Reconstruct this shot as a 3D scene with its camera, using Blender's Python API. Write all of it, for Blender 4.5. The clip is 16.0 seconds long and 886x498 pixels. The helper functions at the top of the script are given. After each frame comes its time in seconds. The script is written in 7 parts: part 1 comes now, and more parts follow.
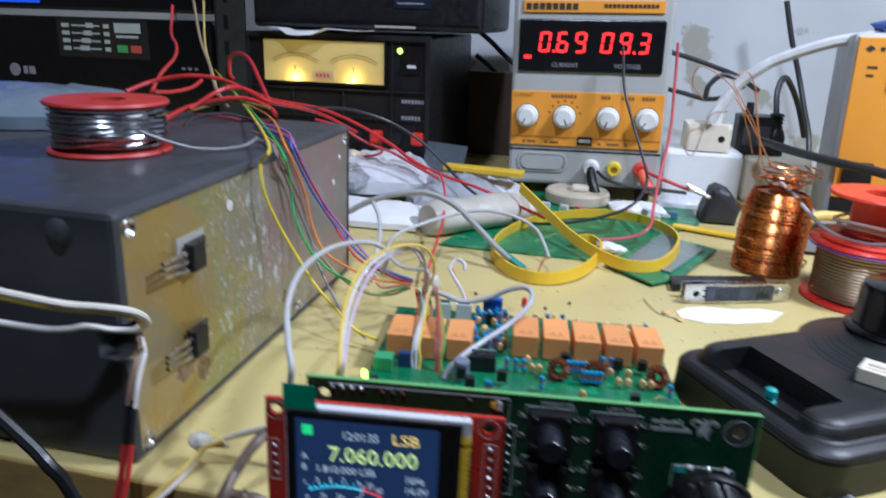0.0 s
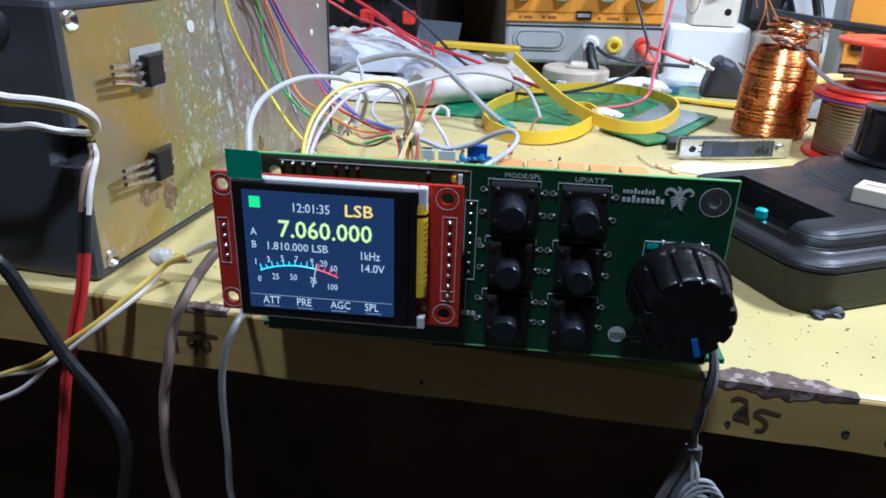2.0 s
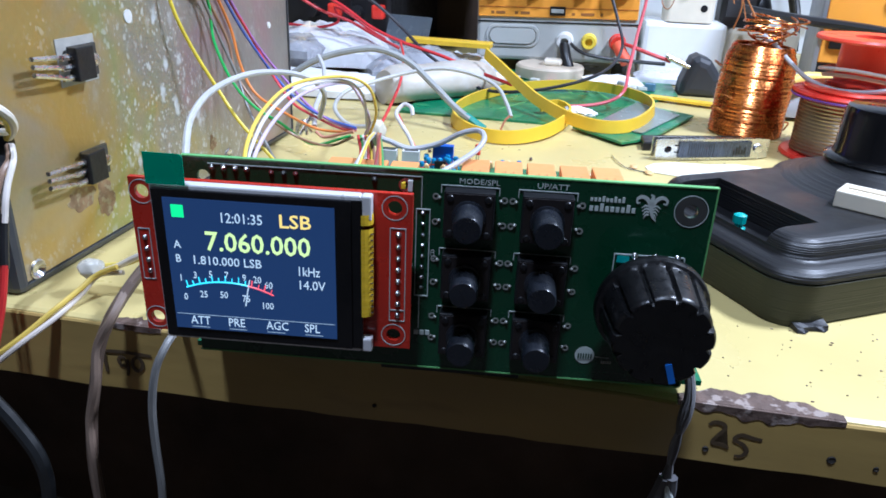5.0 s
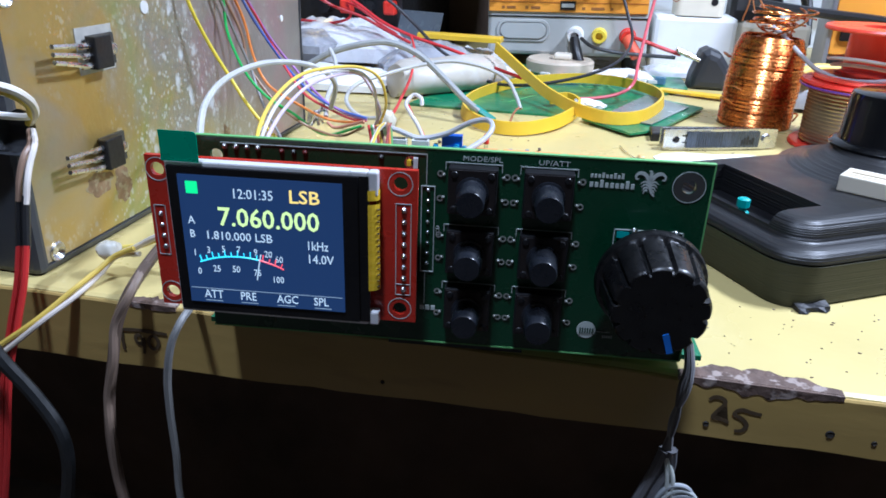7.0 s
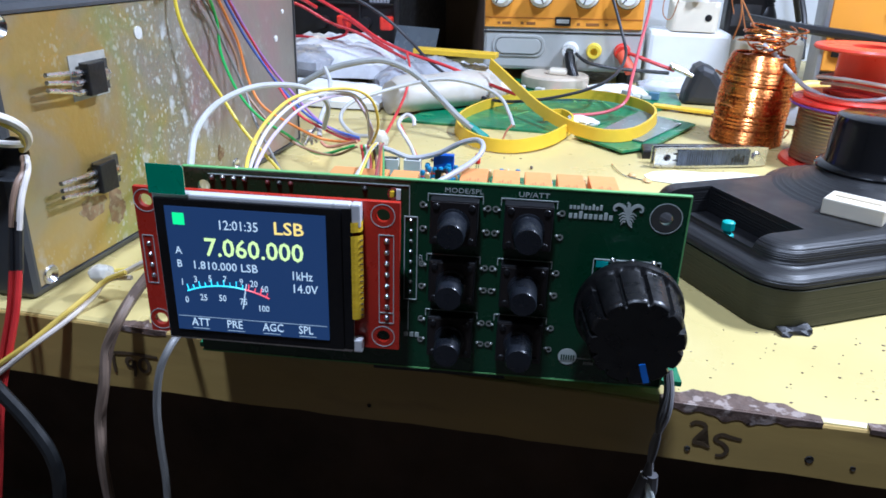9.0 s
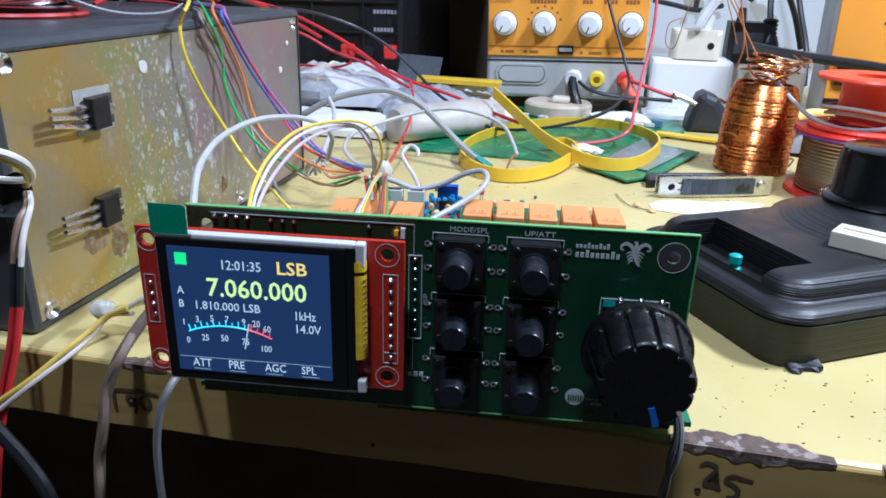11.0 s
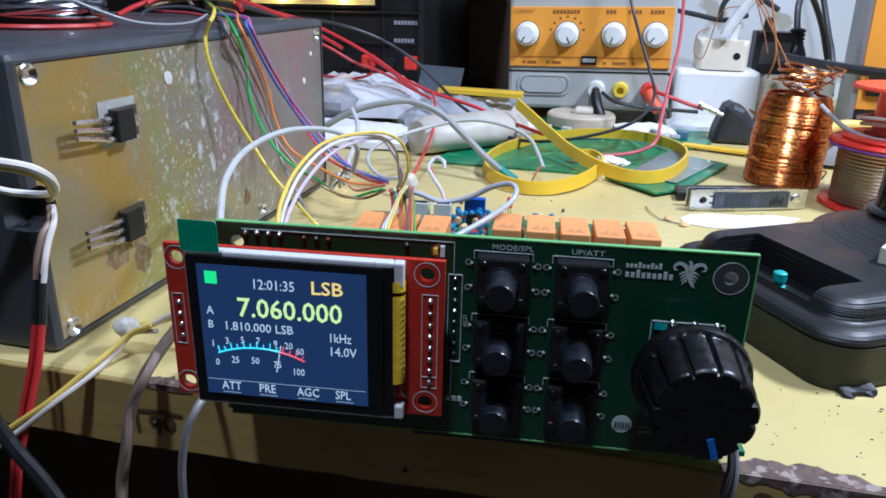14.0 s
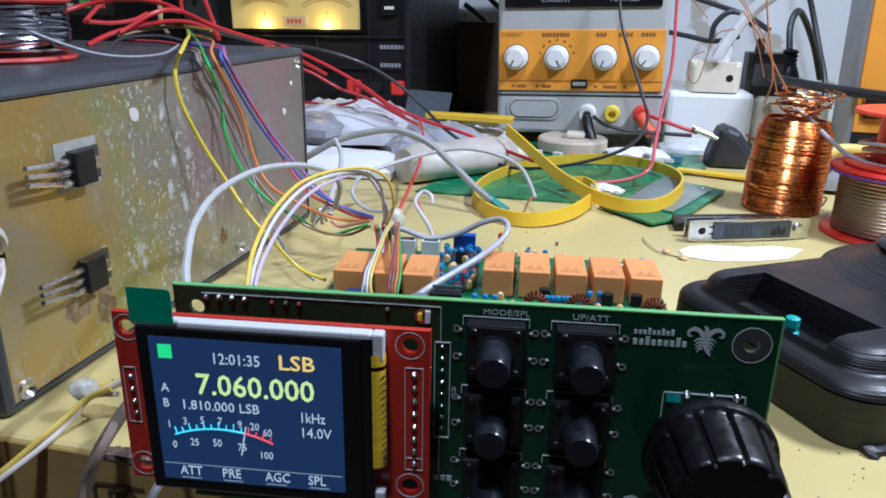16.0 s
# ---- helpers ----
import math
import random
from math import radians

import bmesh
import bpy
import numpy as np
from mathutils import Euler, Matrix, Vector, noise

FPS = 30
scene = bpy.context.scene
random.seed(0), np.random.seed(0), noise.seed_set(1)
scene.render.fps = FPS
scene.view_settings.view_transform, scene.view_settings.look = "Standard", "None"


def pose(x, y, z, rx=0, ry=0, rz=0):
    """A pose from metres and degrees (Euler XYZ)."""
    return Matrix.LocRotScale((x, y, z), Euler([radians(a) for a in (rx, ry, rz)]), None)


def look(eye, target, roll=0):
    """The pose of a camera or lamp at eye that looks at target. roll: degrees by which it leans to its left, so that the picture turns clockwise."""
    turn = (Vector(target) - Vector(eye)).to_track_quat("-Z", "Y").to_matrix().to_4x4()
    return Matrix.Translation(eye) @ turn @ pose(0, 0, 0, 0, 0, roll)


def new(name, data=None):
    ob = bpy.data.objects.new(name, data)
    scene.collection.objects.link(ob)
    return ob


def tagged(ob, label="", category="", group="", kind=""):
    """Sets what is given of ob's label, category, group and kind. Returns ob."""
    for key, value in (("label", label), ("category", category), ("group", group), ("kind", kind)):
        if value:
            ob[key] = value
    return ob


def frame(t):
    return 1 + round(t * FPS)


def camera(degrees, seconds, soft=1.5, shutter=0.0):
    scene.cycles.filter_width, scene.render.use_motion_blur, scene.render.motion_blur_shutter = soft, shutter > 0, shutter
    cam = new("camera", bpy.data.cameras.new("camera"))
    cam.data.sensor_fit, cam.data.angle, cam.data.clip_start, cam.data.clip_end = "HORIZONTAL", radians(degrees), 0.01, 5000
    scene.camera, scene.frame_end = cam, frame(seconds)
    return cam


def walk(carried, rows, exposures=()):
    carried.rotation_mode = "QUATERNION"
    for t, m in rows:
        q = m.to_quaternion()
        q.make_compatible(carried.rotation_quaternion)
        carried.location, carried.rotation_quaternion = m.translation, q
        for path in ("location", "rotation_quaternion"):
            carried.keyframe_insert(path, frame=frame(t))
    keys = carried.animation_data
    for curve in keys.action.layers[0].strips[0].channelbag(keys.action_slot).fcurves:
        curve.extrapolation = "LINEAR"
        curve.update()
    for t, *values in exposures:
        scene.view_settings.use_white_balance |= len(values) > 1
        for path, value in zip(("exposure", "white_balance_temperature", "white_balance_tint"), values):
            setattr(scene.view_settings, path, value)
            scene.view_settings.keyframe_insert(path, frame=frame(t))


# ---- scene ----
cam = camera(63.3, 16.0, soft=1.7, shutter=0.4)
PATH = [
    (0, (0.075, -0.0115, 0.1771), (-0.3855, 1.835, -0.4382), 2.5),
    (0.3, (0.1002, -0.0138, 0.1683), (-0.367, 1.817, -0.486), 2.3),
    (0.5, (0.0973, -0.011, 0.1725), (-0.3179, 1.8297, -0.4902), 2.09),
    (1, (0.0936, -0.0075, 0.1645), (-0.3043, 1.8272, -0.5252), 2.36),
    (1.5, (0.0845, -0.0131, 0.1335), (-0.3688, 1.7664, -0.6588), 2.29),
    (2, (0.0922, -0.0094, 0.1278), (-0.3701, 1.7662, -0.6683), 1.82),
    (2.5, (0.0901, -0.0058, 0.1228), (-0.3722, 1.7702, -0.6722), 1.98),
    (3, (0.085, -0.0032, 0.1179), (-0.3456, 1.7754, -0.689), 3.5),
    (3.5, (0.0844, -0.0013, 0.1247), (-0.3111, 1.7993, -0.6508), 3.35),
    (3.7, (0.0883, 0.004, 0.1245), (-0.3038, 1.801, -0.6609), 2.95),
    (5.8, (0.0971, 0.0135, 0.1217), (-0.3216, 1.7934, -0.6885), 1.88),
    (6, (0.0985, 0.011, 0.1168), (-0.3265, 1.7876, -0.6975), 1.63),
    (6.5, (0.0995, 0.0066, 0.1173), (-0.3393, 1.784, -0.6878), 1.81),
    (7, (0.0989, 0.0058, 0.12), (-0.3427, 1.7844, -0.6811), 1.93),
    (7.5, (0.0952, 0.0052, 0.1185), (-0.3535, 1.7805, -0.6858), 2.02),
    (8, (0.1037, 0.0044, 0.1235), (-0.33, 1.7844, -0.6787), 2.04),
    (8.2, (0.1035, 0.0067, 0.1265), (-0.3365, 1.7881, -0.6689), 1.93),
    (10.3, (0.1048, 0.0048, 0.1278), (-0.3492, 1.7971, -0.6349), 1.81),
    (10.5, (0.1043, 0.007, 0.1286), (-0.354, 1.8065, -0.6142), 1.68),
    (11, (0.1024, 0.0097, 0.1303), (-0.3615, 1.8157, -0.5929), 1.69),
    (11.5, (0.1021, 0.0113, 0.1303), (-0.363, 1.8189, -0.5881), 1.51),
    (12, (0.1021, 0.0128, 0.1258), (-0.3696, 1.8198, -0.5899), 1.49),
    (12.5, (0.0986, 0.0161, 0.1266), (-0.388, 1.8213, -0.5837), 1.47),
    (13, (0.0978, 0.0172, 0.1277), (-0.3963, 1.8216, -0.5794), 1.29),
    (13.5, (0.094, 0.0173, 0.127), (-0.4077, 1.8215, -0.5753), 1.48),
    (14, (0.0929, 0.017, 0.1287), (-0.4099, 1.823, -0.568), 1.45),
    (14.5, (0.0936, 0.0191, 0.1303), (-0.4077, 1.831, -0.552), 1.11),
    (15, (0.0941, 0.0192, 0.1321), (-0.3994, 1.8437, -0.5216), 0.77),
    (15.5, (0.0917, 0.0264, 0.1321), (-0.3942, 1.8539, -0.5189), 1.18),
    (16, (0.0881, 0.039, 0.1319), (-0.3964, 1.8675, -0.5177), 0.99),
]
walk(cam, [(t, look(eye, target, roll)) for t, eye, target, roll in PATH], [(0, 0.02, 5600, 10), (1.0, 0.05, 5600, 10), (1.5, 0.38, 5450, 10), (2.5, 0.47, 5400, 10), (3.0, 0.50, 5400, 10), (3.5, 0.64, 5350, 10), (5.8, 0.60, 5350, 10), (7.0, 0.60, 5350, 10), (8.2, 0.65, 5350, 10), (10.5, 0.46, 5400, 10), (14.5, 0.25, 5450, 10), (16, 0.15, 5550, 10)])

# ---- light ----
world = bpy.data.worlds.new("room_air")
scene.world = world
world.use_nodes = True
world.node_tree.nodes["Background"].inputs[0].default_value = (0.75, 0.82, 1.0, 1)
world.node_tree.nodes["Background"].inputs[1].default_value = 0.075


def area_lamp(name, eye, target, sx, sy, watts, colour):
    d = bpy.data.lights.new(name, "AREA")
    d.shape, d.size, d.size_y, d.energy, d.color = "RECTANGLE", sx, sy, watts, colour
    ob = new(name, d)
    ob.matrix_world = look(eye, target)
    return ob


area_lamp("bench_lamp", (0.52, 0.40, 0.66), (0.08, 0.42, 0.0), 0.16, 0.06, 7.2, (0.90, 0.92, 1.0))
area_lamp("ceiling_tube", (0.02, -0.21, 1.28), (0.02, 0.30, 0.0), 0.11, 0.035, 9.8, (0.83, 0.88, 1.0))


# ---- materials ----
def mat(name, base, rough=0.5, metal=0.0, var=0.12, scale=30.0, bump=0.1, bscale=200.0, second=None, spots=0.5, width=0.12, coat=0.0, emit=None, power=0.0, trans=0.0, island=0.0, stretch=(1, 1, 1), rvar=0.1):
    """Principled surface: base colour with two scales of noise, an optional second colour in patches, roughness variation and fine relief."""
    m = bpy.data.materials.new(name)
    m.use_nodes = True
    nt = m.node_tree
    b = nt.nodes["Principled BSDF"]
    b.inputs["Metallic"].default_value = metal
    b.inputs["Coat Weight"].default_value = coat
    b.inputs["Transmission Weight"].default_value = trans
    tc = nt.nodes.new("ShaderNodeTexCoord")
    mp = nt.nodes.new("ShaderNodeMapping")
    mp.inputs["Scale"].default_value = stretch
    nt.links.new(tc.outputs["Object"], mp.inputs[0])

    def nz(s, detail=4.0):
        n = nt.nodes.new("ShaderNodeTexNoise")
        n.inputs["Scale"].default_value, n.inputs["Detail"].default_value = s, detail
        nt.links.new(mp.outputs[0], n.inputs["Vector"])
        return n.outputs["Fac"]

    def ramp(src, lo, hi, c0, c1):
        r = nt.nodes.new("ShaderNodeValToRGB")
        r.color_ramp.elements[0].position, r.color_ramp.elements[1].position = lo, hi
        r.color_ramp.elements[0].color, r.color_ramp.elements[1].color = (*c0, 1), (*c1, 1)
        nt.links.new(src, r.inputs[0])
        return r.outputs[0]

    coarse = nz(scale)
    dark = tuple(c * (1 - var) for c in base)
    light = tuple(min(1.0, c * (1 + var)) for c in base)
    col = ramp(coarse, 0.3, 0.7, dark, light)
    if second:
        mx = nt.nodes.new("ShaderNodeMix")
        mx.data_type = "RGBA"
        nt.links.new(ramp(nz(scale * 2.3, 8.0), spots, spots + width, (0, 0, 0), (1, 1, 1)), mx.inputs["Factor"])
        nt.links.new(col, mx.inputs["A"])
        mx.inputs["B"].default_value = (*second, 1)
        col = mx.outputs["Result"]
    if island:
        gi = nt.nodes.new("ShaderNodeObjectInfo")
        hs = nt.nodes.new("ShaderNodeHueSaturation")
        mr = nt.nodes.new("ShaderNodeMapRange")
        mr.inputs["To Min"].default_value, mr.inputs["To Max"].default_value = 1 - island, 1 + island
        nt.links.new(gi.outputs["Random"], mr.inputs["Value"])
        nt.links.new(mr.outputs[0], hs.inputs["Value"])
        nt.links.new(col, hs.inputs["Color"])
        col = hs.outputs[0]
    nt.links.new(col, b.inputs["Base Color"])
    r0, r1 = max(0.02, rough - rvar), min(1.0, rough + rvar)
    nt.links.new(ramp(nz(scale * 3.1), 0.3, 0.7, (r0,) * 3, (r1,) * 3), b.inputs["Roughness"])
    if bump:
        bp = nt.nodes.new("ShaderNodeBump")
        bp.inputs["Strength"].default_value, bp.inputs["Distance"].default_value = bump, 0.001
        nt.links.new(nz(bscale), bp.inputs["Height"])
        nt.links.new(bp.outputs[0], b.inputs["Normal"])
    if emit:
        b.inputs["Emission Color"].default_value = (*emit, 1)
        b.inputs["Emission Strength"].default_value = power
    return m


def glow(name, colour, power):
    return mat(name, tuple(c * 0.4 for c in colour), 0.4, var=0.02, bump=0, emit=colour, power=power)


TABLE = mat("yellow_table_paint", (0.58, 0.475, 0.195), 0.34, var=0.10, scale=9, bump=0.25, bscale=90, second=(0.34, 0.26, 0.09), spots=0.66, width=0.10, rvar=0.14)
WORN = mat("worn_wood", (0.115, 0.075, 0.058), 0.8, var=0.4, scale=90, bump=0.9, bscale=350, second=(0.30, 0.24, 0.21), spots=0.55, width=0.06)
PLASTER = mat("peeling_plaster", (0.62, 0.64, 0.66), 0.85, var=0.10, scale=7, bump=0.5, bscale=40, second=(0.42, 0.40, 0.34), spots=0.60, width=0.03)
DARKWALL = mat("dark_wood_board", (0.10, 0.066, 0.046), 0.8, var=0.4, scale=6, bump=0.3)
DIMWALL = mat("dim_brown_wall", (0.20, 0.165, 0.13), 0.8, var=0.25, scale=4, bump=0.2, bscale=30)
CONCRETE = mat("dark_floor", (0.15, 0.125, 0.105), 0.85, var=0.3, scale=6, bump=0.3)
BOXPAINT = mat("grey_hammered_paint", (0.072, 0.076, 0.084), 0.42, metal=0.3, var=0.15, scale=25, bump=0.15, bscale=150, second=(0.13, 0.135, 0.145), spots=0.62, width=0.2)
DULLPAD = mat("dull_tin_pad", (0.10, 0.10, 0.095), 0.45, metal=0.6, bump=0.05)
TINNED = mat("tinned_pad", (0.34, 0.35, 0.32), 0.4, metal=0.35, bump=0.05)
GREEN = mat("green_solder_mask", (0.004, 0.042, 0.017), 0.28, var=0.12, scale=40, bump=0.05, bscale=300, coat=0.3)
MAINGREEN = mat("bright_solder_mask", (0.010, 0.15, 0.060), 0.30, var=0.15, scale=60, bump=0.05, bscale=300, second=(0.03, 0.24, 0.10), spots=0.60, width=0.04, coat=0.2)
PCBEDGE = mat("pcb_edge", (0.16, 0.42, 0.14), 0.5, var=0.1, bump=0.1)
RED = mat("red_solder_mask", (0.47, 0.026, 0.013), 0.3, var=0.12, scale=40, bump=0.05, coat=0.3)
SILK = mat("white_silkscreen", (0.50, 0.55, 0.52), 0.7, var=0.05, bump=0)
SOLDER = mat("solder", (0.72, 0.72, 0.72), 0.25, metal=1.0, var=0.1, scale=400, bump=0.3, bscale=900)
BLACK = mat("black_plastic", (0.010, 0.010, 0.0115), 0.40, var=0.2, scale=60, bump=0.12, bscale=500)
GLOSSBLACK = mat("gloss_black", (0.008, 0.008, 0.009), 0.16, var=0.2, scale=60, bump=0.02)
STEEL = mat("bright_steel", (0.66, 0.66, 0.68), 0.26, metal=1.0, var=0.08, scale=60, bump=0.04, bscale=300)
FRAME = mat("silver_bezel", (0.78, 0.78, 0.79), 0.34, metal=0.25, var=0.05, scale=60, bump=0.03)
COPPER = mat("enamelled_copper", (0.60, 0.215, 0.065), 0.24, metal=1.0, var=0.25, scale=160, bump=0.05)
ORANGE_RELAY = mat("orange_relay_plastic", (0.74, 0.31, 0.10), 0.55, var=0.07, scale=60, bump=0.08, island=0.06)
WHITE = mat("white_plastic", (0.78, 0.78, 0.76), 0.45, var=0.05, scale=30, bump=0.06)
IVORY = mat("ivory_plastic", (0.76, 0.69, 0.55), 0.45, var=0.08, scale=30, bump=0.06)
GREYPLASTIC = mat("grey_plastic", (0.42, 0.43, 0.41), 0.5, var=0.06, scale=20, bump=0.1)
ORANGE = mat("orange_panel", (0.80, 0.33, 0.035), 0.45, var=0.05, scale=20, bump=0.05)
BLUE = mat("blue_plastic", (0.015, 0.10, 0.50), 0.35, var=0.08, bump=0.05)
REDPLASTIC = mat("red_plastic", (0.70, 0.04, 0.025), 0.32, var=0.08, scale=30, bump=0.05)
DARKRED = mat("dull_dark_red", (0.13, 0.022, 0.020), 0.35, var=0.1, bump=0.05)
TEAL = mat("teal_plastic", (0.02, 0.35, 0.33), 0.4, var=0.1, bump=0.05)
TAN = mat("tan_ceramic", (0.66, 0.42, 0.17), 0.4, var=0.1, bump=0.05, island=0.1)
OLIVE = mat("printed_olive", (0.018, 0.020, 0.0095), 0.5, var=0.2, scale=25, bump=0.55, bscale=5, stretch=(1, 1, 260))
PRINTED = mat("printed_black", (0.010, 0.010, 0.011), 0.42, var=0.25, scale=25, bump=0.55, bscale=5, stretch=(1, 1, 260))
PAPER = mat("paper", (0.78, 0.78, 0.77), 0.8, var=0.05, scale=15, bump=0.2, bscale=60)
CREAM = mat("cream_plastic", (0.72, 0.66, 0.54), 0.45, var=0.08, scale=20, bump=0.08)
INK = mat("black_marker", (0.03, 0.025, 0.02), 0.7, var=0.3, bump=0)
FLEX = mat("yellow_flex", (0.92, 0.60, 0.03), 0.3, var=0.12, scale=80, bump=0.05, stretch=(1, 1, 6))


# ---- mesh helpers ----
def part(name, bm, material, parent, label="", smooth=False, m=None):
    if isinstance(bm, list):
        return [part(name, b, material, parent, label, smooth, m) for b in bm][-1]
    me = bpy.data.meshes.new(name)
    bmesh.ops.recalc_face_normals(bm, faces=bm.faces)
    bm.to_mesh(me)
    bm.free()
    if smooth:
        for p in me.polygons:
            p.use_smooth = True
        me.set_sharp_from_angle(angle=radians(38))
    me.materials.append(material)
    ob = new(name, me)
    if parent:
        ob.parent = parent
    if m is not None:
        ob.matrix_basis = m
    return tagged(ob, label)


def thing(name, label, category, m=None, group="", kind=""):
    ob = new(name)
    ob.empty_display_size = 0.01
    if m is not None:
        ob.matrix_basis = m
    return tagged(ob, label, category, group, kind)


def box(bm, x0, x1, y0, y1, z0, z1, bev=0.0, seg=2):
    r = bmesh.ops.create_cube(bm, size=1.0, matrix=Matrix.Translation(((x0 + x1) / 2, (y0 + y1) / 2, (z0 + z1) / 2)) @ Matrix.Diagonal((abs(x1 - x0), abs(y1 - y0), abs(z1 - z0), 1)))
    if bev:
        es = list({e for v in r["verts"] for e in v.link_edges})
        bmesh.ops.bevel(bm, geom=es, offset=bev, segments=seg, profile=0.5, affect="EDGES")
    return bm


def boxes(*specs, bev=0.0):
    bm = bmesh.new()
    for s in specs:
        box(bm, *s, bev=bev)
    return bm


def split(*specs):
    """The same blocks as boxes(), each to become a part of its own."""
    return [boxes(s) for s in specs]


def lathe(profile, seg=32, m=None, bm=None):
    """Turned body round z from (radius, height) pairs."""
    bm = bm or bmesh.new()
    m = m or Matrix()
    rings = []
    for r, z in profile:
        if r < 1e-6:
            rings.append([bm.verts.new(m @ Vector((0, 0, z)))])
        else:
            rings.append([bm.verts.new(m @ Vector((r * math.cos(2 * math.pi * k / seg), r * math.sin(2 * math.pi * k / seg), z))) for k in range(seg)])
    for a, b in zip(rings, rings[1:]):
        for k in range(seg):
            k2 = (k + 1) % seg
            f = [a[k], a[k2], b[k2], b[k]] if len(a) > 1 and len(b) > 1 else ([a[0], b[k2], b[k]] if len(a) == 1 and len(b) > 1 else ([a[k], a[k2], b[0]] if len(b) == 1 and len(a) > 1 else None))
            if f:
                bm.faces.new(f)
    return bm


def prism(pts, z0, z1, m=None, bm=None, bev=0.0, seg=2):
    bm = bm or bmesh.new()
    m = m or Matrix()
    lo = [bm.verts.new(m @ Vector((x, y, z0))) for x, y in pts]
    hi = [bm.verts.new(m @ Vector((x, y, z1))) for x, y in pts]
    n = len(pts)
    fs = [bm.faces.new(lo[::-1]), bm.faces.new(hi)]
    for k in range(n):
        fs.append(bm.faces.new((lo[k], lo[(k + 1) % n], hi[(k + 1) % n], hi[k])))
    if bev:
        bmesh.ops.bevel(bm, geom=list(fs[1].edges), offset=bev, segments=seg, profile=0.5, affect="EDGES")
    return bm


def loft(rings, m=None, bm=None, caps=True):
    bm = bm or bmesh.new()
    m = m or Matrix()
    vs = [[bm.verts.new(m @ Vector(p)) for p in ring] for ring in rings]
    n = len(rings[0])
    for a, b in zip(vs, vs[1:]):
        for k in range(n):
            bm.faces.new((a[k], a[(k + 1) % n], b[(k + 1) % n], b[k]))
    if caps:
        bm.faces.new(vs[0][::-1])
        bm.faces.new(vs[-1])
    return bm


def rounded(x0, x1, y0, y1, r, n=6):
    out = []
    for cx, cy, a0 in ((x1 - r, y0 + r, -90), (x1 - r, y1 - r, 0), (x0 + r, y1 - r, 90), (x0 + r, y0 + r, 180)):
        for k in range(n + 1):
            a = radians(a0 + 90 * k / n)
            out.append((cx + r * math.cos(a), cy + r * math.sin(a)))
    return out


def spline(pts, steps=8):
    p = [Vector(q) for q in pts]
    p = [p[0] * 2 - p[1]] + p + [p[-1] * 2 - p[-2]]
    out = []
    for i in range(1, len(p) - 2):
        a, b, c, d = p[i - 1], p[i], p[i + 1], p[i + 2]
        for k in range(steps):
            t = k / steps
            out.append(0.5 * (2 * b + (c - a) * t + (2 * a - 5 * b + 4 * c - d) * t * t + (3 * b - a - 3 * c + d) * t * t * t))
    out.append(p[-2])
    return out


def tube(pts, r, seg=8, steps=8, bm=None, flat=1.0, straight=False):
    """Swept round cord through the points; flat squeezes the section."""
    bm = bm or bmesh.new()
    path = [Vector(q) for q in pts] if straight else spline(pts, steps)
    up = Vector((0.13, 0.21, 0.97))
    rings = []
    for i, q in enumerate(path):
        d = (path[min(i + 1, len(path) - 1)] - path[max(i - 1, 0)])
        d = d.normalized() if d.length > 1e-9 else Vector((1, 0, 0))
        s = d.cross(up)
        if s.length < 0.05:
            s = d.cross(Vector((1, 0, 0)))
        s.normalize()
        up = s.cross(d).normalized()
        rings.append([bm.verts.new(q + r * (math.cos(2 * math.pi * k / seg) * s * flat + math.sin(2 * math.pi * k / seg) * up)) for k in range(seg)])
    for a, b in zip(rings, rings[1:]):
        for k in range(seg):
            bm.faces.new((a[k], a[(k + 1) % seg], b[(k + 1) % seg], b[k]))
    bm.faces.new(rings[0][::-1])
    bm.faces.new(rings[-1])
    return bm


CORD = {}


def cord_material(colour, rough=0.42):
    key = (colour, rough)
    if key not in CORD:
        CORD[key] = mat("cord_sheath", colour, rough, var=0.10, scale=90, bump=0.06)
    return CORD[key]


def wire(name, label, pts, r, colour, seg=8, steps=10, rough=0.42, group="loose wires"):
    ob = part(name, tube(pts, r, seg, steps), cord_material(colour, rough), None, label, True)
    return tagged(ob, "", "wire", group)


def lettering(text, size, material, parent, m, name="lettering", align="LEFT", depth=0.00006, sx=1.0, bold=0.0):
    c = bpy.data.curves.new(name, "FONT")
    c.body, c.size, c.extrude, c.align_x, c.resolution_u = text, size, depth, align, 2
    c.offset = bold
    tmp = new("tmp_text", c)
    me = bpy.data.meshes.new_from_object(tmp)
    bpy.data.objects.remove(tmp)
    me.materials.append(material)
    ob = new(name, me)
    ob.parent = parent
    ob.matrix_basis = m @ Matrix.Diagonal((sx, 1, 1, 1))
    return ob


# ---- structure ----
def setting(name, bm, material, label, category):
    return tagged(part(name, bm, material, None), label, category, "", "structure")


setting("floor", boxes((-1.6, 2.2, -1.6, 1.25, -0.80, -0.76)), CONCRETE, "dark bare floor under the workbench", "floor")
setting("wall_back", boxes((-1.6, 2.2, 1.06, 1.16, -0.76, 1.9)), PLASTER, "whitewashed plaster wall with peeling grey patches", "wall")
# three walls out of view, coloured dim to hold down bounce and reflections
setting("wall_left", boxes((-1.7, -1.6, -1.6, 1.16, -0.76, 1.9)), DIMWALL, "unseen wall, made dim brown to cut bounced light", "wall")
setting("wall_right", boxes((2.2, 2.3, -1.6, 1.16, -0.76, 1.9)), DIMWALL, "unseen wall, made dim brown to cut bounced light", "wall")
setting("wall_behind", boxes((-1.6, 2.2, -1.7, -1.6, -0.76, 1.9)), DIMWALL, "unseen wall, made dim brown to cut bounced light", "wall")
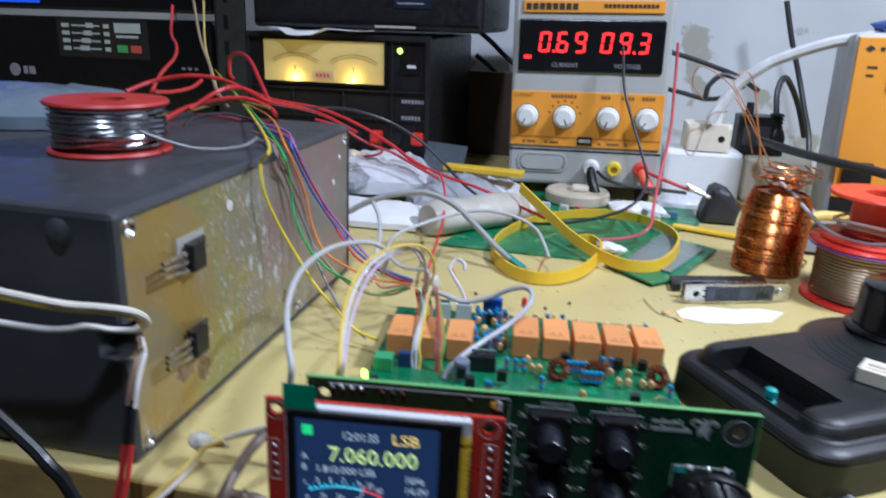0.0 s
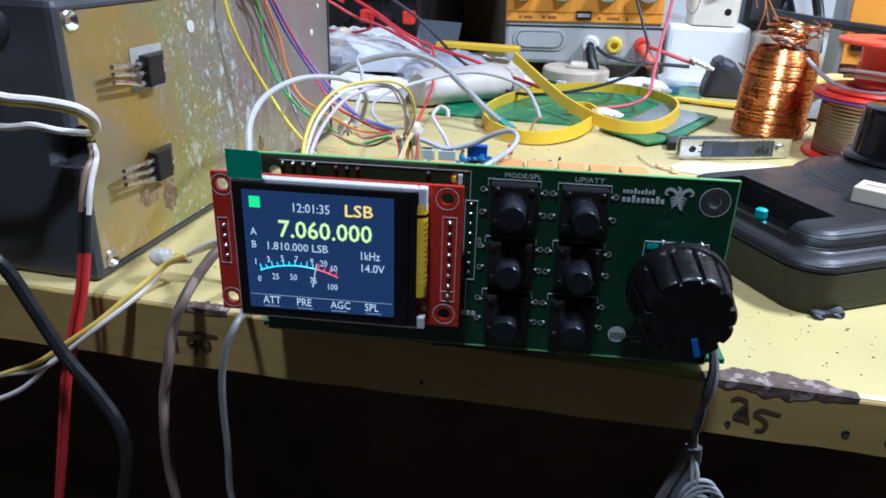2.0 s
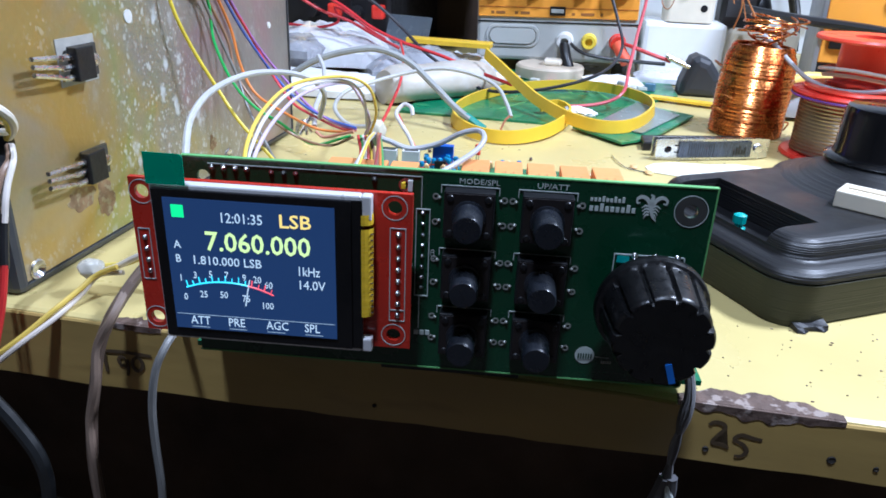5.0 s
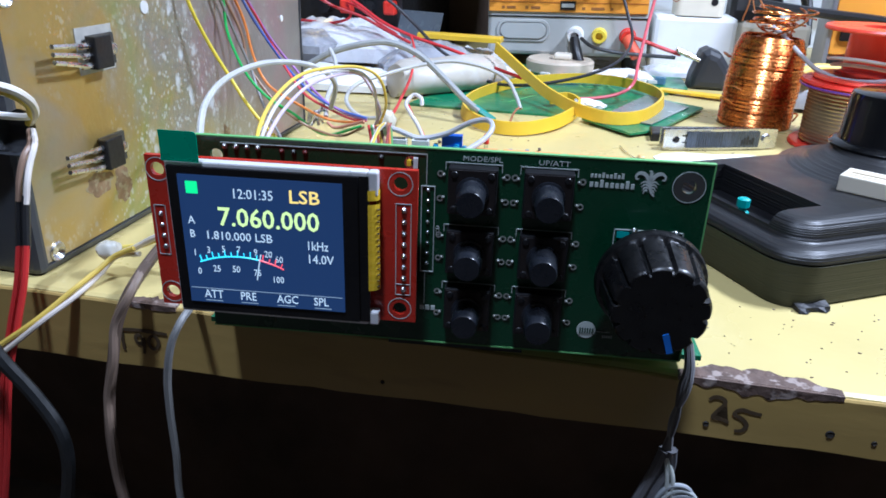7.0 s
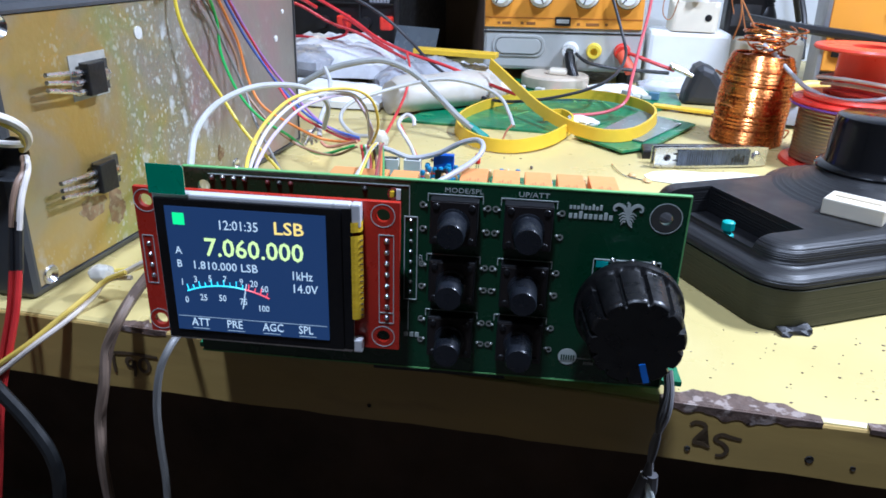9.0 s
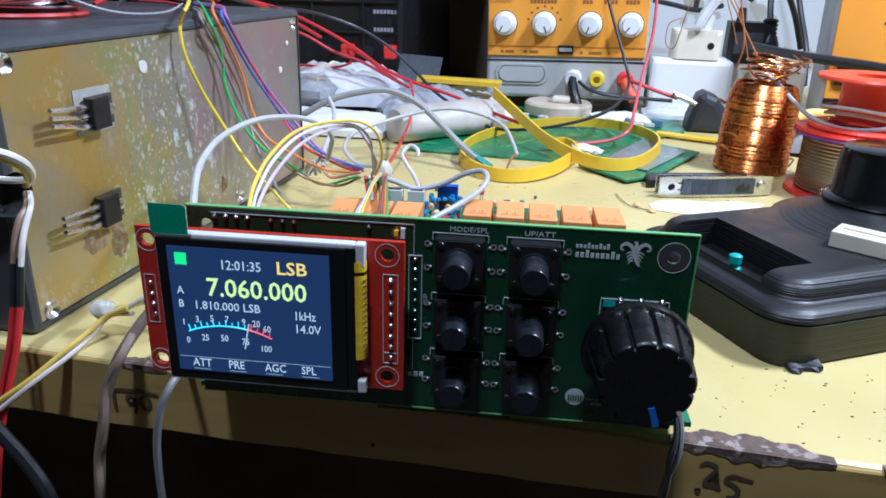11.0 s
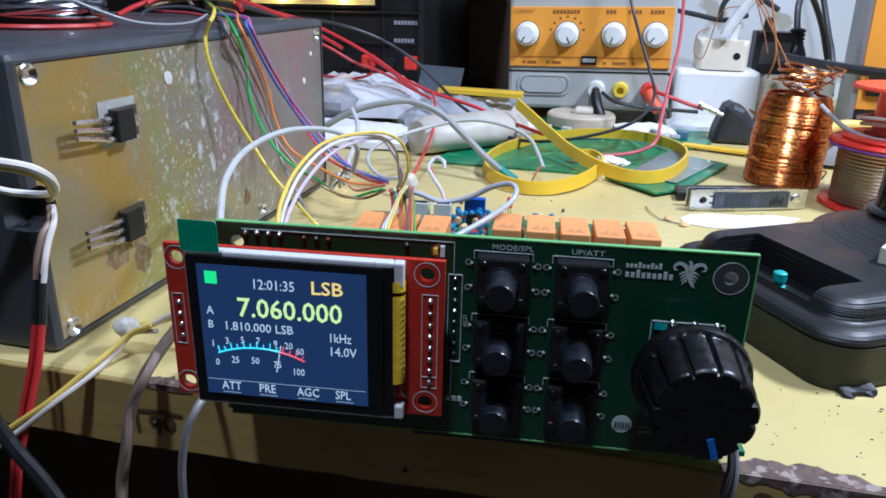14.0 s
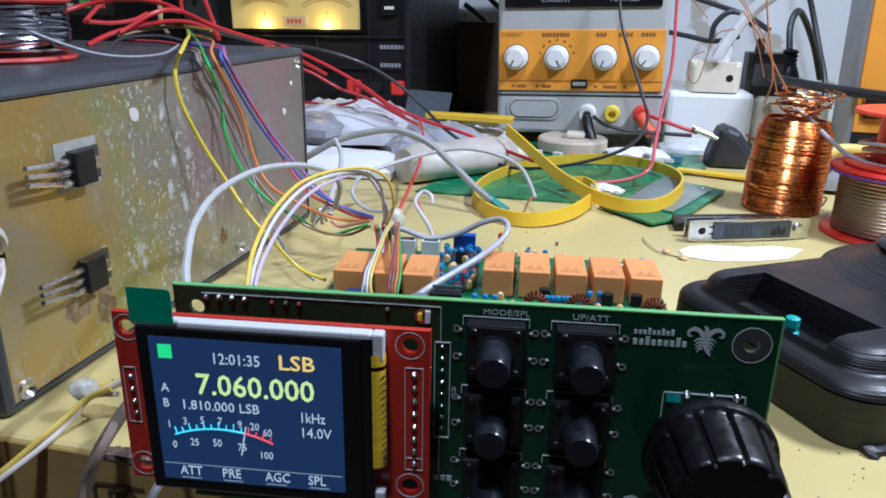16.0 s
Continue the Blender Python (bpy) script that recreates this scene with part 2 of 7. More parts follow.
setting("ceiling", boxes((-1.7, 2.3, -1.7, 1.16, 1.9, 1.98)), WHITE, "plain pale ceiling", "ceiling")

# workbench
BENCH = pose(-0.133, 0.190, 0, 0, 0, 3.1)
bench = thing("workbench", "yellow painted wooden workbench with worn chipped front edge", "workbench", BENCH)
FRONT = mat("browner_front_tone", (0.37, 0.255, 0.078), 0.5, var=0.22, scale=14, bump=0.35, bscale=70, second=(0.17, 0.10, 0.035), spots=0.56, width=0.22, rvar=0.15, stretch=(0.35, 1, 1.4))


def underside(x):
    """The planed board is thinner towards one end of the bench."""
    return -0.0266 + 0.0062 * min(1.0, max(0.0, (x - 0.06) / 0.23))


part("tabletop", loft([[(x, 0.0, -0.0022), (x, 0.0007, -0.0007), (x, 0.0022, 0.0), (x, 0.85, 0.0), (x, 0.85, underside(x)), (x, 0.0, underside(x))] for x in (-0.9, 0.06, 0.12, 0.18, 0.24, 0.29, 1.5)]), TABLE, bench, "yellow painted top with flaking paint")
for lx in (-0.85, 1.40):
    for ly in (0.05, 0.75):
        part("leg", boxes((lx, lx + 0.06, ly, ly + 0.06, -0.76, underside(lx)), bev=0.003), TABLE, bench)
front = bmesh.new()
rows_f = []
for k in range(241):
    x = -0.89 + 0.01 * k * 0.99
    hi, lo = -0.0010 + 0.0006 * noise.noise((x * 60, 0.3, 0)), underside(x) - 0.0003 - 0.0009 * abs(noise.noise((x * 25, 4.3, 0))) + 0.0005 * noise.noise((x * 90, 1.3, 0))
    push = 0.0003 * noise.noise((x * 18, 7.1, 0))
    rows_f.append([front.verts.new(p) for p in ((x, -0.0003, hi), (x, -0.0008, hi - 0.0006), (x, -0.0008 + push, 0.5 * (hi + lo)), (x, -0.0007, lo + 0.0005), (x, 0.0004, lo), (x, 0.0004, hi))])
for r0, r1 in zip(rows_f, rows_f[1:]):
    for q in range(6):
        front.faces.new((r0[q], r0[(q + 1) % 6], r1[(q + 1) % 6], r1[q]))
front.faces.new(rows_f[0])
front.faces.new(rows_f[-1][::-1])
part("front_edge", front, FRONT, bench, "front edge, browner and darker than the top", True)
part("back_board", boxes((-0.88, 1.46, 0.60, 0.62, -0.74, -0.03)), DARKWALL, bench, "dark board under the bench")

# ---- plated metal enclosure ----
def plate_material():
    """Yellow-passivated zinc with iridescent cloudy tints and white corrosion blooms."""
    m = bpy.data.materials.new("yellow_passivated_zinc")
    m.use_nodes = True
    nt = m.node_tree
    b = nt.nodes["Principled BSDF"]
    tc = nt.nodes.new("ShaderNodeTexCoord")

    def nz(s, d, dist=0.0, off=(0, 0, 0), sc=(1, 1, 1)):
        mp = nt.nodes.new("ShaderNodeMapping")
        mp.inputs["Location"].default_value = off
        mp.inputs["Scale"].default_value = sc
        n = nt.nodes.new("ShaderNodeTexNoise")
        n.inputs["Scale"].default_value, n.inputs["Detail"].default_value, n.inputs["Distortion"].default_value = s, d, dist
        nt.links.new(tc.outputs["Object"], mp.inputs[0])
        nt.links.new(mp.outputs[0], n.inputs["Vector"])
        return n.outputs["Fac"]

    def calc(op, x, y, z=0.0, clamp=False):
        n = nt.nodes.new("ShaderNodeMath")
        n.operation, n.use_clamp = op, clamp
        for k, v in enumerate((x, y, z)):
            if isinstance(v, (int, float)):
                n.inputs[k].default_value = v
            else:
                nt.links.new(v, n.inputs[k])
        return n.outputs[0]

    def ramp(fac, *stops):
        n = nt.nodes.new("ShaderNodeValToRGB")
        nt.links.new(fac, n.inputs[0])
        e = n.color_ramp.elements
        e[0].position, e[0].color = stops[0][0], (*stops[0][1], 1)
        e[1].position, e[1].color = stops[-1][0], (*stops[-1][1], 1)
        for p, c in stops[1:-1]:
            e.new(p).color = (*c, 1)
        return n.outputs[0]

    def blend(fac, x, y):
        n = nt.nodes.new("ShaderNodeMix")
        n.data_type = "RGBA"
        nt.links.new(fac, n.inputs["Factor"])
        for v, k in ((x, "A"), (y, "B")):
            if isinstance(v, tuple):
                n.inputs[k].default_value = (*v, 1)
            else:
                nt.links.new(v, n.inputs[k])
        return n.outputs["Result"]

    def dots(scale, lo, hi, tall=0.7):
        v = nt.nodes.new("ShaderNodeTexVoronoi")
        v.inputs["Scale"].default_value = scale
        mp = nt.nodes.new("ShaderNodeMapping")
        mp.inputs["Scale"].default_value = (1.0, 1.0, tall)
        wob = nt.nodes.new("ShaderNodeTexNoise")
        wob.inputs["Scale"].default_value, wob.inputs["Detail"].default_value = scale * 1.1, 3.0
        nt.links.new(tc.outputs["Object"], wob.inputs["Vector"])
        add = nt.nodes.new("ShaderNodeVectorMath")
        add.operation = "MULTIPLY_ADD"
        nt.links.new(wob.outputs["Color"], add.inputs[0])
        add.inputs[1].default_value = (0.0, 1.1 / scale, 1.3 / scale)
        nt.links.new(tc.outputs["Object"], add.inputs[2])
        nt.links.new(add.outputs[0], mp.inputs[0])
        nt.links.new(mp.outputs[0], v.inputs["Vector"])
        pick = nt.nodes.new("ShaderNodeSeparateColor")
        nt.links.new(v.outputs["Color"], pick.inputs[0])
        # each cell keeps its own spot size, many stay empty
        room = calc("MULTIPLY_ADD", pick.outputs[0], 0.62, -0.17)
        return calc("SUBTRACT", room, v.outputs["Distance"]), lo, hi

    def spread(d, zone):
        val, lo, hi = d
        return calc("MULTIPLY", ramp(val, (lo, (0, 0, 0)), (hi, (1, 1, 1))), zone, 0.0, True)

    sep = nt.nodes.new("ShaderNodeSeparateXYZ")
    nt.links.new(tc.outputs["Object"], sep.inputs[0])
    along, up = sep.outputs["Y"], sep.outputs["Z"]
    # tint drifts along the plate from gold through grey to rose, broken up by clouds
    drift = calc("ADD", calc("MULTIPLY_ADD", along, 3.3, -0.02), calc("MULTIPLY_ADD", nz(10, 3, 0.9), 1.4, -0.70))
    tint = ramp(drift, (0.0, (0.50, 0.35, 0.10)), (0.14, (0.48, 0.37, 0.13)), (0.26, (0.37, 0.39, 0.15)), (0.34, (0.44, 0.38, 0.19)), (0.46, (0.37, 0.36, 0.28)), (0.56, (0.39, 0.34, 0.30)), (0.66, (0.42, 0.30, 0.31)), (0.78, (0.36, 0.32, 0.30)), (0.92, (0.31, 0.29, 0.27)))
    grey = ramp(nz(22, 4, 0.8, (0.7, 0.2, 0.0)), (0.45, (0, 0, 0)), (0.66, (0.75, 0.75, 0.75)))
    base = blend(grey, tint, (0.37, 0.36, 0.33))
    # corrosion thickest in the middle of the plate and towards its foot
    mid = calc("SUBTRACT", 1.0, calc("MULTIPLY", calc("ABSOLUTE", calc("SUBTRACT", along, 0.110), 0.0), 11.5))
    mid = calc("SUBTRACT", mid, calc("MULTIPLY", calc("MULTIPLY_ADD", up, 10.0, -0.60), 0.7))
    zone = ramp(calc("ADD", mid, calc("MULTIPLY_ADD", nz(24, 3, 0.4, (0.1, 0.32, 0.0)), 3.0, -1.55)), (0.05, (0.03, 0.03, 0.03)), (0.75, (1, 1, 1)))
    fine = spread(dots(640, 0.02, 0.18), zone)
    coarse = spread(dots(330, 0.02, 0.22), zone)
    bloom = spread(dots(140, -0.14, 0.20, 0.55), calc("MULTIPLY", zone, ramp(nz(30, 4, 0.3, (0.4, 0.1, 0.2)), (0.42, (0, 0, 0)), (0.56, (0.9, 0.9, 0.9)))))
    base = blend(bloom, base, (0.55, 0.57, 0.58))
    white = calc("MAXIMUM", fine, coarse)
    base = blend(calc("MULTIPLY", white, 0.55), base, (0.60, 0.61, 0.60))
    nt.links.new(base, b.inputs["Base Color"])
    dull = calc("MAXIMUM", white, bloom)
    nt.links.new(calc("MULTIPLY_ADD", dull, 0.30, 0.36), b.inputs["Roughness"])
    nt.links.new(calc("MULTIPLY_ADD", dull, -0.5, 0.62, True), b.inputs["Metallic"])
    bp = nt.nodes.new("ShaderNodeBump")
    bp.inputs["Strength"].default_value, bp.inputs["Distance"].default_value = 0.25, 0.001
    nt.links.new(nz(260, 4), bp.inputs["Height"])
    nt.links.new(bp.outputs[0], b.inputs["Normal"])
    return m


ZINC = plate_material()
BRIGHTSPOT = mat("bright_spot", (0.85, 0.86, 0.86), 0.35, metal=0.2)
BOXM = pose(-0.0999, 0.1975, 0, 0, 0, 1.4)
BH, BL, BW = 0.1100, 0.2590, 0.27
mbox = thing("metal_enclosure", "grey painted metal enclosure with plated side plate on the workbench", "enclosure", BOXM)


def cut_out(bm, *cutters):
    """Takes the cutters' volumes out of a body and returns the result as a new bmesh."""
    me = bpy.data.meshes.new("body")
    bmesh.ops.recalc_face_normals(bm, faces=bm.faces)
    bm.to_mesh(me)
    bm.free()
    ob = new("body", me)
    tools = []
    for c in cutters:
        cm = bpy.data.meshes.new("cutter")
        bmesh.ops.recalc_face_normals(c, faces=c.faces)
        c.to_mesh(cm)
        c.free()
        t = new("cutter", cm)
        tools.append(t)
        md = ob.modifiers.new("cut", "BOOLEAN")
        md.operation, md.object, md.solver = "DIFFERENCE", t, "EXACT"
    bpy.context.view_layer.update()
    res = bpy.data.meshes.new_from_object(ob.evaluated_get(bpy.context.evaluated_depsgraph_get()))
    for o in (ob, *tools):
        bpy.data.objects.remove(o)
    out = bmesh.new()
    out.from_mesh(res)
    return out


def rod(r, x, y, z0, z1, seg=20):
    return lathe([(0, z0), (r, z0), (r, z1), (0, z1)], seg, Matrix.Translation((x, y, 0)))


def rod_x(r, y, z, x0, x1, seg=20):
    return lathe([(0, x0), (r, x0), (r, x1), (0, x1)], seg, Matrix.Translation((0, y, z)) @ Matrix.Rotation(radians(90), 4, "Y"))


def rod_y(r, x, z, y0, y1, seg=20):
    return lathe([(0, y0), (r, y0), (r, y1), (0, y1)], seg, Matrix.Translation((x, 0, z)) @ Matrix.Rotation(radians(-90), 4, "X"))


shell = cut_out(boxes((-BW, 0.0006, 0.0, BL, 0.0, BH), bev=0.003), boxes((-0.002, 0.004, 0.0042, BL - 0.004, 0.0035, BH - 0.0042)), rod_x(0.0085, 0.004, 0.056, -0.012, 0.004), rod_y(0.007, -0.0, 0.056, -0.004, 0.004))
part("shell", shell, BOXPAINT, mbox, "grey hammered paint shell")
holes = [rod_x(0.0026, y, z, -0.004, 0.004) for y, z in ((0.0094, 0.1020), (0.0108, 0.0068), (0.1641, 0.0092), (0.2480, 0.1005))]
plate = part("side_plate", cut_out(boxes((-0.0018, -0.0002, 0.0047, BL - 0.0045, 0.004, BH - 0.0047)), rod_x(0.0085, 0.004, 0.056, -0.012, 0.004), *holes), ZINC, mbox, "yellowish plated steel side plate with white corrosion spots")
for y, z in ((0.0094, 0.1020), (0.0108, 0.0068), (0.1641, 0.0092), (0.2480, 0.1005)):
    sc = lathe([(0.0, -0.0012), (0.0016, -0.0010), (0.0030, 0.0004), (0.0034, 0.0007), (0.0040, 0.0003), (0.0040, -0.001)], 20, Matrix.Translation((0, y, z)) @ Matrix.Rotation(radians(90), 4, "Y"))
    part("screw", sc, STEEL, mbox, "bright countersunk screw", True)
for y, z, r in ((0.0870, 0.0922, 0.0028), (0.2270, 0.0745, 0.0020), (0.2385, 0.0900, 0.0014)):
    part("light_hole", lathe([(0, 0.0001), (r, 0.0), (r, -0.0004)], 16, Matrix.Translation((0.0003, y, z)) @ Matrix.Rotation(radians(90), 4, "Y")), BRIGHTSPOT, plate, "small bright solder spot")
part("corner_bolt", lathe([(0, 0.0022), (0.004, 0.0018), (0.0062, 0.0)], 20, Matrix.Translation((-0.024, -0.0001, 0.1000)) @ Matrix.Rotation(radians(90), 4, "X")), BOXPAINT, mbox, "", True)


def power_transistor(y, z, mica):
    tr = part("power_transistor", boxes((0.0016, 0.0060, y, y + 0.0105, z - 0.0064, z + 0.0064), bev=0.0005), BLACK, mbox, "black power transistor", m=pose(0, 0, 0))
    part("tab", cut_out(boxes((0.0003, 0.0016, y + 0.002, y + 0.0175, z - 0.0062, z + 0.0062)), rod_x(0.0019, y + 0.0142, z, -0.01, 0.01)), DULLPAD, tr, "tinned mounting tab")
    part("mounting_screw", lathe([(0, 0.0042), (0.0022, 0.0038), (0.0028, 0.0022), (0.0028, 0.0003)], 16, Matrix.Translation((0, y + 0.0142, z)) @ Matrix.Rotation(radians(90), 4, "Y")), STEEL, tr, "", True)
    if mica:
        part("mica_washer", boxes((0.0, 0.0003, y - 0.0035, y + 0.0185, z - 0.0085, z + 0.0095)), mat("grey_mica", (0.40, 0.39, 0.35), 0.5, var=0.2, scale=120), tr, "greyish insulating washer")
    for k in (-1, 0, 1):
        zz = z - 0.0006 + 0.0038 * k
        lg = tube([(0.0036, y, zz), (0.0040, y - 0.005, zz + 0.0002), (0.0052, y - 0.011, zz + 0.0014 - 0.0003 * k), (0.0070, y - 0.0245, zz + 0.0036 - 0.0010 * k)], 0.00095, 6, 4)
        box(lg, 0.0030, 0.0042, y - 0.0060, y, zz - 0.0011, zz + 0.0011)
        part("pin", lg, STEEL, tr)


power_transistor(0.0436, 0.0785, True)
power_transistor(0.0414, 0.0376, False)
BROWNPATCH = mat("brown_patch", (0.27, 0.18, 0.11), 0.45, metal=0.4, var=0.35, scale=150, second=(0.36, 0.31, 0.20), spots=0.50, width=0.10)
for sy, sz, ry, rz, seed in ((0.0400, 0.0248, 0.0085, 0.0050, 1.7), (0.0560, 0.0205, 0.0060, 0.0075, 5.2), (0.1480, 0.0205, 0.0034, 0.0042, 8.9)):
    rim = []
    for k in range(40):
        q = 2 * math.pi * k / 40
        swell = 1 + 0.42 * noise.noise((math.cos(q) * 1.3, math.sin(q) * 1.3, seed)) + 0.15 * noise.noise((math.cos(q) * 4, math.sin(q) * 4, seed))
        rim.append((sy + ry * swell * math.cos(q), sz + rz * swell * math.sin(q)))
    part("flux_stain", prism(rim, 0.0, 0.00012, Matrix.Translation((-0.0002, 0, 0)) @ Matrix(((0, 0, 1, 0), (1, 0, 0, 0), (0, 1, 0, 0), (0, 0, 0, 1)))), BROWNPATCH, plate, "irregular brown patch")

# ---- front panel of the radio ----
PANEL = pose(0.123, 0.195, 0, 0, 0, 8.69)
panel = thing("radio_front_panel", "green circuit board panel with colour display, push buttons and black knob", "front panel", PANEL)


def facing(x, w, z):
    return pose(x, -w, z, 90, 0, 0)


board = part("board", cut_out(boxes((-0.138, 0.0, 0.0002, 0.0014, 0.0095, 0.068)), rod_y(0.0018, -0.0056, 0.0618, -0.01, 0.01), rod_y(0.0018, -0.1325, 0.0628, -0.01, 0.01)), GREEN, panel, "dark green printed circuit board")
part("board_rim", split((-0.1383, 0.0, 0.0, 0.0016, 0.0680, 0.06835), (0.0, 0.0004, 0.0, 0.0016, 0.0095, 0.06835), (-0.1383, 0.0, 0.0, 0.0016, 0.0091, 0.0095)), PCBEDGE, board, "pale green cut edge")


def ring(x, z, r0, r1, w, n=28):
    return lathe([(r0, 0), (r1, 0), (r1, 0.00012), (r0, 0.00012), (r0, 0)], n, facing(x, w, z))


part("ring_pad", ring(-0.0056, 0.0618, 0.0019, 0.0039, -0.0001), DULLPAD, board, "bare metal ring pad")
part("silk_ring", ring(-0.0056, 0.0618, 0.0041, 0.0043, -0.0001), SILK, board)


def silk_frame(x0, x1, z0, z1, w=0.0002, t=0.00022):
    return split((x0, x1, -w, 0.0002, z0, z0 + t), (x0, x1, -w, 0.0002, z1 - t, z1), (x0, x0 + t, -w, 0.0002, z0, z1), (x1 - t, x1, -w, 0.0002, z0, z1))


part("outline", silk_frame(-0.0757, -0.0719, 0.0322, 0.0578), SILK, board, "white printed outline")
part("outline", split((-0.1310, -0.0742, -0.0001, 0.0002, 0.0664, 0.0666), (-0.0744, -0.0742, -0.0001, 0.0002, 0.058, 0.0666), (-0.0744, -0.0742, -0.0001, 0.0002, 0.0220, 0.0318)), SILK, board)
for z, u, t, wide in ((0.0654, -0.0648, "MODE/SPL", 0.0106), (0.0654, -0.0449, "UP/ATT", 0.0083)):
    word = lettering(t, 0.0020, SILK, board, facing(u, 0.0, z))
    word.matrix_basis = facing(u, 0.0, z) @ Matrix.Diagonal((wide / max(v.co.x for v in word.data.vertices), 1, 1, 1))
lettering("LCD", 0.0015, SILK, board, facing(-0.0705, 0.0, 0.0435) @ pose(0, 0, 0, 0, 0, 90))
lettering("for", 0.0020, SILK, board, facing(-0.0795, 0.0, 0.0200))
part("printed_mark", split(*[(-0.0755 + 0.0016 * k, -0.0743 + 0.0016 * k, -0.0001, 0.0002, 0.0200, 0.0214) for k in range(3)]), SILK, board, "white printed mark")
# printed emblem with word bars and a spread-winged bird shape
def letter_bars(x0, x1, z0, low, tall, heights):
    """A row of small plain blocks, one for each letter of a printed mark."""
    step = (x1 - x0) / len(heights)
    return split(*[(x0 + step * k, x0 + step * (k + 0.66), -0.0001, 0.0002, z0, z0 + (tall if h else low)) for k, h in enumerate(heights)])


part("printed_mark", letter_bars(-0.0311, -0.0221, 0.0630, 0.0009, 0.0014, (0, 0, 0, 1, 0, 0, 1, 0, 1)), SILK, board, "small white printed word mark")
part("printed_mark", letter_bars(-0.0311, -0.0191, 0.0604, 0.0013, 0.0020, (0, 0, 1, 0, 0, 0, 0, 1, 0)), SILK, board, "white printed word mark")


def feather(pts, widths):
    """A flat tapering stroke along a smooth line on the board."""
    line, n = spline([(x, 0, z) for x, z in pts], 5), len(widths) - 1
    left, right = [], []
    for i, q in enumerate(line):
        d = (line[min(i + 1, len(line) - 1)] - line[max(i - 1, 0)]).normalized()
        f = i / (len(line) - 1) * n
        k = min(int(f), n - 1)
        w = (widths[k] + (widths[k + 1] - widths[k]) * (f - k)) / 2
        left.append((q.x - d.z * w, q.z + d.x * w))
        right.append((q.x + d.z * w, q.z - d.x * w))
    return prism(left + right[::-1], 0.0, 0.00012, Matrix.Rotation(radians(90), 4, "X"))


bird = []
for s in (-1, 1):
    # raised wing that curls over at its tip, with shorter feathers under it
    bird.append(feather([(s * 0.0003, 0.0628), (s * 0.0012, 0.0644), (s * 0.0026, 0.0650), (s * 0.0037, 0.0643), (s * 0.0036, 0.0633), (s * 0.0029, 0.0634)], (0.0008, 0.0010, 0.0009, 0.0006, 0.0004, 0.0002)))
    for k in range(4):
        bird.append(feather([(s * 0.0004, 0.0624 - 0.0007 * k), (s * (0.0014 - 0.00012 * k), 0.0627 - 0.0008 * k), (s * (0.0024 - 0.0003 * k), 0.0620 - 0.0009 * k)], (0.0005, 0.0004, 0.0001)))
bird.append(feather([(-0.0005, 0.0657), (0.0001, 0.0652), (0.0, 0.0638), (0.0001, 0.0615), (0.0008, 0.0596), (0.0016, 0.0587)], (0.0004, 0.0007, 0.0010, 0.0010, 0.0006, 0.0002)))
part("emblem_stroke", bird, SILK, board, "white printed bird emblem", m=pose(-0.0157, -0.00005, 0))
part("printed_disc", lathe([(0, 0.0001), (0.0027, 0.0001), (0.0027, 0)], 28, facing(-0.0273, -0.0001, 0.0174)), SILK, board, "round white printed mark")
part("printed_mark", split(*[(-0.0292 + 0.0007 * k, -0.0288 + 0.0007 * k, -0.0003, -0.0001, 0.0164, 0.0181) for k in range(6)]), GREEN, board)
part("printed_mark", split((-0.0243, -0.0205, -0.0001, 0.0002, 0.0170, 0.01715), *[(-0.0225 + 0.0006 * k, -0.0222 + 0.0006 * k, -0.0001, 0.0002, 0.0152, 0.0160) for k in range(5)]), SILK, board)


def solder_dot(x, w, z, r, parent, mt=None):
    return part("solder_joint", lathe([(0, r * 1.1), (r * 0.45, r * 0.9), (r * 0.8, r * 0.35), (r, 0)], 10, facing(x, w, z)), mt or SOLDER, parent, "", True)


for k in range(4):
    solder_dot(-0.1299 + 0.0031 * k, 0.0, 0.0655, 0.0009, board)
for x, mt in ((-0.1140, DARKRED), (-0.1107, DULLPAD), (-0.1075, DARKRED), (-0.0867, DULLPAD)):
    solder_dot(x, 0.0, 0.0650, 0.0008, board, mt)
for k in range(8):
    solder_dot(-0.0738, 0.0, 0.0566 - 0.00311 * k, 0.0006, board)
part("ring_pad", ring(-0.0785, 0.0640, 0.0008, 0.0019, 0.0), SOLDER, board, "tinned round pad")
part("chip", boxes((-0.0779, -0.0767, -0.0008, 0.0002, 0.0625, 0.0655), bev=0.0001), WHITE, board, "small white chip")
part("chip", boxes((-0.0797, -0.0785, -0.0007, 0.0002, 0.0630, 0.0648), bev=0.0002), FLEX, board, "small yellow lamp chip")
BUTTON_COLUMNS, BUTTON_ROWS = (-0.0617, -0.0418), (0.0580, 0.0403, 0.0228)
for cx in BUTTON_COLUMNS:
    part("outline", split(*[(cx - 0.0076, cx + 0.0076, -0.0001, 0.0002, cz + 0.0066, cz + 0.0068) for cz in BUTTON_ROWS], *[(cx + q - 0.0001, cx + q + 0.0001, -0.0001, 0.0002, cz + 0.0046, cz + 0.0068) for q in (-0.0075, 0.0075) for cz in BUTTON_ROWS]), SILK, board)
    for cz in BUTTON_ROWS:
        for sx in (-1, 1):
            for sz in (-1, 1):
                part("via_ring", ring(cx + sx * 0.0089, cz + sz * 0.0035, 0.0005, 0.0009, 0.0, 14), TINNED, board)

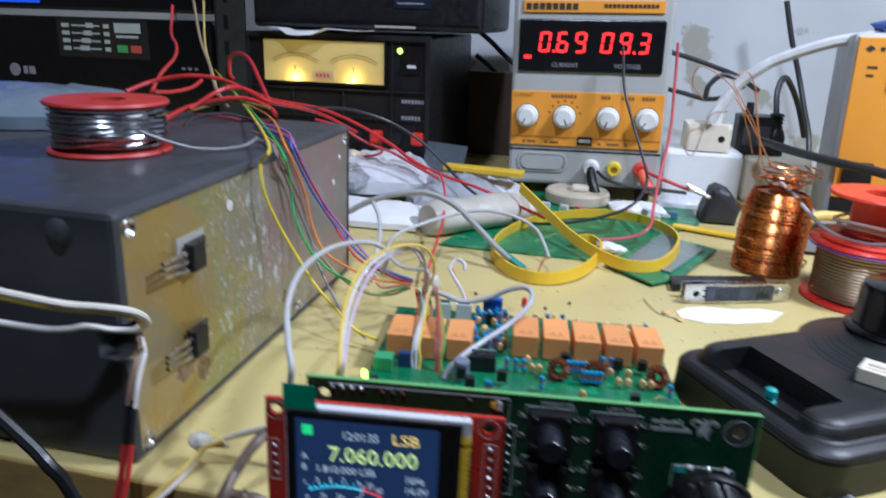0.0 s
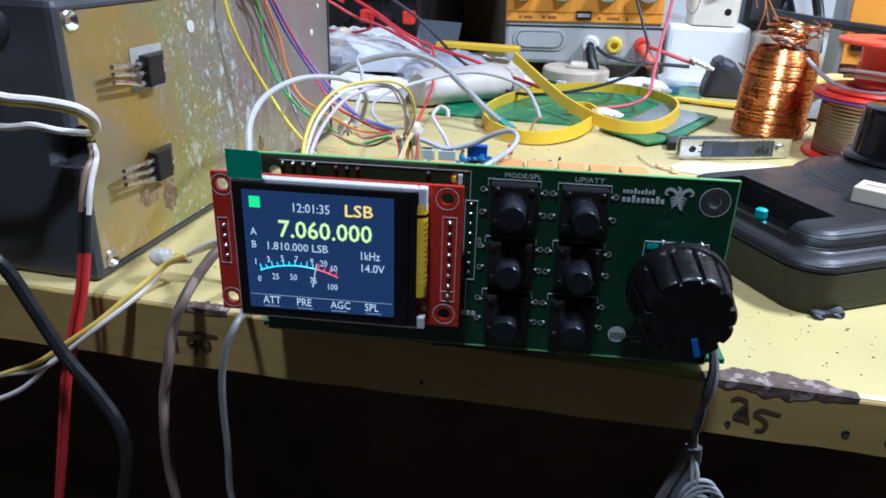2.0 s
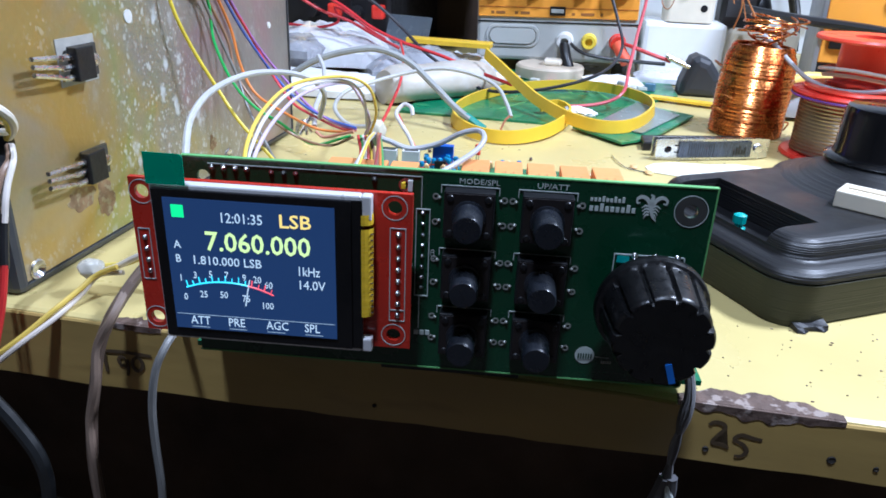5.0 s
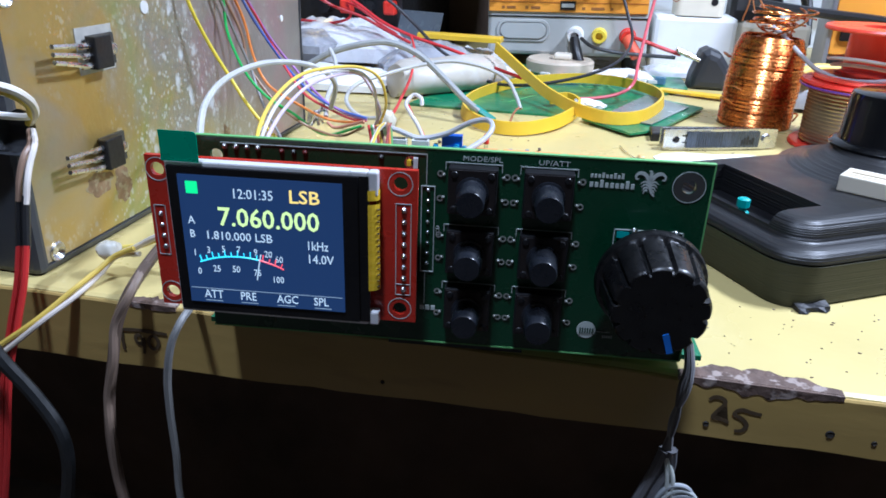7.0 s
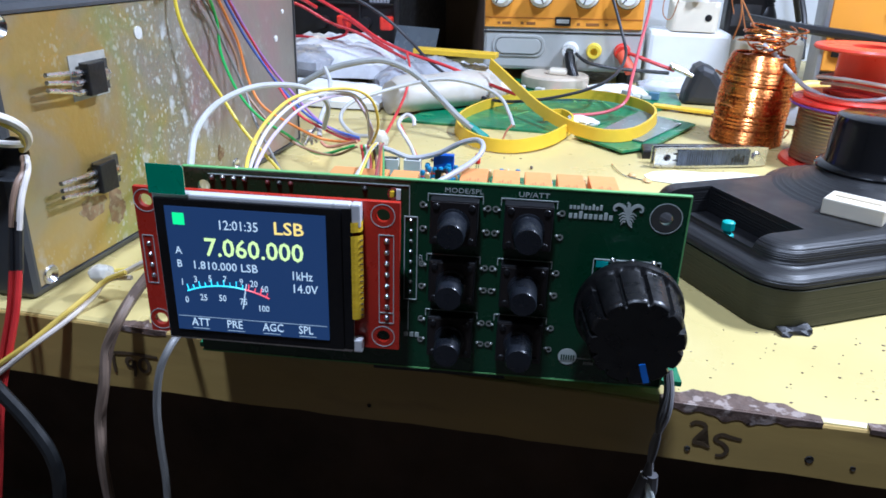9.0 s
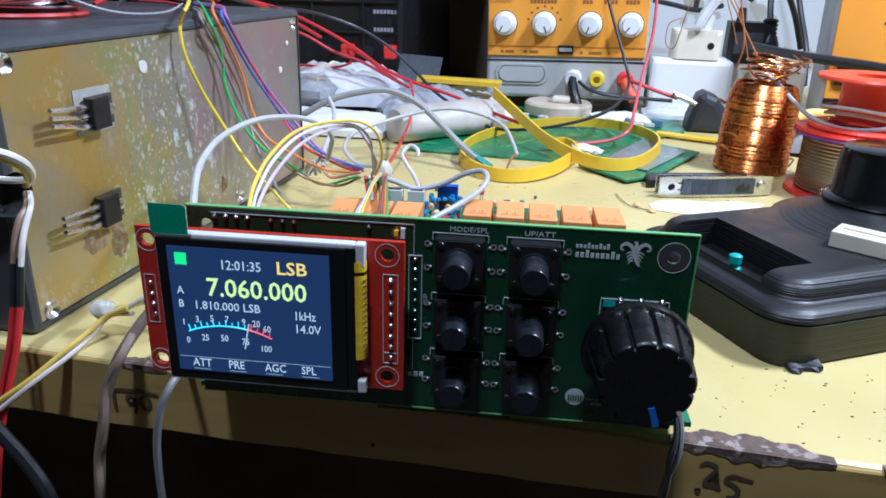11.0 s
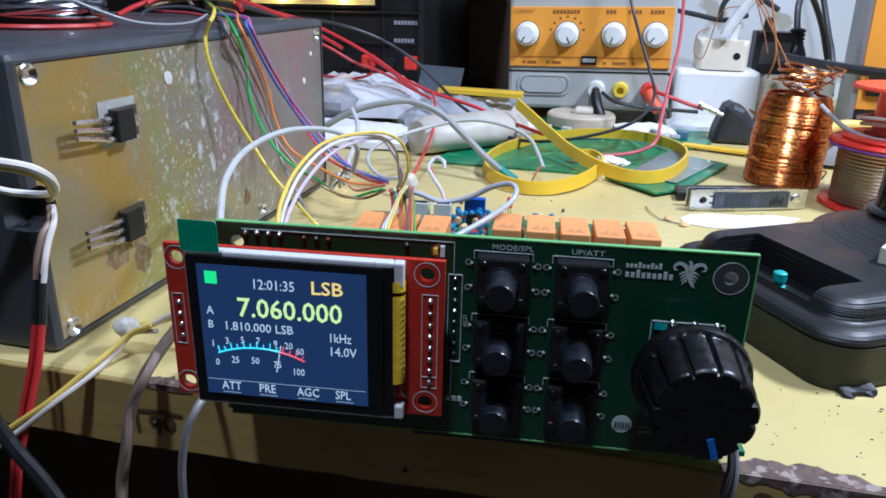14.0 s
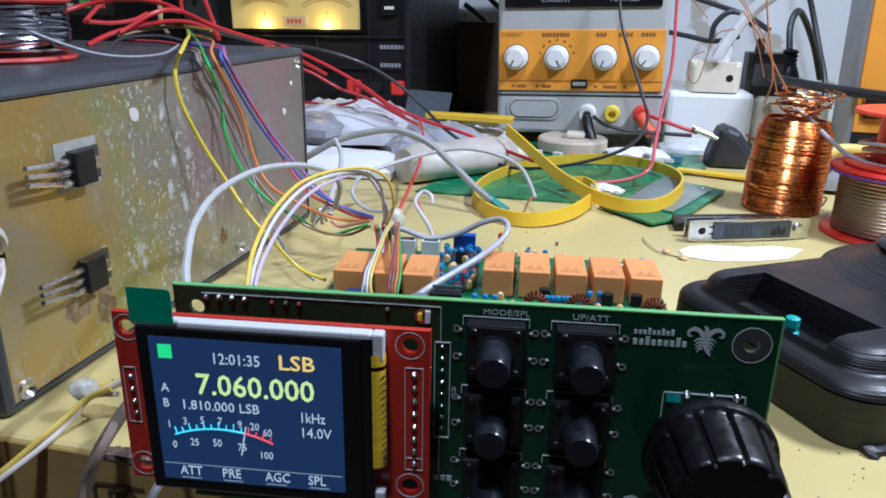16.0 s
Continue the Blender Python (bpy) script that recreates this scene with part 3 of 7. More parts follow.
# display module
disp = part("display_board", cut_out(boxes((-0.1485, -0.0755, -0.009, -0.0074, 0.0205, 0.0646)), *[rod_y(0.0019, x, z, -0.02, 0.02) for x in (-0.1453, -0.0800) for z in (0.0245, 0.0608)]), RED, panel, "red circuit board")
for x in (-0.1453, -0.0800):
    for z in (0.0245, 0.0608):
        part("ring_pad", ring(x, z, 0.0031, 0.0033, 0.0090), SILK, disp)
part("outline", split(*[(-0.0812, -0.0770, -0.0092, -0.0089, z, z + 0.0002) for z in (0.0288, 0.0320, 0.0553)], *[(x, x + 0.0002, -0.0092, -0.0089, 0.0288, 0.0555) for x in (-0.0812, -0.0772)]), SILK, disp)
part("outline", split(*[(-0.1476, -0.1443, -0.0092, -0.0089, z, z + 0.0002) for z in (0.0360, 0.0505)], *[(x, x + 0.0002, -0.0092, -0.0089, 0.0360, 0.0507) for x in (-0.1476, -0.1445)]), SILK, disp)
for k in range(8):
    solder_dot(-0.0790, 0.0090, 0.0536 - 0.00329 * k, 0.0009, disp)
for k in range(4):
    solder_dot(-0.1460 + 0.0001 * k, 0.0090, 0.0480 - 0.0032 * k, 0.0008, disp)
part("header_strip", boxes((-0.0803, -0.0778, -0.0074, 0.0, 0.0292, 0.0550)), BLACK, disp, "black pin header")
bezel = part("bezel", boxes((-0.1415, -0.0880, -0.0124, -0.0092, 0.0205, 0.0646), (-0.0880, -0.0853, -0.0124, -0.0092, 0.0580, 0.0646), (-0.0880, -0.0853, -0.0124, -0.0092, 0.0205, 0.0245), bev=0.0005), FRAME, disp, "silver metal bezel")
part("glass", boxes((-0.1408, -0.0902, -0.0134, -0.0120, 0.0216, 0.0634), bev=0.0003), GLOSSBLACK, disp, "black display glass")
part("glass_ledge", boxes((-0.0902, -0.0876, -0.0127, -0.0120, 0.0216, 0.0634)), GLOSSBLACK, disp, "black glass ledge beside the flexible ribbon")
part("film_tab", prism([(-0.1413, 0.0648), (-0.1313, 0.0648), (-0.1313, 0.0719), (-0.1316, 0.0725), (-0.1322, 0.0728), (-0.1413, 0.0729)], 0.0137, 0.0139, Matrix.Rotation(radians(90), 4, "X")), mat("green_film", (0.005, 0.34, 0.19), 0.3, var=0.06, bump=0.02, trans=0.2), disp, "green protective film tab")
flex = bmesh.new()
for k in range(9):
    a0, a1 = radians(90 - 20 * k), radians(90 - 20 * (k + 1))
    for z0, z1 in ((0.0313, 0.0560), (0.0570, 0.0598)):
        q = [flex.verts.new((-0.0878 + 0.0028 * math.cos(a), -0.0108 - 0.0022 * math.sin(a), z)) for a, z in ((a0, z0), (a1, z0), (a1, z1), (a0, z1))]
        flex.faces.new(q)
part("flex_cable", flex, FLEX, disp, "yellow flexible ribbon at the display's edge")
part("flex_track", split(*[(-0.0856, -0.0849, -0.0124, -0.0116, 0.0325 + 0.0017 * k, 0.03258 + 0.0017 * k) for k in range(14)]), INK, disp)
scr = part("screen", boxes((-0.1377, -0.0943, -0.0138, -0.0130, 0.0246, 0.0614)), glow("lit_navy_screen", (0.010, 0.024, 0.066), 1.0), disp, "lit dark blue screen with figures")
T_WHITE, T_YEL, T_LIME = glow("lit_white", (0.62, 0.74, 0.82), 0.55), glow("lit_yellow", (0.95, 0.68, 0.18), 0.72), glow("lit_lime", (0.70, 0.92, 0.33), 0.72)
T_DIM = glow("lit_dim_white", (0.40, 0.50, 0.58), 0.35)
T_CYAN, T_RED, T_GREEN = glow("lit_cyan", (0.10, 0.70, 0.90), 0.9), glow("lit_red", (0.80, 0.08, 0.10), 0.9), glow("lit_green", (0.06, 0.75, 0.22), 0.8)


def on_screen(text, x, z, size, mt, sx=1.0, bold=0.0, wide=0.0):
    x, z, wide = -137.7 + (x + 138.8) * 0.966, 26.1 + (z - 26.6) * 1.04, wide * 0.966
    ob = lettering(text, size, mt, scr, facing(x / 1000, 0.0139, z / 1000), "screen_text", sx=sx, bold=bold)
    if wide:
        ob.matrix_basis = facing(x / 1000, 0.0139, z / 1000) @ Matrix.Diagonal((wide / 1000 / max(v.co.x for v in ob.data.vertices), 1, 1, 1))
    return ob


on_screen("12:01:35", -124.2, 55.1, 0.0038, T_WHITE, wide=11.5)
on_screen("LSB", -108.5, 54.8, 0.0050, T_YEL, 0.86, 0.00005, 8.6)
on_screen("7.060.000", -128.5, 47.6, 0.0073, T_LIME, 0.82, 0.00008, 28.2)
on_screen("A", -137.0, 47.6, 0.0031, T_WHITE, 0.9)
on_screen("B", -137.0, 43.8, 0.0031, T_WHITE, 0.9)
on_screen("1.810.000 LSB", -132.6, 43.6, 0.0034, T_WHITE, wide=19.0)
on_screen("1kHz", -104.2, 42.4, 0.0036, T_WHITE, wide=6.2)
on_screen("14.0V", -104.2, 38.7, 0.0036, T_WHITE, wide=7.6)
for t, x, z in (("1", -136.6, 38.6), ("3", -132.6, 39.6), ("5", -128.3, 40.1), ("7", -124.0, 40.2), ("9", -119.2, 39.8), ("20", -116.2, 39.5), ("60", -113.2, 38.2), ("0", -135.8, 33.4), ("25", -131.3, 34.4), ("50", -125.7, 34.6), ("75", -119.6, 34.0), ("100", -114.4, 32.4)):
    on_screen(t, x, z, 0.0027, T_WHITE, 0.82)
for t, x in (("ATT", -134.6), ("PRE", -124.1), ("AGC", -113.4), ("SPL", -102.8)):
    on_screen(t, x, 26.6, 0.0035, T_WHITE, 0.82)
    ux = -0.1377 + (x + 138.8) * 0.000966
    part("underline", boxes((ux + 0.0002, ux + 0.0050, -0.0140, -0.0138, 0.0252, 0.02533)), T_DIM, scr)
part("status_square", boxes((-0.1356, -0.1325, -0.0140, -0.0138, 0.0564, 0.0597)), T_GREEN, scr, "lit green square")
part("divider", boxes((-0.1372, -0.0948, -0.0140, -0.0138, 0.0289, 0.0290)), T_DIM, scr)


def arc_pt(a):
    return (-0.1229 + 0.029 * math.sin(radians(a)), -0.0140, 0.0091 + 0.030 * math.cos(radians(a)))


for a0, a1, mt in ((-22, 11, T_CYAN), (11, 25, T_RED)):
    part("scale_arc", tube([arc_pt(a0 + (a1 - a0) * k / 6) for k in range(7)], 0.00022, 5, 3), mt, scr)
for k in range(14):
    a = -21 + 3.4 * k
    p = Vector(arc_pt(a))
    part("scale_tick", tube([p, p + Vector((0.0012 * math.sin(radians(a)), 0, 0.0012 if k % 2 else 0.0018))], 0.00016, 4, 1, straight=True), T_CYAN if a < 11 else T_RED, scr)
part("needle", tube([(-0.1168, -0.0140, 0.0402), (-0.1176, -0.0140, 0.0364), (-0.1183, -0.0140, 0.0326)], 0.00018, 5, 2), T_WHITE, scr)

# push buttons
SWITCHPLATE = mat("dark_switch_plate", (0.030, 0.025, 0.025), 0.4, metal=0.5, var=0.15, scale=80, bump=0.1)
CAPM = mat("blue_black_cap", (0.012, 0.014, 0.019), 0.30, var=0.2, scale=90, bump=0.1)
for cx in BUTTON_COLUMNS:
    for cz in BUTTON_ROWS:
        bt = part("push_button", boxes((cx - 0.0065, cx + 0.0065, -0.0040, 0.0, cz - 0.0064, cz + 0.0064), bev=0.0003), BLACK, panel, "square black push button")
        part("cover_plate", boxes((cx - 0.0060, cx + 0.0060, -0.0044, -0.0040, cz - 0.0060, cz + 0.0060)), SWITCHPLATE, bt)
        part("cap", lathe([(0.0044, 0.0), (0.0044, 0.0006), (0.0038, 0.0008), (0.0037, 0.0090), (0.0034, 0.0096), (0, 0.0097)], 24, facing(cx, 0.0044, cz)), CAPM, bt, "round plunger", True)
        for sx in (-1, 1):
            for sz in (-1, 1):
                solder_dot(cx + sx * 0.0080, 0.0, cz + sz * 0.0032, 0.00055, bt, TINNED)
                part("rivet", lathe([(0, 0.0005), (0.0008, 0.0004), (0.0010, 0)], 10, facing(cx + sx * 0.0048, 0.0044, cz + sz * 0.0048)), BLACK, bt, "", True)

# tuning knob, fluted
KX, KZ = -0.0134, 0.0378
prof = [(0.0142, 0.0068), (0.0146, 0.0076), (0.0146, 0.0088), (0.0142, 0.0101), (0.0134, 0.0106), (0.0130, 0.0112), (0.0119, 0.0240), (0.0116, 0.0250), (0.0111, 0.0254), (0.0, 0.0253)]
NF = 144
rings_k = []
for i, (r, h) in enumerate(prof):
    row = []
    for k in range(NF):
        a = 2 * math.pi * k / NF + radians(21)
        ph = k % 12
        flute = 0.0
        if 5 <= i <= 8:
            flute = -0.0011 if ph in (0, 1) else 0.0003 * math.sin(math.pi * (ph - 1.5) / 10.5)
        row.append((facing(KX, 0, KZ) @ Vector(((r + flute) * math.cos(a), (r + flute) * math.sin(a), h))))
    rings_k.append(row)
knob_ob = part("tuning_knob", loft(rings_k), mat("knob_black", (0.0045, 0.0045, 0.005), 0.33, var=0.2, scale=120, bump=0.10, bscale=900), panel, "fluted black tuning knob with blue pointer", True)
ka = radians(-72)
part("pointer", boxes((-0.0008, 0.0008, -0.0028, 0.0026, 0.0, 0.0004)), mat("blue_paint", (0.02, 0.13, 0.50), 0.5, var=0.1), knob_ob, "blue pointer line", m=facing(KX + 0.0086 * math.cos(ka), 0.0254, KZ + 0.0086 * math.sin(ka)) @ pose(0, 0, 0, 0, 0, 18))
enc = part("encoder", boxes((KX - 0.0066, KX + 0.0066, -0.0065, 0.0, KZ - 0.0066, KZ + 0.0066), bev=0.0003), STEEL, panel, "metal rotary encoder under the knob")
part("outline", silk_frame(KX - 0.0098, KX + 0.0085, KZ - 0.0090, KZ + 0.0112), SILK, board)
part("pad", boxes((KX - 0.0090, KX - 0.0058, -0.0003, 0.0002, KZ + 0.0088, KZ + 0.0106)), TEAL, board, "teal solder pad")
for k in range(3):
    solder_dot(KX - 0.0045 + 0.0055 * k, 0.0, KZ + 0.0108, 0.0010, board)

# ---- main circuit board behind the panel ----
main = thing("main_circuit_board", "green radio circuit board with orange relays and small components", "circuit board", PANEL)
part("board", boxes((-0.142, 0.008, 0.006, 0.204, 0.0066, 0.0082)), MAINGREEN, main, "green printed circuit board")
for sx in (-0.137, 0.003):
    for sy in (0.045, 0.198):
        part("standoff", rod(0.003, sx, sy, 0.0, 0.0066, 6), SOLDER, main, "metal standoff")
part("header_strip", boxes((-0.085, -0.045, 0.0016, 0.006, 0.0070, 0.0110)), BLACK, main, "black pin header to the panel")
relay_bm = boxes((0, 0.0135, 0, 0.0265, 0.0003, 0.0125), bev=0.0005)
box(relay_bm, 0.0006, 0.0129, 0.0006, 0.0259, -0.0004, 0.0004)
relay_me = None
for k in range(8):
    u = (-0.1370 + 0.0152 * k) if k < 3 else (-0.0722 + 0.0160 * (k - 3))
    d = (0.1370 if k < 3 else 0.1470) + 0.0006 * math.sin(5.0 * k)
    m = pose(u, d, 0.0085, 0, 0, 0.8 * math.sin(3.1 * k))
    if relay_me is None:
        ob = part("relay", relay_bm, ORANGE_RELAY, main, "orange plastic relay", m=m)
        relay_me = ob.data
    else:
        ob = tagged(new("relay", relay_me), "orange plastic relay")
        ob.parent, ob.matrix_basis = main, m
    part("printed_mark", split(*[(0.0022 + 0.0013 * j, 0.0030 + 0.0013 * j, 0.003, 0.003 + 0.004 * ((j * 7) % 3 + 1) / 2, 0.01248, 0.01256) for j in range(7)]), mat("relay_ink", (0.50, 0.20, 0.07), 0.6, bump=0) if k == 0 else bpy.data.materials["relay_ink"], ob)
RESB = mat("blue_resistor", (0.03, 0.26, 0.50), 0.4, var=0.15, bump=0.05, island=0.2)


def resistor(u, d, lying=False):
    prof_r = [(0.0, -0.0032), (0.0010, -0.0032), (0.0013, -0.0026), (0.0013, -0.0016), (0.0010, -0.0010), (0.0010, 0.0010), (0.0013, 0.0016), (0.0013, 0.0026), (0.0010, 0.0032), (0, 0.0032)]
    m = pose(u, d, 0.0098, 90, 0, random.uniform(0, 90)) if lying else pose(u, d, 0.0128)
    rs = part("resistor", lathe(prof_r, 8), RESB, main, "blue resistor", True, m)
    part("band", lathe([(0.00105, -0.0004), (0.0012, 0.0), (0.00105, 0.0004)], 8), REDPLASTIC, rs)


def ceramic(u, d, s=1.0):
    m = pose(u, d, 0.0118, 90, 0, random.uniform(-25, 25)) @ Matrix.Diagonal((s * 0.75, s, s, 1))
    part("capacitor", lathe([(0, -0.0010), (0.0017, -0.0009), (0.0025, 0.0), (0.0017, 0.0009), (0, 0.0010)], 12), TAN, main, "tan ceramic capacitor", True, m)
    part("leg", split((-0.0010, -0.0007, -0.0002, 0.0002, -0.0040, -0.0012), (0.0007, 0.0010, -0.0002, 0.0002, -0.0040, -0.0012)), SOLDER, main, "", False, pose(u, d, 0.0120))


def small_transistor(u, d, rot=0):
    pts = [(0.0025 * math.cos(radians(a)), 0.0025 * math.sin(radians(a))) for a in range(-40, 221, 20)]
    part("transistor", prism(pts, 0.0030, 0.0080), BLACK, main, "black plastic transistor", False, pose(u, d, 0.0082, 0, 0, rot))
    part("leg", split(*[(0.0012 * k - 0.0002, 0.0012 * k + 0.0002, -0.0002, 0.0002, 0.0, 0.0031) for k in (-1, 0, 1)]), SOLDER, main, "", False, pose(u, d, 0.0082, 0, 0, rot))


TOROIDCORE = mat("toroid_core", (0.20, 0.06, 0.035), 0.55, var=0.1)


def toroid(u, d, rot, s=1.0):
    m = pose(u, d, 0.0138, 62, 0, rot) @ Matrix.Diagonal((s, s, s, 1))
    t = part("toroid", lathe([(0.0028, -0.0015), (0.0052, -0.0015), (0.0052, 0.0015), (0.0028, 0.0015), (0.0028, -0.0015)], 24), TOROIDCORE, main, "copper-wound toroid", False, m)
    path = []
    for k in range(16):
        a = radians(20 + 20 * k)
        for rr, zz, da in ((0.0025, -0.0018, 0.0), (0.0056, -0.0018, 0.05), (0.0056, 0.0018, 0.1), (0.0025, 0.0018, 0.2)):
            path.append((rr * math.cos(a + da), rr * math.sin(a + da), zz))
    w = tube(path, 0.00036, 5, 1, straight=True)
    part("winding", w, COPPER, t, "copper wire winding", True)


for u, r in ((-0.0490, 15), (-0.0310, -20), (-0.0010, 25)):
    toroid(u, 0.128, r)
for u in (-0.0155, -0.0200, -0.0085, -0.0045, -0.0585, -0.0620):
    ceramic(u, 0.1235 if u > -0.05 else 0.1310)
for u, d in ((-0.0640, 0.1395), (-0.0230, 0.1330), (-0.0140, 0.1335)):
    ceramic(u, d)
for u, d in ((-0.0450, 0.1405), (-0.0185, 0.1390), (-0.0065, 0.1395)):
    small_transistor(u, d)
for k in range(5):
    resistor(-0.0440 + 0.0022 * k, 0.1335)
    resistor(-0.0375 + 0.0022 * k, 0.1240)
    resistor(-0.0280 + 0.0021 * k, 0.1410, k % 2 == 0)
for u in (-0.0745, -0.0700, -0.0660):
    resistor(u, 0.1310)
rng = random.Random(5)
for k in range(46):
    u = rng.uniform(-0.094, -0.076)
    d = rng.uniform(0.150, 0.196)
    (resistor if rng.random() < 0.62 else ceramic)(u, d)
for k in range(16):
    u = rng.uniform(-0.072, 0.006)
    d = rng.uniform(0.1755, 0.200)
    (resistor if rng.random() < 0.6 else ceramic)(u, d)
for k in range(56):
    u = rng.uniform(-0.138, 0.005)
    d = rng.uniform(0.030, 0.118)
    rng.choice((resistor, resistor, ceramic, small_transistor))(u, d)
for k in range(4):
    ceramic(-0.0590 + 0.0160 * k, 0.1730, 1.35)
part("power_device", boxes((-0.0935, -0.0800, 0.128, 0.1320, 0.0082, 0.0165), bev=0.0004), BLACK, main, "black power transistor standing upright")
part("heat_tab", boxes((-0.0935, -0.0800, 0.1322, 0.1335, 0.0082, 0.0185)), STEEL, main, "metal tab")
part("electrolytic", lathe([(0, 0), (0.004, 0), (0.004, 0.0095), (0.0036, 0.010), (0, 0.010)], 20), mat("grey_sleeve", (0.17, 0.20, 0.26), 0.4), main, "grey capacitor", False, pose(-0.0965, 0.120, 0.0082))
part("blue_part", boxes((-0.1290, -0.1225, 0.126, 0.130, 0.0082, 0.0160), bev=0.0003), mat("dark_blue_plastic", (0.02, 0.04, 0.14), 0.4), main, "dark blue component")
part("screw_terminal", boxes((-0.1405, -0.1310, 0.120, 0.128, 0.0082, 0.0155), bev=0.0004), mat("green_terminal", (0.05, 0.30, 0.12), 0.45), main, "green screw terminal")
led = part("indicator", lathe([(0.0016, 0), (0.0016, 0.003), (0.0011, 0.0042), (0, 0.0046)], 14), glow("lit_lime_lamp", (0.55, 1.0, 0.10), 4.0), main, "lit yellow-green indicator", True, pose(-0.1430, 0.112, 0.0082))
part("trimmer", boxes((-0.0900, -0.0788, 0.196, 0.2010, 0.0100, 0.0205), bev=0.0003), BLUE, main, "blue multi-turn trimmer")
part("trimmer_screw", rod(0.0012, -0.0875, 0.1985, 0.0205, 0.0213, 10), FLEX, main, "brass screw")
part("chip", boxes((-0.0878, -0.0820, 0.186, 0.1895, 0.0090, 0.0150)), BLACK, main, "black component")
part("red_part", boxes((-0.0850, -0.0790, 0.158, 0.163, 0.0082, 0.0150), bev=0.0006), REDPLASTIC, main, "red film capacitor")
for u in (-0.1130, -0.1010):
    cn = part("connector", cut_out(boxes((u - 0.0045, u + 0.0045, 0.189, 0.1955, 0.0082, 0.0185)), boxes((u - 0.0037, u + 0.0037, 0.1902, 0.1943, 0.0110, 0.0200))), mat("milky_nylon", (0.66, 0.68, 0.66), 0.5) if u < -0.11 else bpy.data.materials["milky_nylon"], main, "white wire connector")
part("indicator", lathe([(0.0016, 0.0), (0.0016, 0.0045), (0.0011, 0.0055), (0, 0.0058)], 14), REDPLASTIC, main, "red indicator", True, pose(-0.0660, 0.2005, 0.0160))
part("leg", split((-0.0668, -0.0664, 0.2003, 0.2007, 0.0082, 0.0162), (-0.0656, -0.0652, 0.2003, 0.2007, 0.0082, 0.0162)), SOLDER, main)

# ---- printed microphone case ----
MIC = pose(0.178, 0.257, 0, 0, 0, 33.5)
mic = thing("microphone_case", "black and olive printed plastic case with round knob, on the workbench", "device", MIC)
X0, X1, Y0, Y1 = -0.003, 0.150, 0.0, 0.104


def inset_ring(i, z, r=0.016):
    return [(x, y, z) for x, y in rounded(X0 + i, X1 - i, Y0 + i, Y1 - i, max(0.003, r - i * 0.5), 16)]


part("base", loft([inset_ring(0.001, 0.0, 0.012), inset_ring(0.0002, 0.0015, 0.0125), inset_ring(0.0, 0.004, 0.013), inset_ring(-0.0004, 0.0172), inset_ring(0.0006, 0.0176)]), OLIVE, mic, "dark olive printed lower half", True)
lid = loft([inset_ring(0.0004, 0.0176), inset_ring(-0.0004, 0.0182), inset_ring(-0.0003, 0.0192), inset_ring(0.0002, 0.0203), inset_ring(0.0012, 0.0214), inset_ring(0.0026, 0.0222), inset_ring(0.0042, 0.0227), inset_ring(0.0056, 0.0229), inset_ring(0.0068, 0.0231), inset_ring(0.0076, 0.0238), inset_ring(0.0080, 0.0250), inset_ring(0.0084, 0.0264), inset_ring(0.0091, 0.0279), inset_ring(0.0101, 0.0292), inset_ring(0.0115, 0.0302), inset_ring(0.0134, 0.0308), inset_ring(0.0165, 0.0312)])
lid = cut_out(lid, boxes((0.0052, 0.0300, 0.0240, 0.0820, 0.0185, 0.0600)))
part("lid", lid, PRINTED, mic, "black printed lid with fine layer lines", True)
part("cone", lathe([(0.052, 0.0300), (0.047, 0.0316), (0.040, 0.0340), (0.030, 0.0385), (0.026, 0.0400), (0.0, 0.0400)], 48, Matrix.Translation((0.1035, 0.0520, 0))), PRINTED, mic, "black printed cone under the knob", True)
mk = part("knob", lathe([(0.0245, 0.0400), (0.0248, 0.0412), (0.0236, 0.0425), (0.0215, 0.0432), (0.0208, 0.0445), (0.0200, 0.0625), (0.0192, 0.0650), (0.0172, 0.0660), (0.0, 0.0660)], 48, Matrix.Translation((0.1035, 0.0615, 0))), GLOSSBLACK, mic, "glossy black round knob", True)
part("socket", boxes((-0.012, 0.012, -0.0075, 0.0075, 0.0, 0.0072), bev=0.0006), IVORY, mic, "ivory plastic plug on the lid", m=pose(0.0640, 0.0310, 0.0310, 0, 0, -62))
# darker strips paint shading onto the plain ivory plug
part("socket_slot", split((-0.009, 0.009, -0.0010, 0.0010, 0.0072, 0.0076), (-0.009, 0.002, -0.0045, -0.0038, 0.0072, 0.0074)), mat("shaded_ivory", (0.50, 0.42, 0.30), 0.6), mic, m=pose(0.0640, 0.0310, 0.0310, 0, 0, -62))
post = part("trimmer", lathe([(0.0022, 0.0), (0.0022, 0.003), (0.0013, 0.0034), (0.0013, 0.0042), (0.0020, 0.0046), (0.0020, 0.0070), (0.0013, 0.0074), (0, 0.0076)], 10, Matrix.Translation((0.0115, 0.0460, 0.0185)) @ Matrix.Scale(1.35, 4)), TEAL, mic, "teal component in the recess")
part("tape_scrap", loft([[(0.0 + 0.003 * k, -0.0035 - 0.001 * math.sin(2.0 * k), 0.0004), (0.003 * k, 0.002, 0.0004), (0.003 * k, 0.001, 0.0034 + 0.0006 * math.sin(1.7 * k)), (0.003 * k, -0.0025, 0.0024)] for k in range(6)]), BLACK, mic, "scrap of black tape", m=pose(0.0030, 0.0010, 0, 0, 0, -8) @ Matrix.Diagonal((0.9, 1.0, 0.75, 1)))

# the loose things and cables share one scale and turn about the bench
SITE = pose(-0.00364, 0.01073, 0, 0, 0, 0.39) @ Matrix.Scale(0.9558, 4)

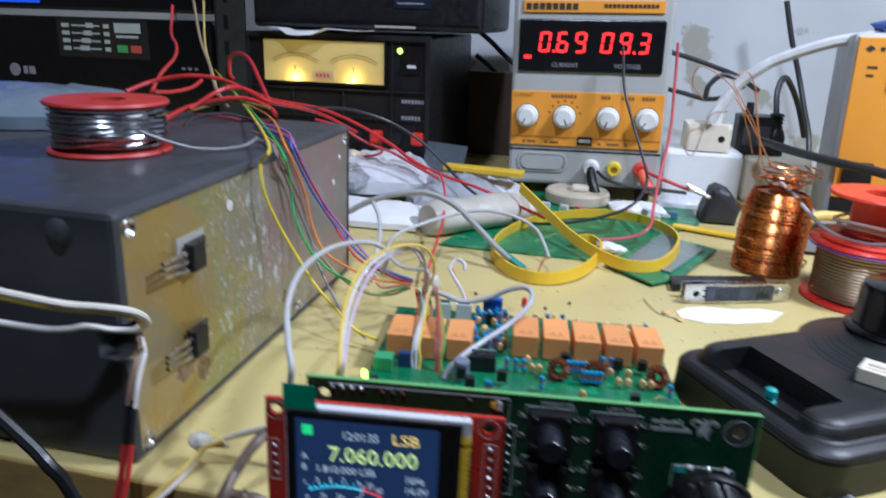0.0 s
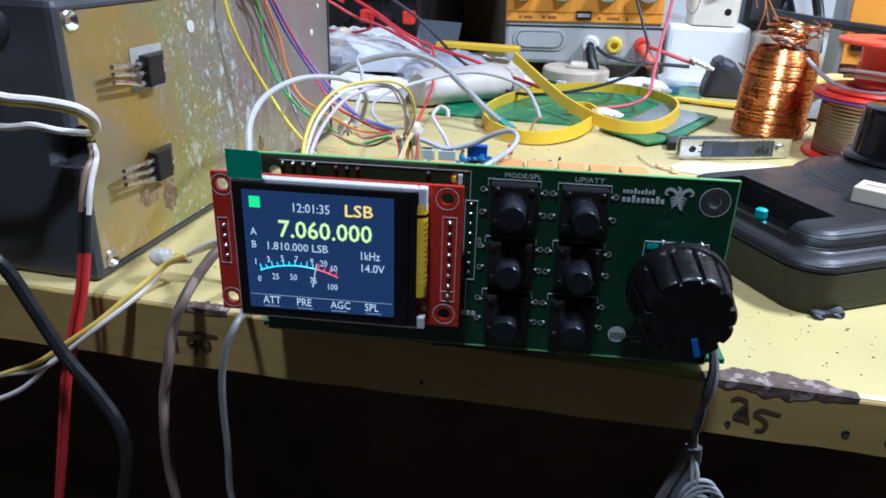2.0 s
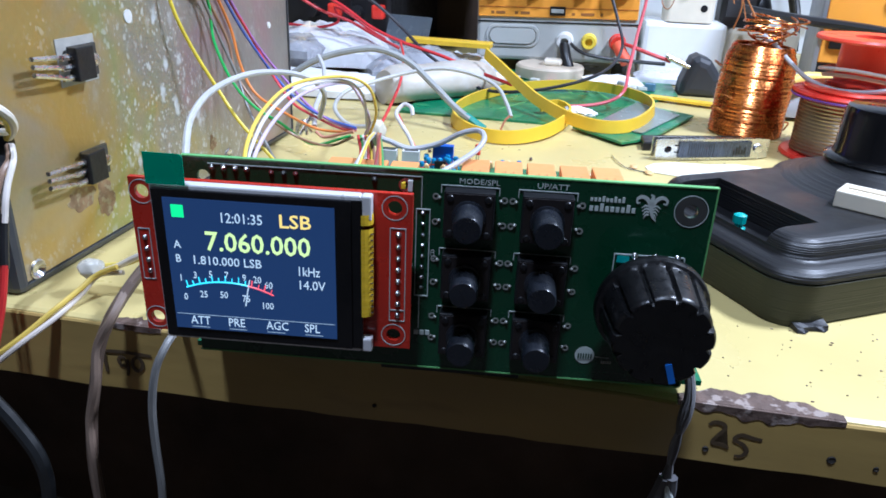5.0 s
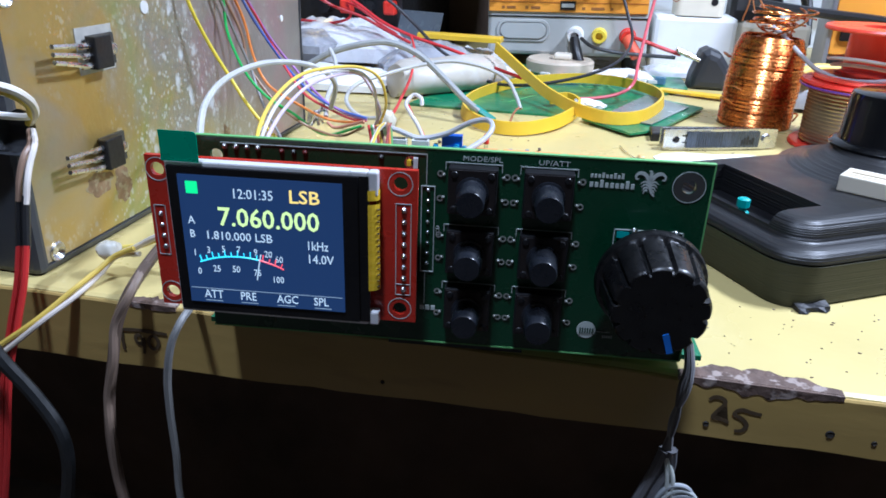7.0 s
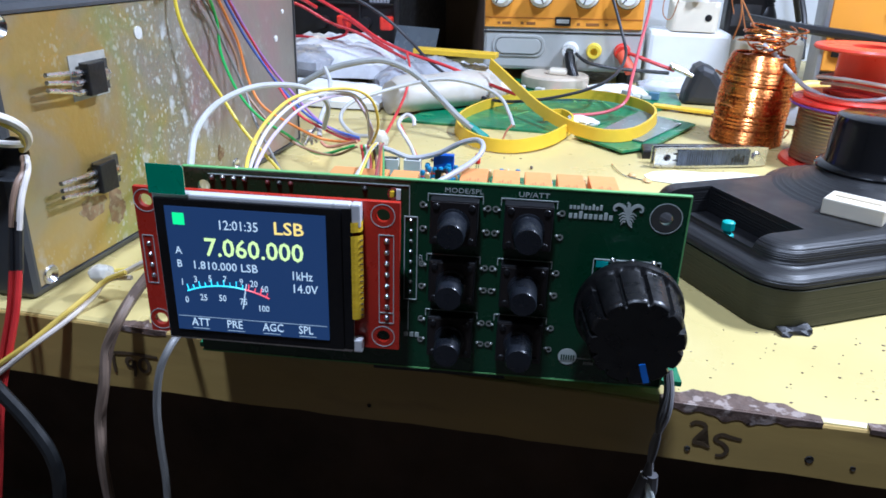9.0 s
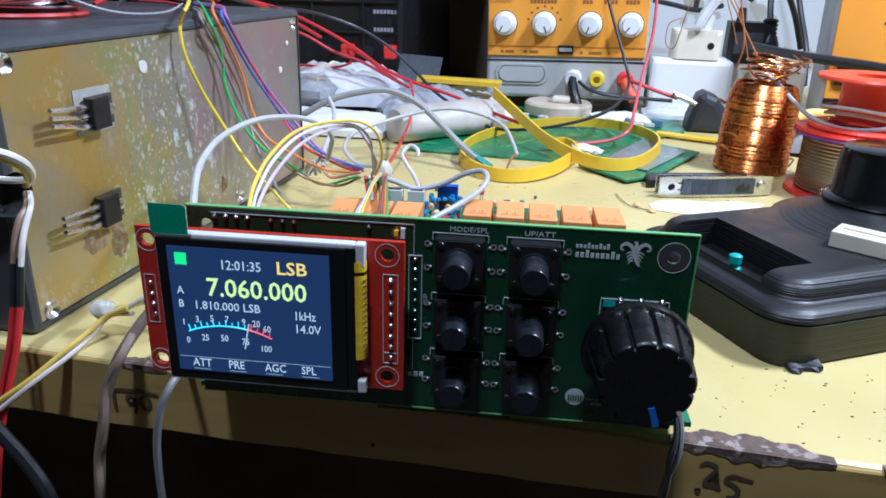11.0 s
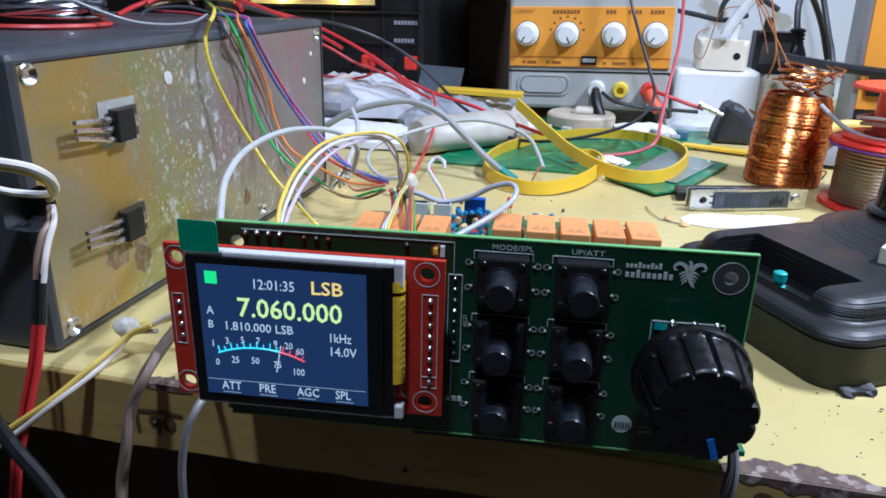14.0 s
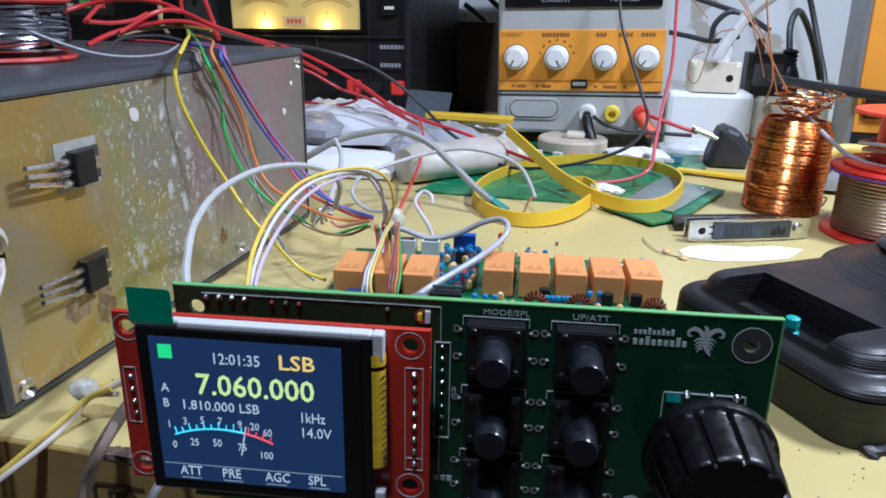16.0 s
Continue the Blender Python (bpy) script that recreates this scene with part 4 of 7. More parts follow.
# ---- bench power supply ----
psu = thing("bench_power_supply", "grey bench power supply with orange control strip and lit red digits", "power supply", pose(-0.0372, 0.7625, 0.0, 0, -1.6, 2.0))
part("case", boxes((0, 0.163, 0, 0.23, 0.012, 0.222), bev=0.004), GREYPLASTIC, psu, "grey plastic case")
for fx in (0.015, 0.148):
    for fy in (0.02, 0.2):
        part("foot", rod(0.008, fx, fy, -0.004 if fx > 0.1 else -0.001, 0.013, 16), BLACK, psu)
part("front_seam", boxes((0.001, 0.162, -0.0006, 0.004, 0.0495, 0.0510)), BLACK, psu)
strip = part("control_strip", boxes((0.0015, 0.1605, -0.0022, 0.002, 0.0550, 0.1130), bev=0.0006), ORANGE, psu, "orange control strip")
part("strip_line", boxes((0.0015, 0.1605, -0.0026, -0.0020, 0.0640, 0.0650)), mat("dark_orange", (0.45, 0.15, 0.02), 0.5), strip)
part("name_strip", boxes((0.0100, 0.1520, -0.0022, 0.002, 0.1930, 0.2050), bev=0.0006), ORANGE, psu, "orange name strip")
part("printed_mark", split(*[(0.013 + 0.0068 * k, 0.0182 + 0.0068 * k, -0.0028, -0.0020, 0.1958, 0.2020) for k in range(8)], *[(0.092 + 0.0042 * k, 0.0952 + 0.0042 * k, -0.0028, -0.0020, 0.1980, 0.2015) for k in range(13)]), INK, psu, "dark printed marks")
win = part("display_window", boxes((0.0065, 0.1550, -0.0030, 0.002, 0.1335, 0.1865), bev=0.0015), GLOSSBLACK, psu, "black display window")
SEG = glow("lit_red_digit", (1.0, 0.02, 0.02), 2.6)
SEGMENTS = {"0": "abcdef", "1": "bc", "2": "abged", "3": "abgcd", "4": "fgbc", "5": "afgcd", "6": "afgedc", "8": "abcdefg", "9": "abfgcd", "7": "abc"}


def seven_segment(text, x, z, w, h, parent, y, mt, pitch=1.38, slant=0.10):
    """Lit seven-segment digits; a point follows its digit."""
    t = h * 0.13
    n = 0
    for ch in text:
        bx = x + n * w * pitch
        if ch == ".":
            cxp = bx - w * 0.16
            part("digit_point", boxes((cxp - t / 2, cxp + t / 2, y - 0.0004, y, z, z + t)), mt, parent)
            continue
        n += 1
        if ch == " ":
            continue
        at = {"a": (t, w - t, h - t, h), "g": (t, w - t, h / 2 - t / 2, h / 2 + t / 2), "d": (t, w - t, 0, t), "f": (0, t, h / 2 + t * 0.3, h - t * 0.3), "b": (w - t, w, h / 2 + t * 0.3, h - t * 0.3), "e": (0, t, t * 0.3, h / 2 - t * 0.3), "c": (w - t, w, t * 0.3, h / 2 - t * 0.3)}
        for sname in SEGMENTS[ch]:
            x0, x1, z0, z1 = at[sname]
            pts = [(bx + xx + slant * zz, z + zz) for xx, zz in ((x0, z0), (x1, z0), (x1, z1), (x0, z1))]
            part("digit_segment", prism(pts, 0, 0.0004, facing(0, -y, 0)), mt, parent, "lit red digit segment")


seven_segment("0.69", 0.0270, 0.1530, 0.0118, 0.0210, win, -0.0030, SEG, 1.55)
seven_segment("09.3", 0.0905, 0.1530, 0.0118, 0.0210, win, -0.0030, SEG, 1.55)
part("lamp", boxes((0.0125, 0.0205, -0.0036, -0.0030, 0.1465, 0.1500)), SEG, win, "lit red lamp")
GREYINK = mat("grey_print", (0.30, 0.30, 0.34), 0.7, bump=0)
lettering("CURRENT", 0.0062, GREYINK, win, facing(0.042, 0.0031, 0.1385))
lettering("VOLTAGE", 0.0062, GREYINK, win, facing(0.106, 0.0031, 0.1385))
lettering("CURRENT", 0.0052, mat("brown_print", (0.25, 0.10, 0.02), 0.7, bump=0), strip, facing(0.003, 0.0023, 0.1065), sx=0.95)
for x0, n in ((0.044, 8), (0.096, 3), (0.117, 4), (0.138, 4)):
    part("printed_mark", split(*[(x0 + 0.0034 * k, x0 + 0.0034 * k + 0.0025, -0.0026, -0.0020, 0.1065, 0.1100) for k in range(n)]), bpy.data.materials["brown_print"], strip)
for k, kx in enumerate((0.019, 0.0587, 0.1045, 0.1443)):
    kb = part("knob", lathe([(0.0120, 0.0), (0.0118, 0.0050), (0.0110, 0.0062), (0.0094, 0.0066), (0.0088, 0.0128), (0.0078, 0.0140), (0.0, 0.0140)], 32, facing(kx, 0.0022, 0.0868)), WHITE, psu, "off-white round control knob", True)
    part("skirt", lathe([(0.0126, 0.0), (0.0126, 0.0008), (0, 0.0008)], 28, facing(kx, 0.0020, 0.0868)), BLACK, kb)
    part("pointer", boxes((-0.0006, 0.0006, 0.002, 0.0085, 0.0140, 0.0143)), INK, kb, m=facing(kx, 0.0022, 0.0868) @ pose(0, 0, 0, 0, 0, (150, 205, 160, 140)[k]))
for k in range(7):
    ta = radians(15 + 25 * k)
    part("tick_mark", boxes((-0.0011, 0.0011, -0.0011, 0.0011, 0.0, 0.0003)), bpy.data.materials["brown_print"], strip, m=facing(0.0587 + 0.0168 * math.cos(ta), 0.0022, 0.0868 + 0.0168 * math.sin(ta)))
part("printed_mark", split(*[(x0, x0 + w, -0.0026, -0.0020, 0.0580, 0.0605) for x0, w in ((0.0150, 0.0030), (0.0200, 0.0090), (0.0390, 0.0030), (0.0450, 0.0090), (0.0960, 0.0030), (0.1050, 0.0130), (0.1240, 0.0025))]), bpy.data.materials["brown_print"], strip)
part("slide_switch", boxes((0.0740, 0.0895, -0.0036, -0.0020, 0.0575, 0.0660)), BLACK, strip, "black slide switch")
part("slider", boxes((0.0755, 0.0880, -0.0046, -0.0034, 0.0600, 0.0636), bev=0.0003), GREYPLASTIC, strip, "grey slider")
pw = part("power_button", prism(rounded(0.0140, 0.0610, 0.0290, 0.0440, 0.0070), 0.0, 0.003, Matrix.Rotation(radians(90), 4, "X"), bev=0.0008), GREYPLASTIC, psu, "grey oval power button")
part("button_rim", loft([[(x, -0.0004, z) for x, z in rounded(0.0100, 0.0650, 0.0255, 0.0475, 0.0095)], [(x, -0.0016, z) for x, z in rounded(0.0105, 0.0645, 0.0260, 0.0470, 0.0092)], [(x, -0.0016, z) for x, z in rounded(0.0130, 0.0620, 0.0280, 0.0450, 0.0078)]], caps=False), GREYPLASTIC, psu)
JY = mat("yellow_jack", (0.80, 0.60, 0.05), 0.4)
for kx, mt, rad, ln in ((0.0910, WHITE, 0.0075, 0.016), (0.1150, JY, 0.0068, 0.012), (0.1430, REDPLASTIC, 0.0072, 0.016)):
    jk = part("binding_post", lathe([(rad * 1.15, 0), (rad * 1.15, 0.002), (rad, 0.003), (rad * 0.95, ln), (rad * 0.55, ln), (rad * 0.5, ln * 0.5), (0, ln * 0.5)], 22, facing(kx, 0.0, 0.0335)), mt, psu, "binding post", True)
part("plug_red", tube([(0.1430, -0.014, 0.033), (0.1465, -0.020, 0.027), (0.1530, -0.027, 0.018)], 0.0060, 10, 5), mat("orange_red_plastic", (0.80, 0.12, 0.06), 0.4), psu, "orange-red banana plug", True)
part("plug_black", tube([(0.0910, -0.014, 0.031), (0.0935, -0.022, 0.021), (0.0980, -0.028, 0.010)], 0.0052, 10, 5), BLACK, psu, "black banana plug", True)

# ---- metered power supply ----
meter = thing("metered_power_supply", "black radio power supply with lit yellow twin meter", "power supply", pose(-0.342, 0.7406, 0.0, 0, -0.8, 2.0))
part("case", boxes((0, 0.216, 0.004, 0.25, 0.0, 0.161), bev=0.003), BLACK, meter, "black metal case")
part("front_frame", split((0.0, 0.216, 0.0, 0.005, 0.0, 0.006), (0.0, 0.216, 0.0, 0.005, 0.155, 0.161), (0.0, 0.005, 0.0, 0.005, 0.006, 0.155), (0.211, 0.216, 0.0, 0.005, 0.006, 0.155), (0.005, 0.211, 0.001, 0.005, 0.1000, 0.1020), (0.005, 0.211, 0.001, 0.005, 0.0690, 0.0705), (0.1720, 0.1732, 0.001, 0.005, 0.006, 0.155), (0.115, 0.1162, 0.001, 0.005, 0.07, 0.101), (0.055, 0.0562, 0.001, 0.005, 0.07, 0.101)), mat("satin_black", (0.014, 0.0145, 0.016), 0.42, bump=0.1), meter)
face = part("meter_face", boxes((0.0225, 0.1645, 0.0005, 0.004, 0.1080, 0.1530)), mat("meter_card", (0.58, 0.45, 0.17), 0.6, var=0.10, scale=18, bump=0, emit=(0.72, 0.50, 0.11), power=0.22), meter, "lit yellow meter face")
part("window_rim", split((0.0200, 0.1670, -0.0012, 0.004, 0.1055, 0.1080), (0.0200, 0.1670, -0.0012, 0.004, 0.1530, 0.1555), (0.0200, 0.0225, -0.0012, 0.004, 0.1080, 0.1530), (0.1645, 0.1670, -0.0012, 0.004, 0.1080, 0.1530)), GLOSSBLACK, meter)
for cx in (0.0600, 0.1290):
    part("bulb", lathe([(0.0, 0.0026), (0.0015, 0.0022), (0.0022, 0.0)], 16, facing(cx, -0.0006, 0.1105)), glow("lit_bulb", (1.0, 0.72, 0.10), 4.0) if cx < 0.1 else bpy.data.materials["lit_bulb"], face, "glowing meter bulb", True)
    bl = bpy.data.lights.new("meter_bulb", "POINT")
    bl.energy, bl.color, bl.shadow_soft_size = 0.024, (1.0, 0.68, 0.16), 0.002
    lamp_ob = new("meter_bulb", bl)
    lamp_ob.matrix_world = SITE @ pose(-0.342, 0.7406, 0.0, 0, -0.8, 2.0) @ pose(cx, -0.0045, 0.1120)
    part("scale_arc", tube([(cx + 0.052 * math.sin(radians(a)), 0.0, 0.0870 + 0.052 * math.cos(radians(a))) for a in range(-32, 33, 8)], 0.0003, 5, 3), mat("dark_amber_ink", (0.30, 0.20, 0.05), 0.7, bump=0), face)
    part("scale_arc", tube([(cx + 0.049 * math.sin(radians(a)), 0.0, 0.0870 + 0.049 * math.cos(radians(a))) for a in range(-32, 33, 8)], 0.0003, 5, 3), bpy.data.materials["dark_amber_ink"], face)
    part("needle", tube([(cx, 0.0, 0.118), (cx - 0.0005, 0.0, 0.126)], 0.0004, 5, 2), INK, face)
part("badge", boxes((0.0800, 0.1060, -0.0004, 0.0006, 0.1110, 0.1205)), mat("pinkish_label", (0.62, 0.47, 0.26), 0.6), face, "pale label")
part("printed_mark", split(*[(0.0850 + 0.0044 * k, 0.0872 + 0.0044 * k, -0.0008, -0.0003, 0.1138, 0.1176) for k in range(4)]), REDPLASTIC, face)
part("indicator", lathe([(0, 0.003), (0.0022, 0.0024), (0.0032, 0)], 14, facing(0.1810, -0.004, 0.1450)), glow("lit_green_lamp", (0.45, 1.0, 0.08), 4.0), meter, "lit green indicator", True)
rk = part("rocker_switch", boxes((0.1865, 0.2035, 0.0, 0.004, 0.1220, 0.1480), bev=0.001), GLOSSBLACK, meter, "black rocker switch")
part("rocker_mark", boxes((0.1905, 0.2000, -0.0012, 0.0002, 0.1275, 0.1305)), WHITE, rk)
for z0, n in ((0.0960, 7), (0.0780, 6)):
    part("printed_mark", split(*[(0.1835 + 0.0038 * k, 0.1862 + 0.0038 * k, 0.0030, 0.0036, z0 - 0.007, z0 - 0.003) for k in range(n)]), GREYINK, meter, "small grey printed marks")
for rx in (0.1560, 0.2035):
    part("terminal", boxes((rx - 0.0065, rx + 0.0065, -0.008, 0.004, 0.0440, 0.0580), bev=0.002), REDPLASTIC, meter, "red terminal")
    part("terminal", rod_y(0.0065, rx - 0.024, 0.050, -0.008, 0.004, 16), BLACK, meter, "black terminal")

scanner = thing("radio_scanner", "black radio resting on top of the metered power supply", "radio", pose(-0.335, 0.740, 0.1655, 0, -0.8, 2.0))
part("body", boxes((0.0, 0.262, 0.004, 0.22, 0.0, 0.085), bev=0.006), BLACK, scanner)
part("front_rim", boxes((0.004, 0.258, 0.0, 0.005, 0.004, 0.010), bev=0.001), GLOSSBLACK, scanner)
part("grip_bar", boxes((0.145, 0.190, -0.003, 0.004, 0.0030, 0.0055), bev=0.0008), GREYPLASTIC, scanner, "grey bar")
part("label", boxes((0.165, 0.205, 0.0030, 0.0042, 0.024, 0.048)), mat("dark_blue_label", (0.012, 0.02, 0.045), 0.35), scanner, "dark blue label")
part("label_line", split(*[(0.169, 0.198 - 0.004 * (k % 2), 0.0024, 0.0031, 0.028 + 0.006 * k, 0.0295 + 0.006 * k) for k in range(3)]), GREYINK, scanner)
sheet = bmesh.new()
NX, NY = 10, 4
gv = [[sheet.verts.new((0.135 * i / NX, 0.09 * j / NY - 0.012 * (1 if j == 0 else 0) * max(0.0, 1 - abs(i - 4) / 3), 0.0006 + 0.0008 * math.sin(1.3 * i) - (0.006 if j == 0 and 2 < i < 6 else 0.0))) for j in range(NY + 1)] for i in range(NX + 1)]
for i in range(NX):
    for j in range(NY):
        sheet.faces.new((gv[i][j], gv[i + 1][j], gv[i + 1][j + 1], gv[i][j + 1]))
sh = part("paper_sheet", sheet, PAPER, None, "crumpled white paper sheet lying on the black power supply", True, pose(-0.325, 0.732, 0.1645, 0, -0.8, 2))
tagged(sh, "", "paper")
sh.modifiers.new("thickness", "SOLIDIFY").thickness = 0.0005

# ---- black display behind the enclosure ----
tv = thing("computer_monitor", "black monitor with a white spec sticker behind the enclosure", "monitor", pose(-0.420, 0.800, 0.0, 0, -0.8, 0))
part("body", boxes((-0.62, 0.0, 0.0, 0.05, 0.02, 0.168), bev=0.004), GLOSSBLACK, tv, "black plastic frame")
part("stand", boxes((-0.45, -0.20, -0.06, 0.12, 0.0, 0.02), bev=0.004), GLOSSBLACK, tv)
part("upper_frame", boxes((-0.62, 0.0, 0.004, 0.05, 0.176, 0.42), bev=0.004), GLOSSBLACK, tv)
part("trim_line", boxes((-0.62, -0.055, 0.002, 0.012, 0.168, 0.176)), GREYPLASTIC, tv, "light trim strip")
part("lit_screen", boxes((-0.60, -0.250, 0.001, 0.006, 0.184, 0.40)), glow("lit_blue_screen", (0.02, 0.08, 0.60), 1.0), tv, "lit blue screen")
stk = part("sticker", boxes((-0.225, -0.090, -0.0006, 0.0004, 0.118, 0.166)), mat("black_sticker", (0.02, 0.018, 0.016), 0.5), tv, "black sticker with white specification lines")
for k in range(4):
    z0 = 0.1265 + 0.0095 * k
    part("printed_mark", split((-0.217, -0.206, -0.0012, -0.0006, z0, z0 + 0.005), (-0.202, -0.160, -0.0012, -0.0006, z0 + 0.0015, z0 + 0.0035), (-0.192 + 0.004 * k, -0.178 + 0.003 * k, -0.0013, -0.0006, z0, z0 + 0.006), (-0.154, -0.146, -0.0012, -0.0006, z0, z0 + 0.005)), SILK, stk)
part("printed_mark", split((-0.138, -0.100, -0.0012, -0.0006, 0.150, 0.162), (-0.136, -0.104, -0.0012, -0.0006, 0.144, 0.147)), SILK, stk)
part("printed_patch", boxes((-0.136, -0.121, -0.0012, -0.0006, 0.126, 0.135)), mat("sticker_green", (0.10, 0.45, 0.12), 0.5, bump=0), stk)
part("printed_patch", boxes((-0.116, -0.101, -0.0012, -0.0006, 0.126, 0.135)), mat("sticker_red", (0.60, 0.10, 0.08), 0.5, bump=0), stk)
part("emblem", lathe([(0, 0.0006), (0.0085, 0.0006), (0.0085, 0)], 20, facing(-0.300, 0.0, 0.098)), GREYINK, tv, "round grey emblem")
part("emblem_mark", split((-0.286, -0.280, -0.0008, 0.0002, 0.093, 0.103), (-0.277, -0.268, -0.0008, 0.0002, 0.093, 0.103)), GREYINK, tv)
part("button_mark", split(*[(-0.045 + 0.009 * k, -0.040 + 0.009 * k, -0.0006, 0.0004, 0.108, 0.111) for k in range(3)]), GREYINK, tv)
rack = thing("metal_upright", "dark grey slotted metal upright behind the bench", "upright", pose(-0.411, 0.790, 0))
part("post", boxes((0.0, 0.040, 0.0, 0.004, 0.0, 0.55), (0.0, 0.004, 0.0, 0.03, 0.0, 0.55), bev=0.0006), mat("dark_grey_metal", (0.10, 0.105, 0.11), 0.45, metal=0.6), rack)
for k in range(12):
    part("slot", boxes((0.012, 0.018, -0.0006, 0.001, 0.10 + 0.03 * k, 0.116 + 0.03 * k)), BLACK, rack)
board_b = tagged(part("wooden_board", boxes((-0.30, -0.02, 0.985, 1.005, 0.0, 0.115), bev=0.002), DARKWALL, None, "dark brown panel standing at the back of the bench"), "", "board")
clr = part("clear_sleeve", boxes((0, 0.050, 0, 0.0006, 0, 0.055)), mat("smoky_plastic", (0.10, 0.12, 0.14), 0.25, var=0.1), None, "grey plastic sleeve leaning on the power supply", m=pose(-0.132, 0.725, 0.002, -22, 0, -15))
tagged(clr, "", "plastic sleeve")

# ---- soldering station ----
st = thing("soldering_station", "orange and grey soldering station with red digits", "soldering station", pose(0.277, 0.700, 0.0, -3, -1.0, -9))
part("case", boxes((-0.004, 0.150, 0.004, 0.16, 0.0, 0.188), bev=0.004), mat("pale_grey_metal", (0.46, 0.48, 0.52), 0.45, var=0.06), st, "pale grey case")
sp = part("front_plate", boxes((0.0, 0.150, 0.0, 0.005, 0.040, 0.184), bev=0.001), ORANGE, st, "orange front plate")
part("base_strip", boxes((0.0, 0.150, 0.001, 0.005, 0.0, 0.039)), BLACK, st)
dw = part("display_window", boxes((0.028, 0.100, -0.001, 0.002, 0.138, 0.165)), mat("dark_red_window", (0.16, 0.008, 0.01), 0.2, bump=0), sp, "dark red display window")
seven_segment("018", 0.033, 0.1425, 0.011, 0.018, dw, -0.001, SEG, 1.5)
for bx, bz in ((0.053, 0.117), (0.050, 0.094), (0.085, 0.090), (0.088, 0.117)):
    part("button", lathe([(0.0070, 0), (0.0070, 0.002), (0.0060, 0.0036), (0, 0.0042)], 22, facing(bx, 0.0, bz)), STEEL, sp, "round metal button", True)
part("arrow_mark", prism([(-0.003, 0), (0.003, 0), (0, 0.0045)], 0, 0.0003, facing(0.053, 0.0002, 0.130)), INK, sp)
part("arrow_mark", prism([(-0.003, 0.0045), (0.003, 0.0045), (0, 0)], 0, 0.0003, facing(0.050, 0.0002, 0.076)), INK, sp)
part("printed_mark", split(*[(0.018 + 0.005 * k, 0.0215 + 0.005 * k, -0.0004, 0.0002, 0.172, 0.1755) for k in range(14)], (0.010, 0.018, -0.0004, 0.0002, 0.157, 0.159), (0.010, 0.016, -0.0004, 0.0002, 0.150, 0.152), (0.035, 0.047, -0.0004, 0.0002, 0.1035, 0.1055)), INK, sp)
part("mains_switch", boxes((0.006, 0.030, -0.003, 0.003, 0.052, 0.074), bev=0.001), BLACK, st, "black mains switch")
part("outlet", lathe([(0.012, 0), (0.012, 0.006), (0.008, 0.010), (0, 0.010)], 22, facing(0.085, 0.0, 0.060)), GREYPLASTIC, st, "grey handpiece socket", True)
part("emblem", prism([(-0.004, 0), (0, -0.003), (0.004, 0), (0, 0.003)], 0, 0.0003, facing(0.010, 0.0002, 0.174)), INK, sp)
bluebag = bmesh.new()
bmesh.ops.create_icosphere(bluebag, subdivisions=3, radius=1.0)
for v in bluebag.verts:
    v.co *= 1 + 0.22 * noise.noise(v.co * 3.0)
    v.co = Vector((v.co.x * 0.05, v.co.y * 0.03, max(-0.2, v.co.z) * 0.012))
tagged(part("blue_cloth", bluebag, mat("blue_cloth", (0.03, 0.06, 0.22), 0.8, var=0.25, scale=40), None, "crumpled dark blue cloth on the soldering station", True, pose(0.345, 0.74, 0.1915)), "", "cloth")

# ---- mains strip and plugs ----
pstrip = thing("power_strip", "white mains power strip lying at the back of the bench", "power strip", pose(0.130, 0.800, 0.0, 0, 0, 4))
part("body", boxes((0, 0.083, 0, 0.055, 0.0, 0.057), bev=0.005), WHITE, pstrip)
part("body", boxes((0.090, 0.160, 0.02, 0.075, 0.0, 0.052), bev=0.005), IVORY, pstrip)
plug = thing("mains_plug", "ivory mains plug standing in the power strip", "plug", pose(0.149, 0.802, 0.0572, 0, 0, 4))
part("body", prism(rounded(0, 0.048, 0, 0.040, 0.006), 0.0, 0.029, bev=0.004), IVORY, plug, "ivory plug body")
part("hole", rod_y(0.0035, 0.037, 0.014, -0.0004, 0.004, 14), BLACK, plug)
part("strain_relief", lathe([(0.0065, 0.028), (0.0055, 0.034), (0.0048, 0.046), (0, 0.046)], 16, Matrix.Translation((0.024, 0.014, 0)) @ Matrix.Rotation(radians(14), 4, "Y")), WHITE, plug, "", True)
bplug = thing("black_upright_plug", "black mains plug standing upright in the power strip", "plug", pose(0.246, 0.850, 0.0522))
part("body", lathe([(0.012, 0.0), (0.012, 0.020), (0.009, 0.028), (0.0065, 0.032), (0.0065, 0.046), (0, 0.047)], 18), BLACK, bplug, "", True)
for k in range(4):
    part("rib", lathe([(0.0062, 0.030 + 0.004 * k), (0.0078, 0.0312 + 0.004 * k), (0.0078, 0.0325 + 0.004 * k), (0.0062, 0.0335 + 0.004 * k)], 18), BLACK, bplug)
adapter = thing("power_adapter", "black plug-in power adapter standing on the mains strip", "adapter", pose(0.2060, 0.838, 0.0522, 0, 0, 3))
part("body", prism(rounded(0, 0.040, 0, 0.034, 0.005), 0.0, 0.042, bev=0.004), BLACK, adapter, "black plastic body")
part("cord_boot", lathe([(0.0055, 0.040), (0.0048, 0.046), (0.0036, 0.056), (0, 0.056)], 14, Matrix.Translation((0.012, 0.016, 0))), BLACK, adapter, "", True)
part("label", boxes((0.006, 0.034, -0.0003, 0.0006, 0.010, 0.032)), mat("dark_label", (0.05, 0.05, 0.055), 0.45), adapter, "dark grey label")
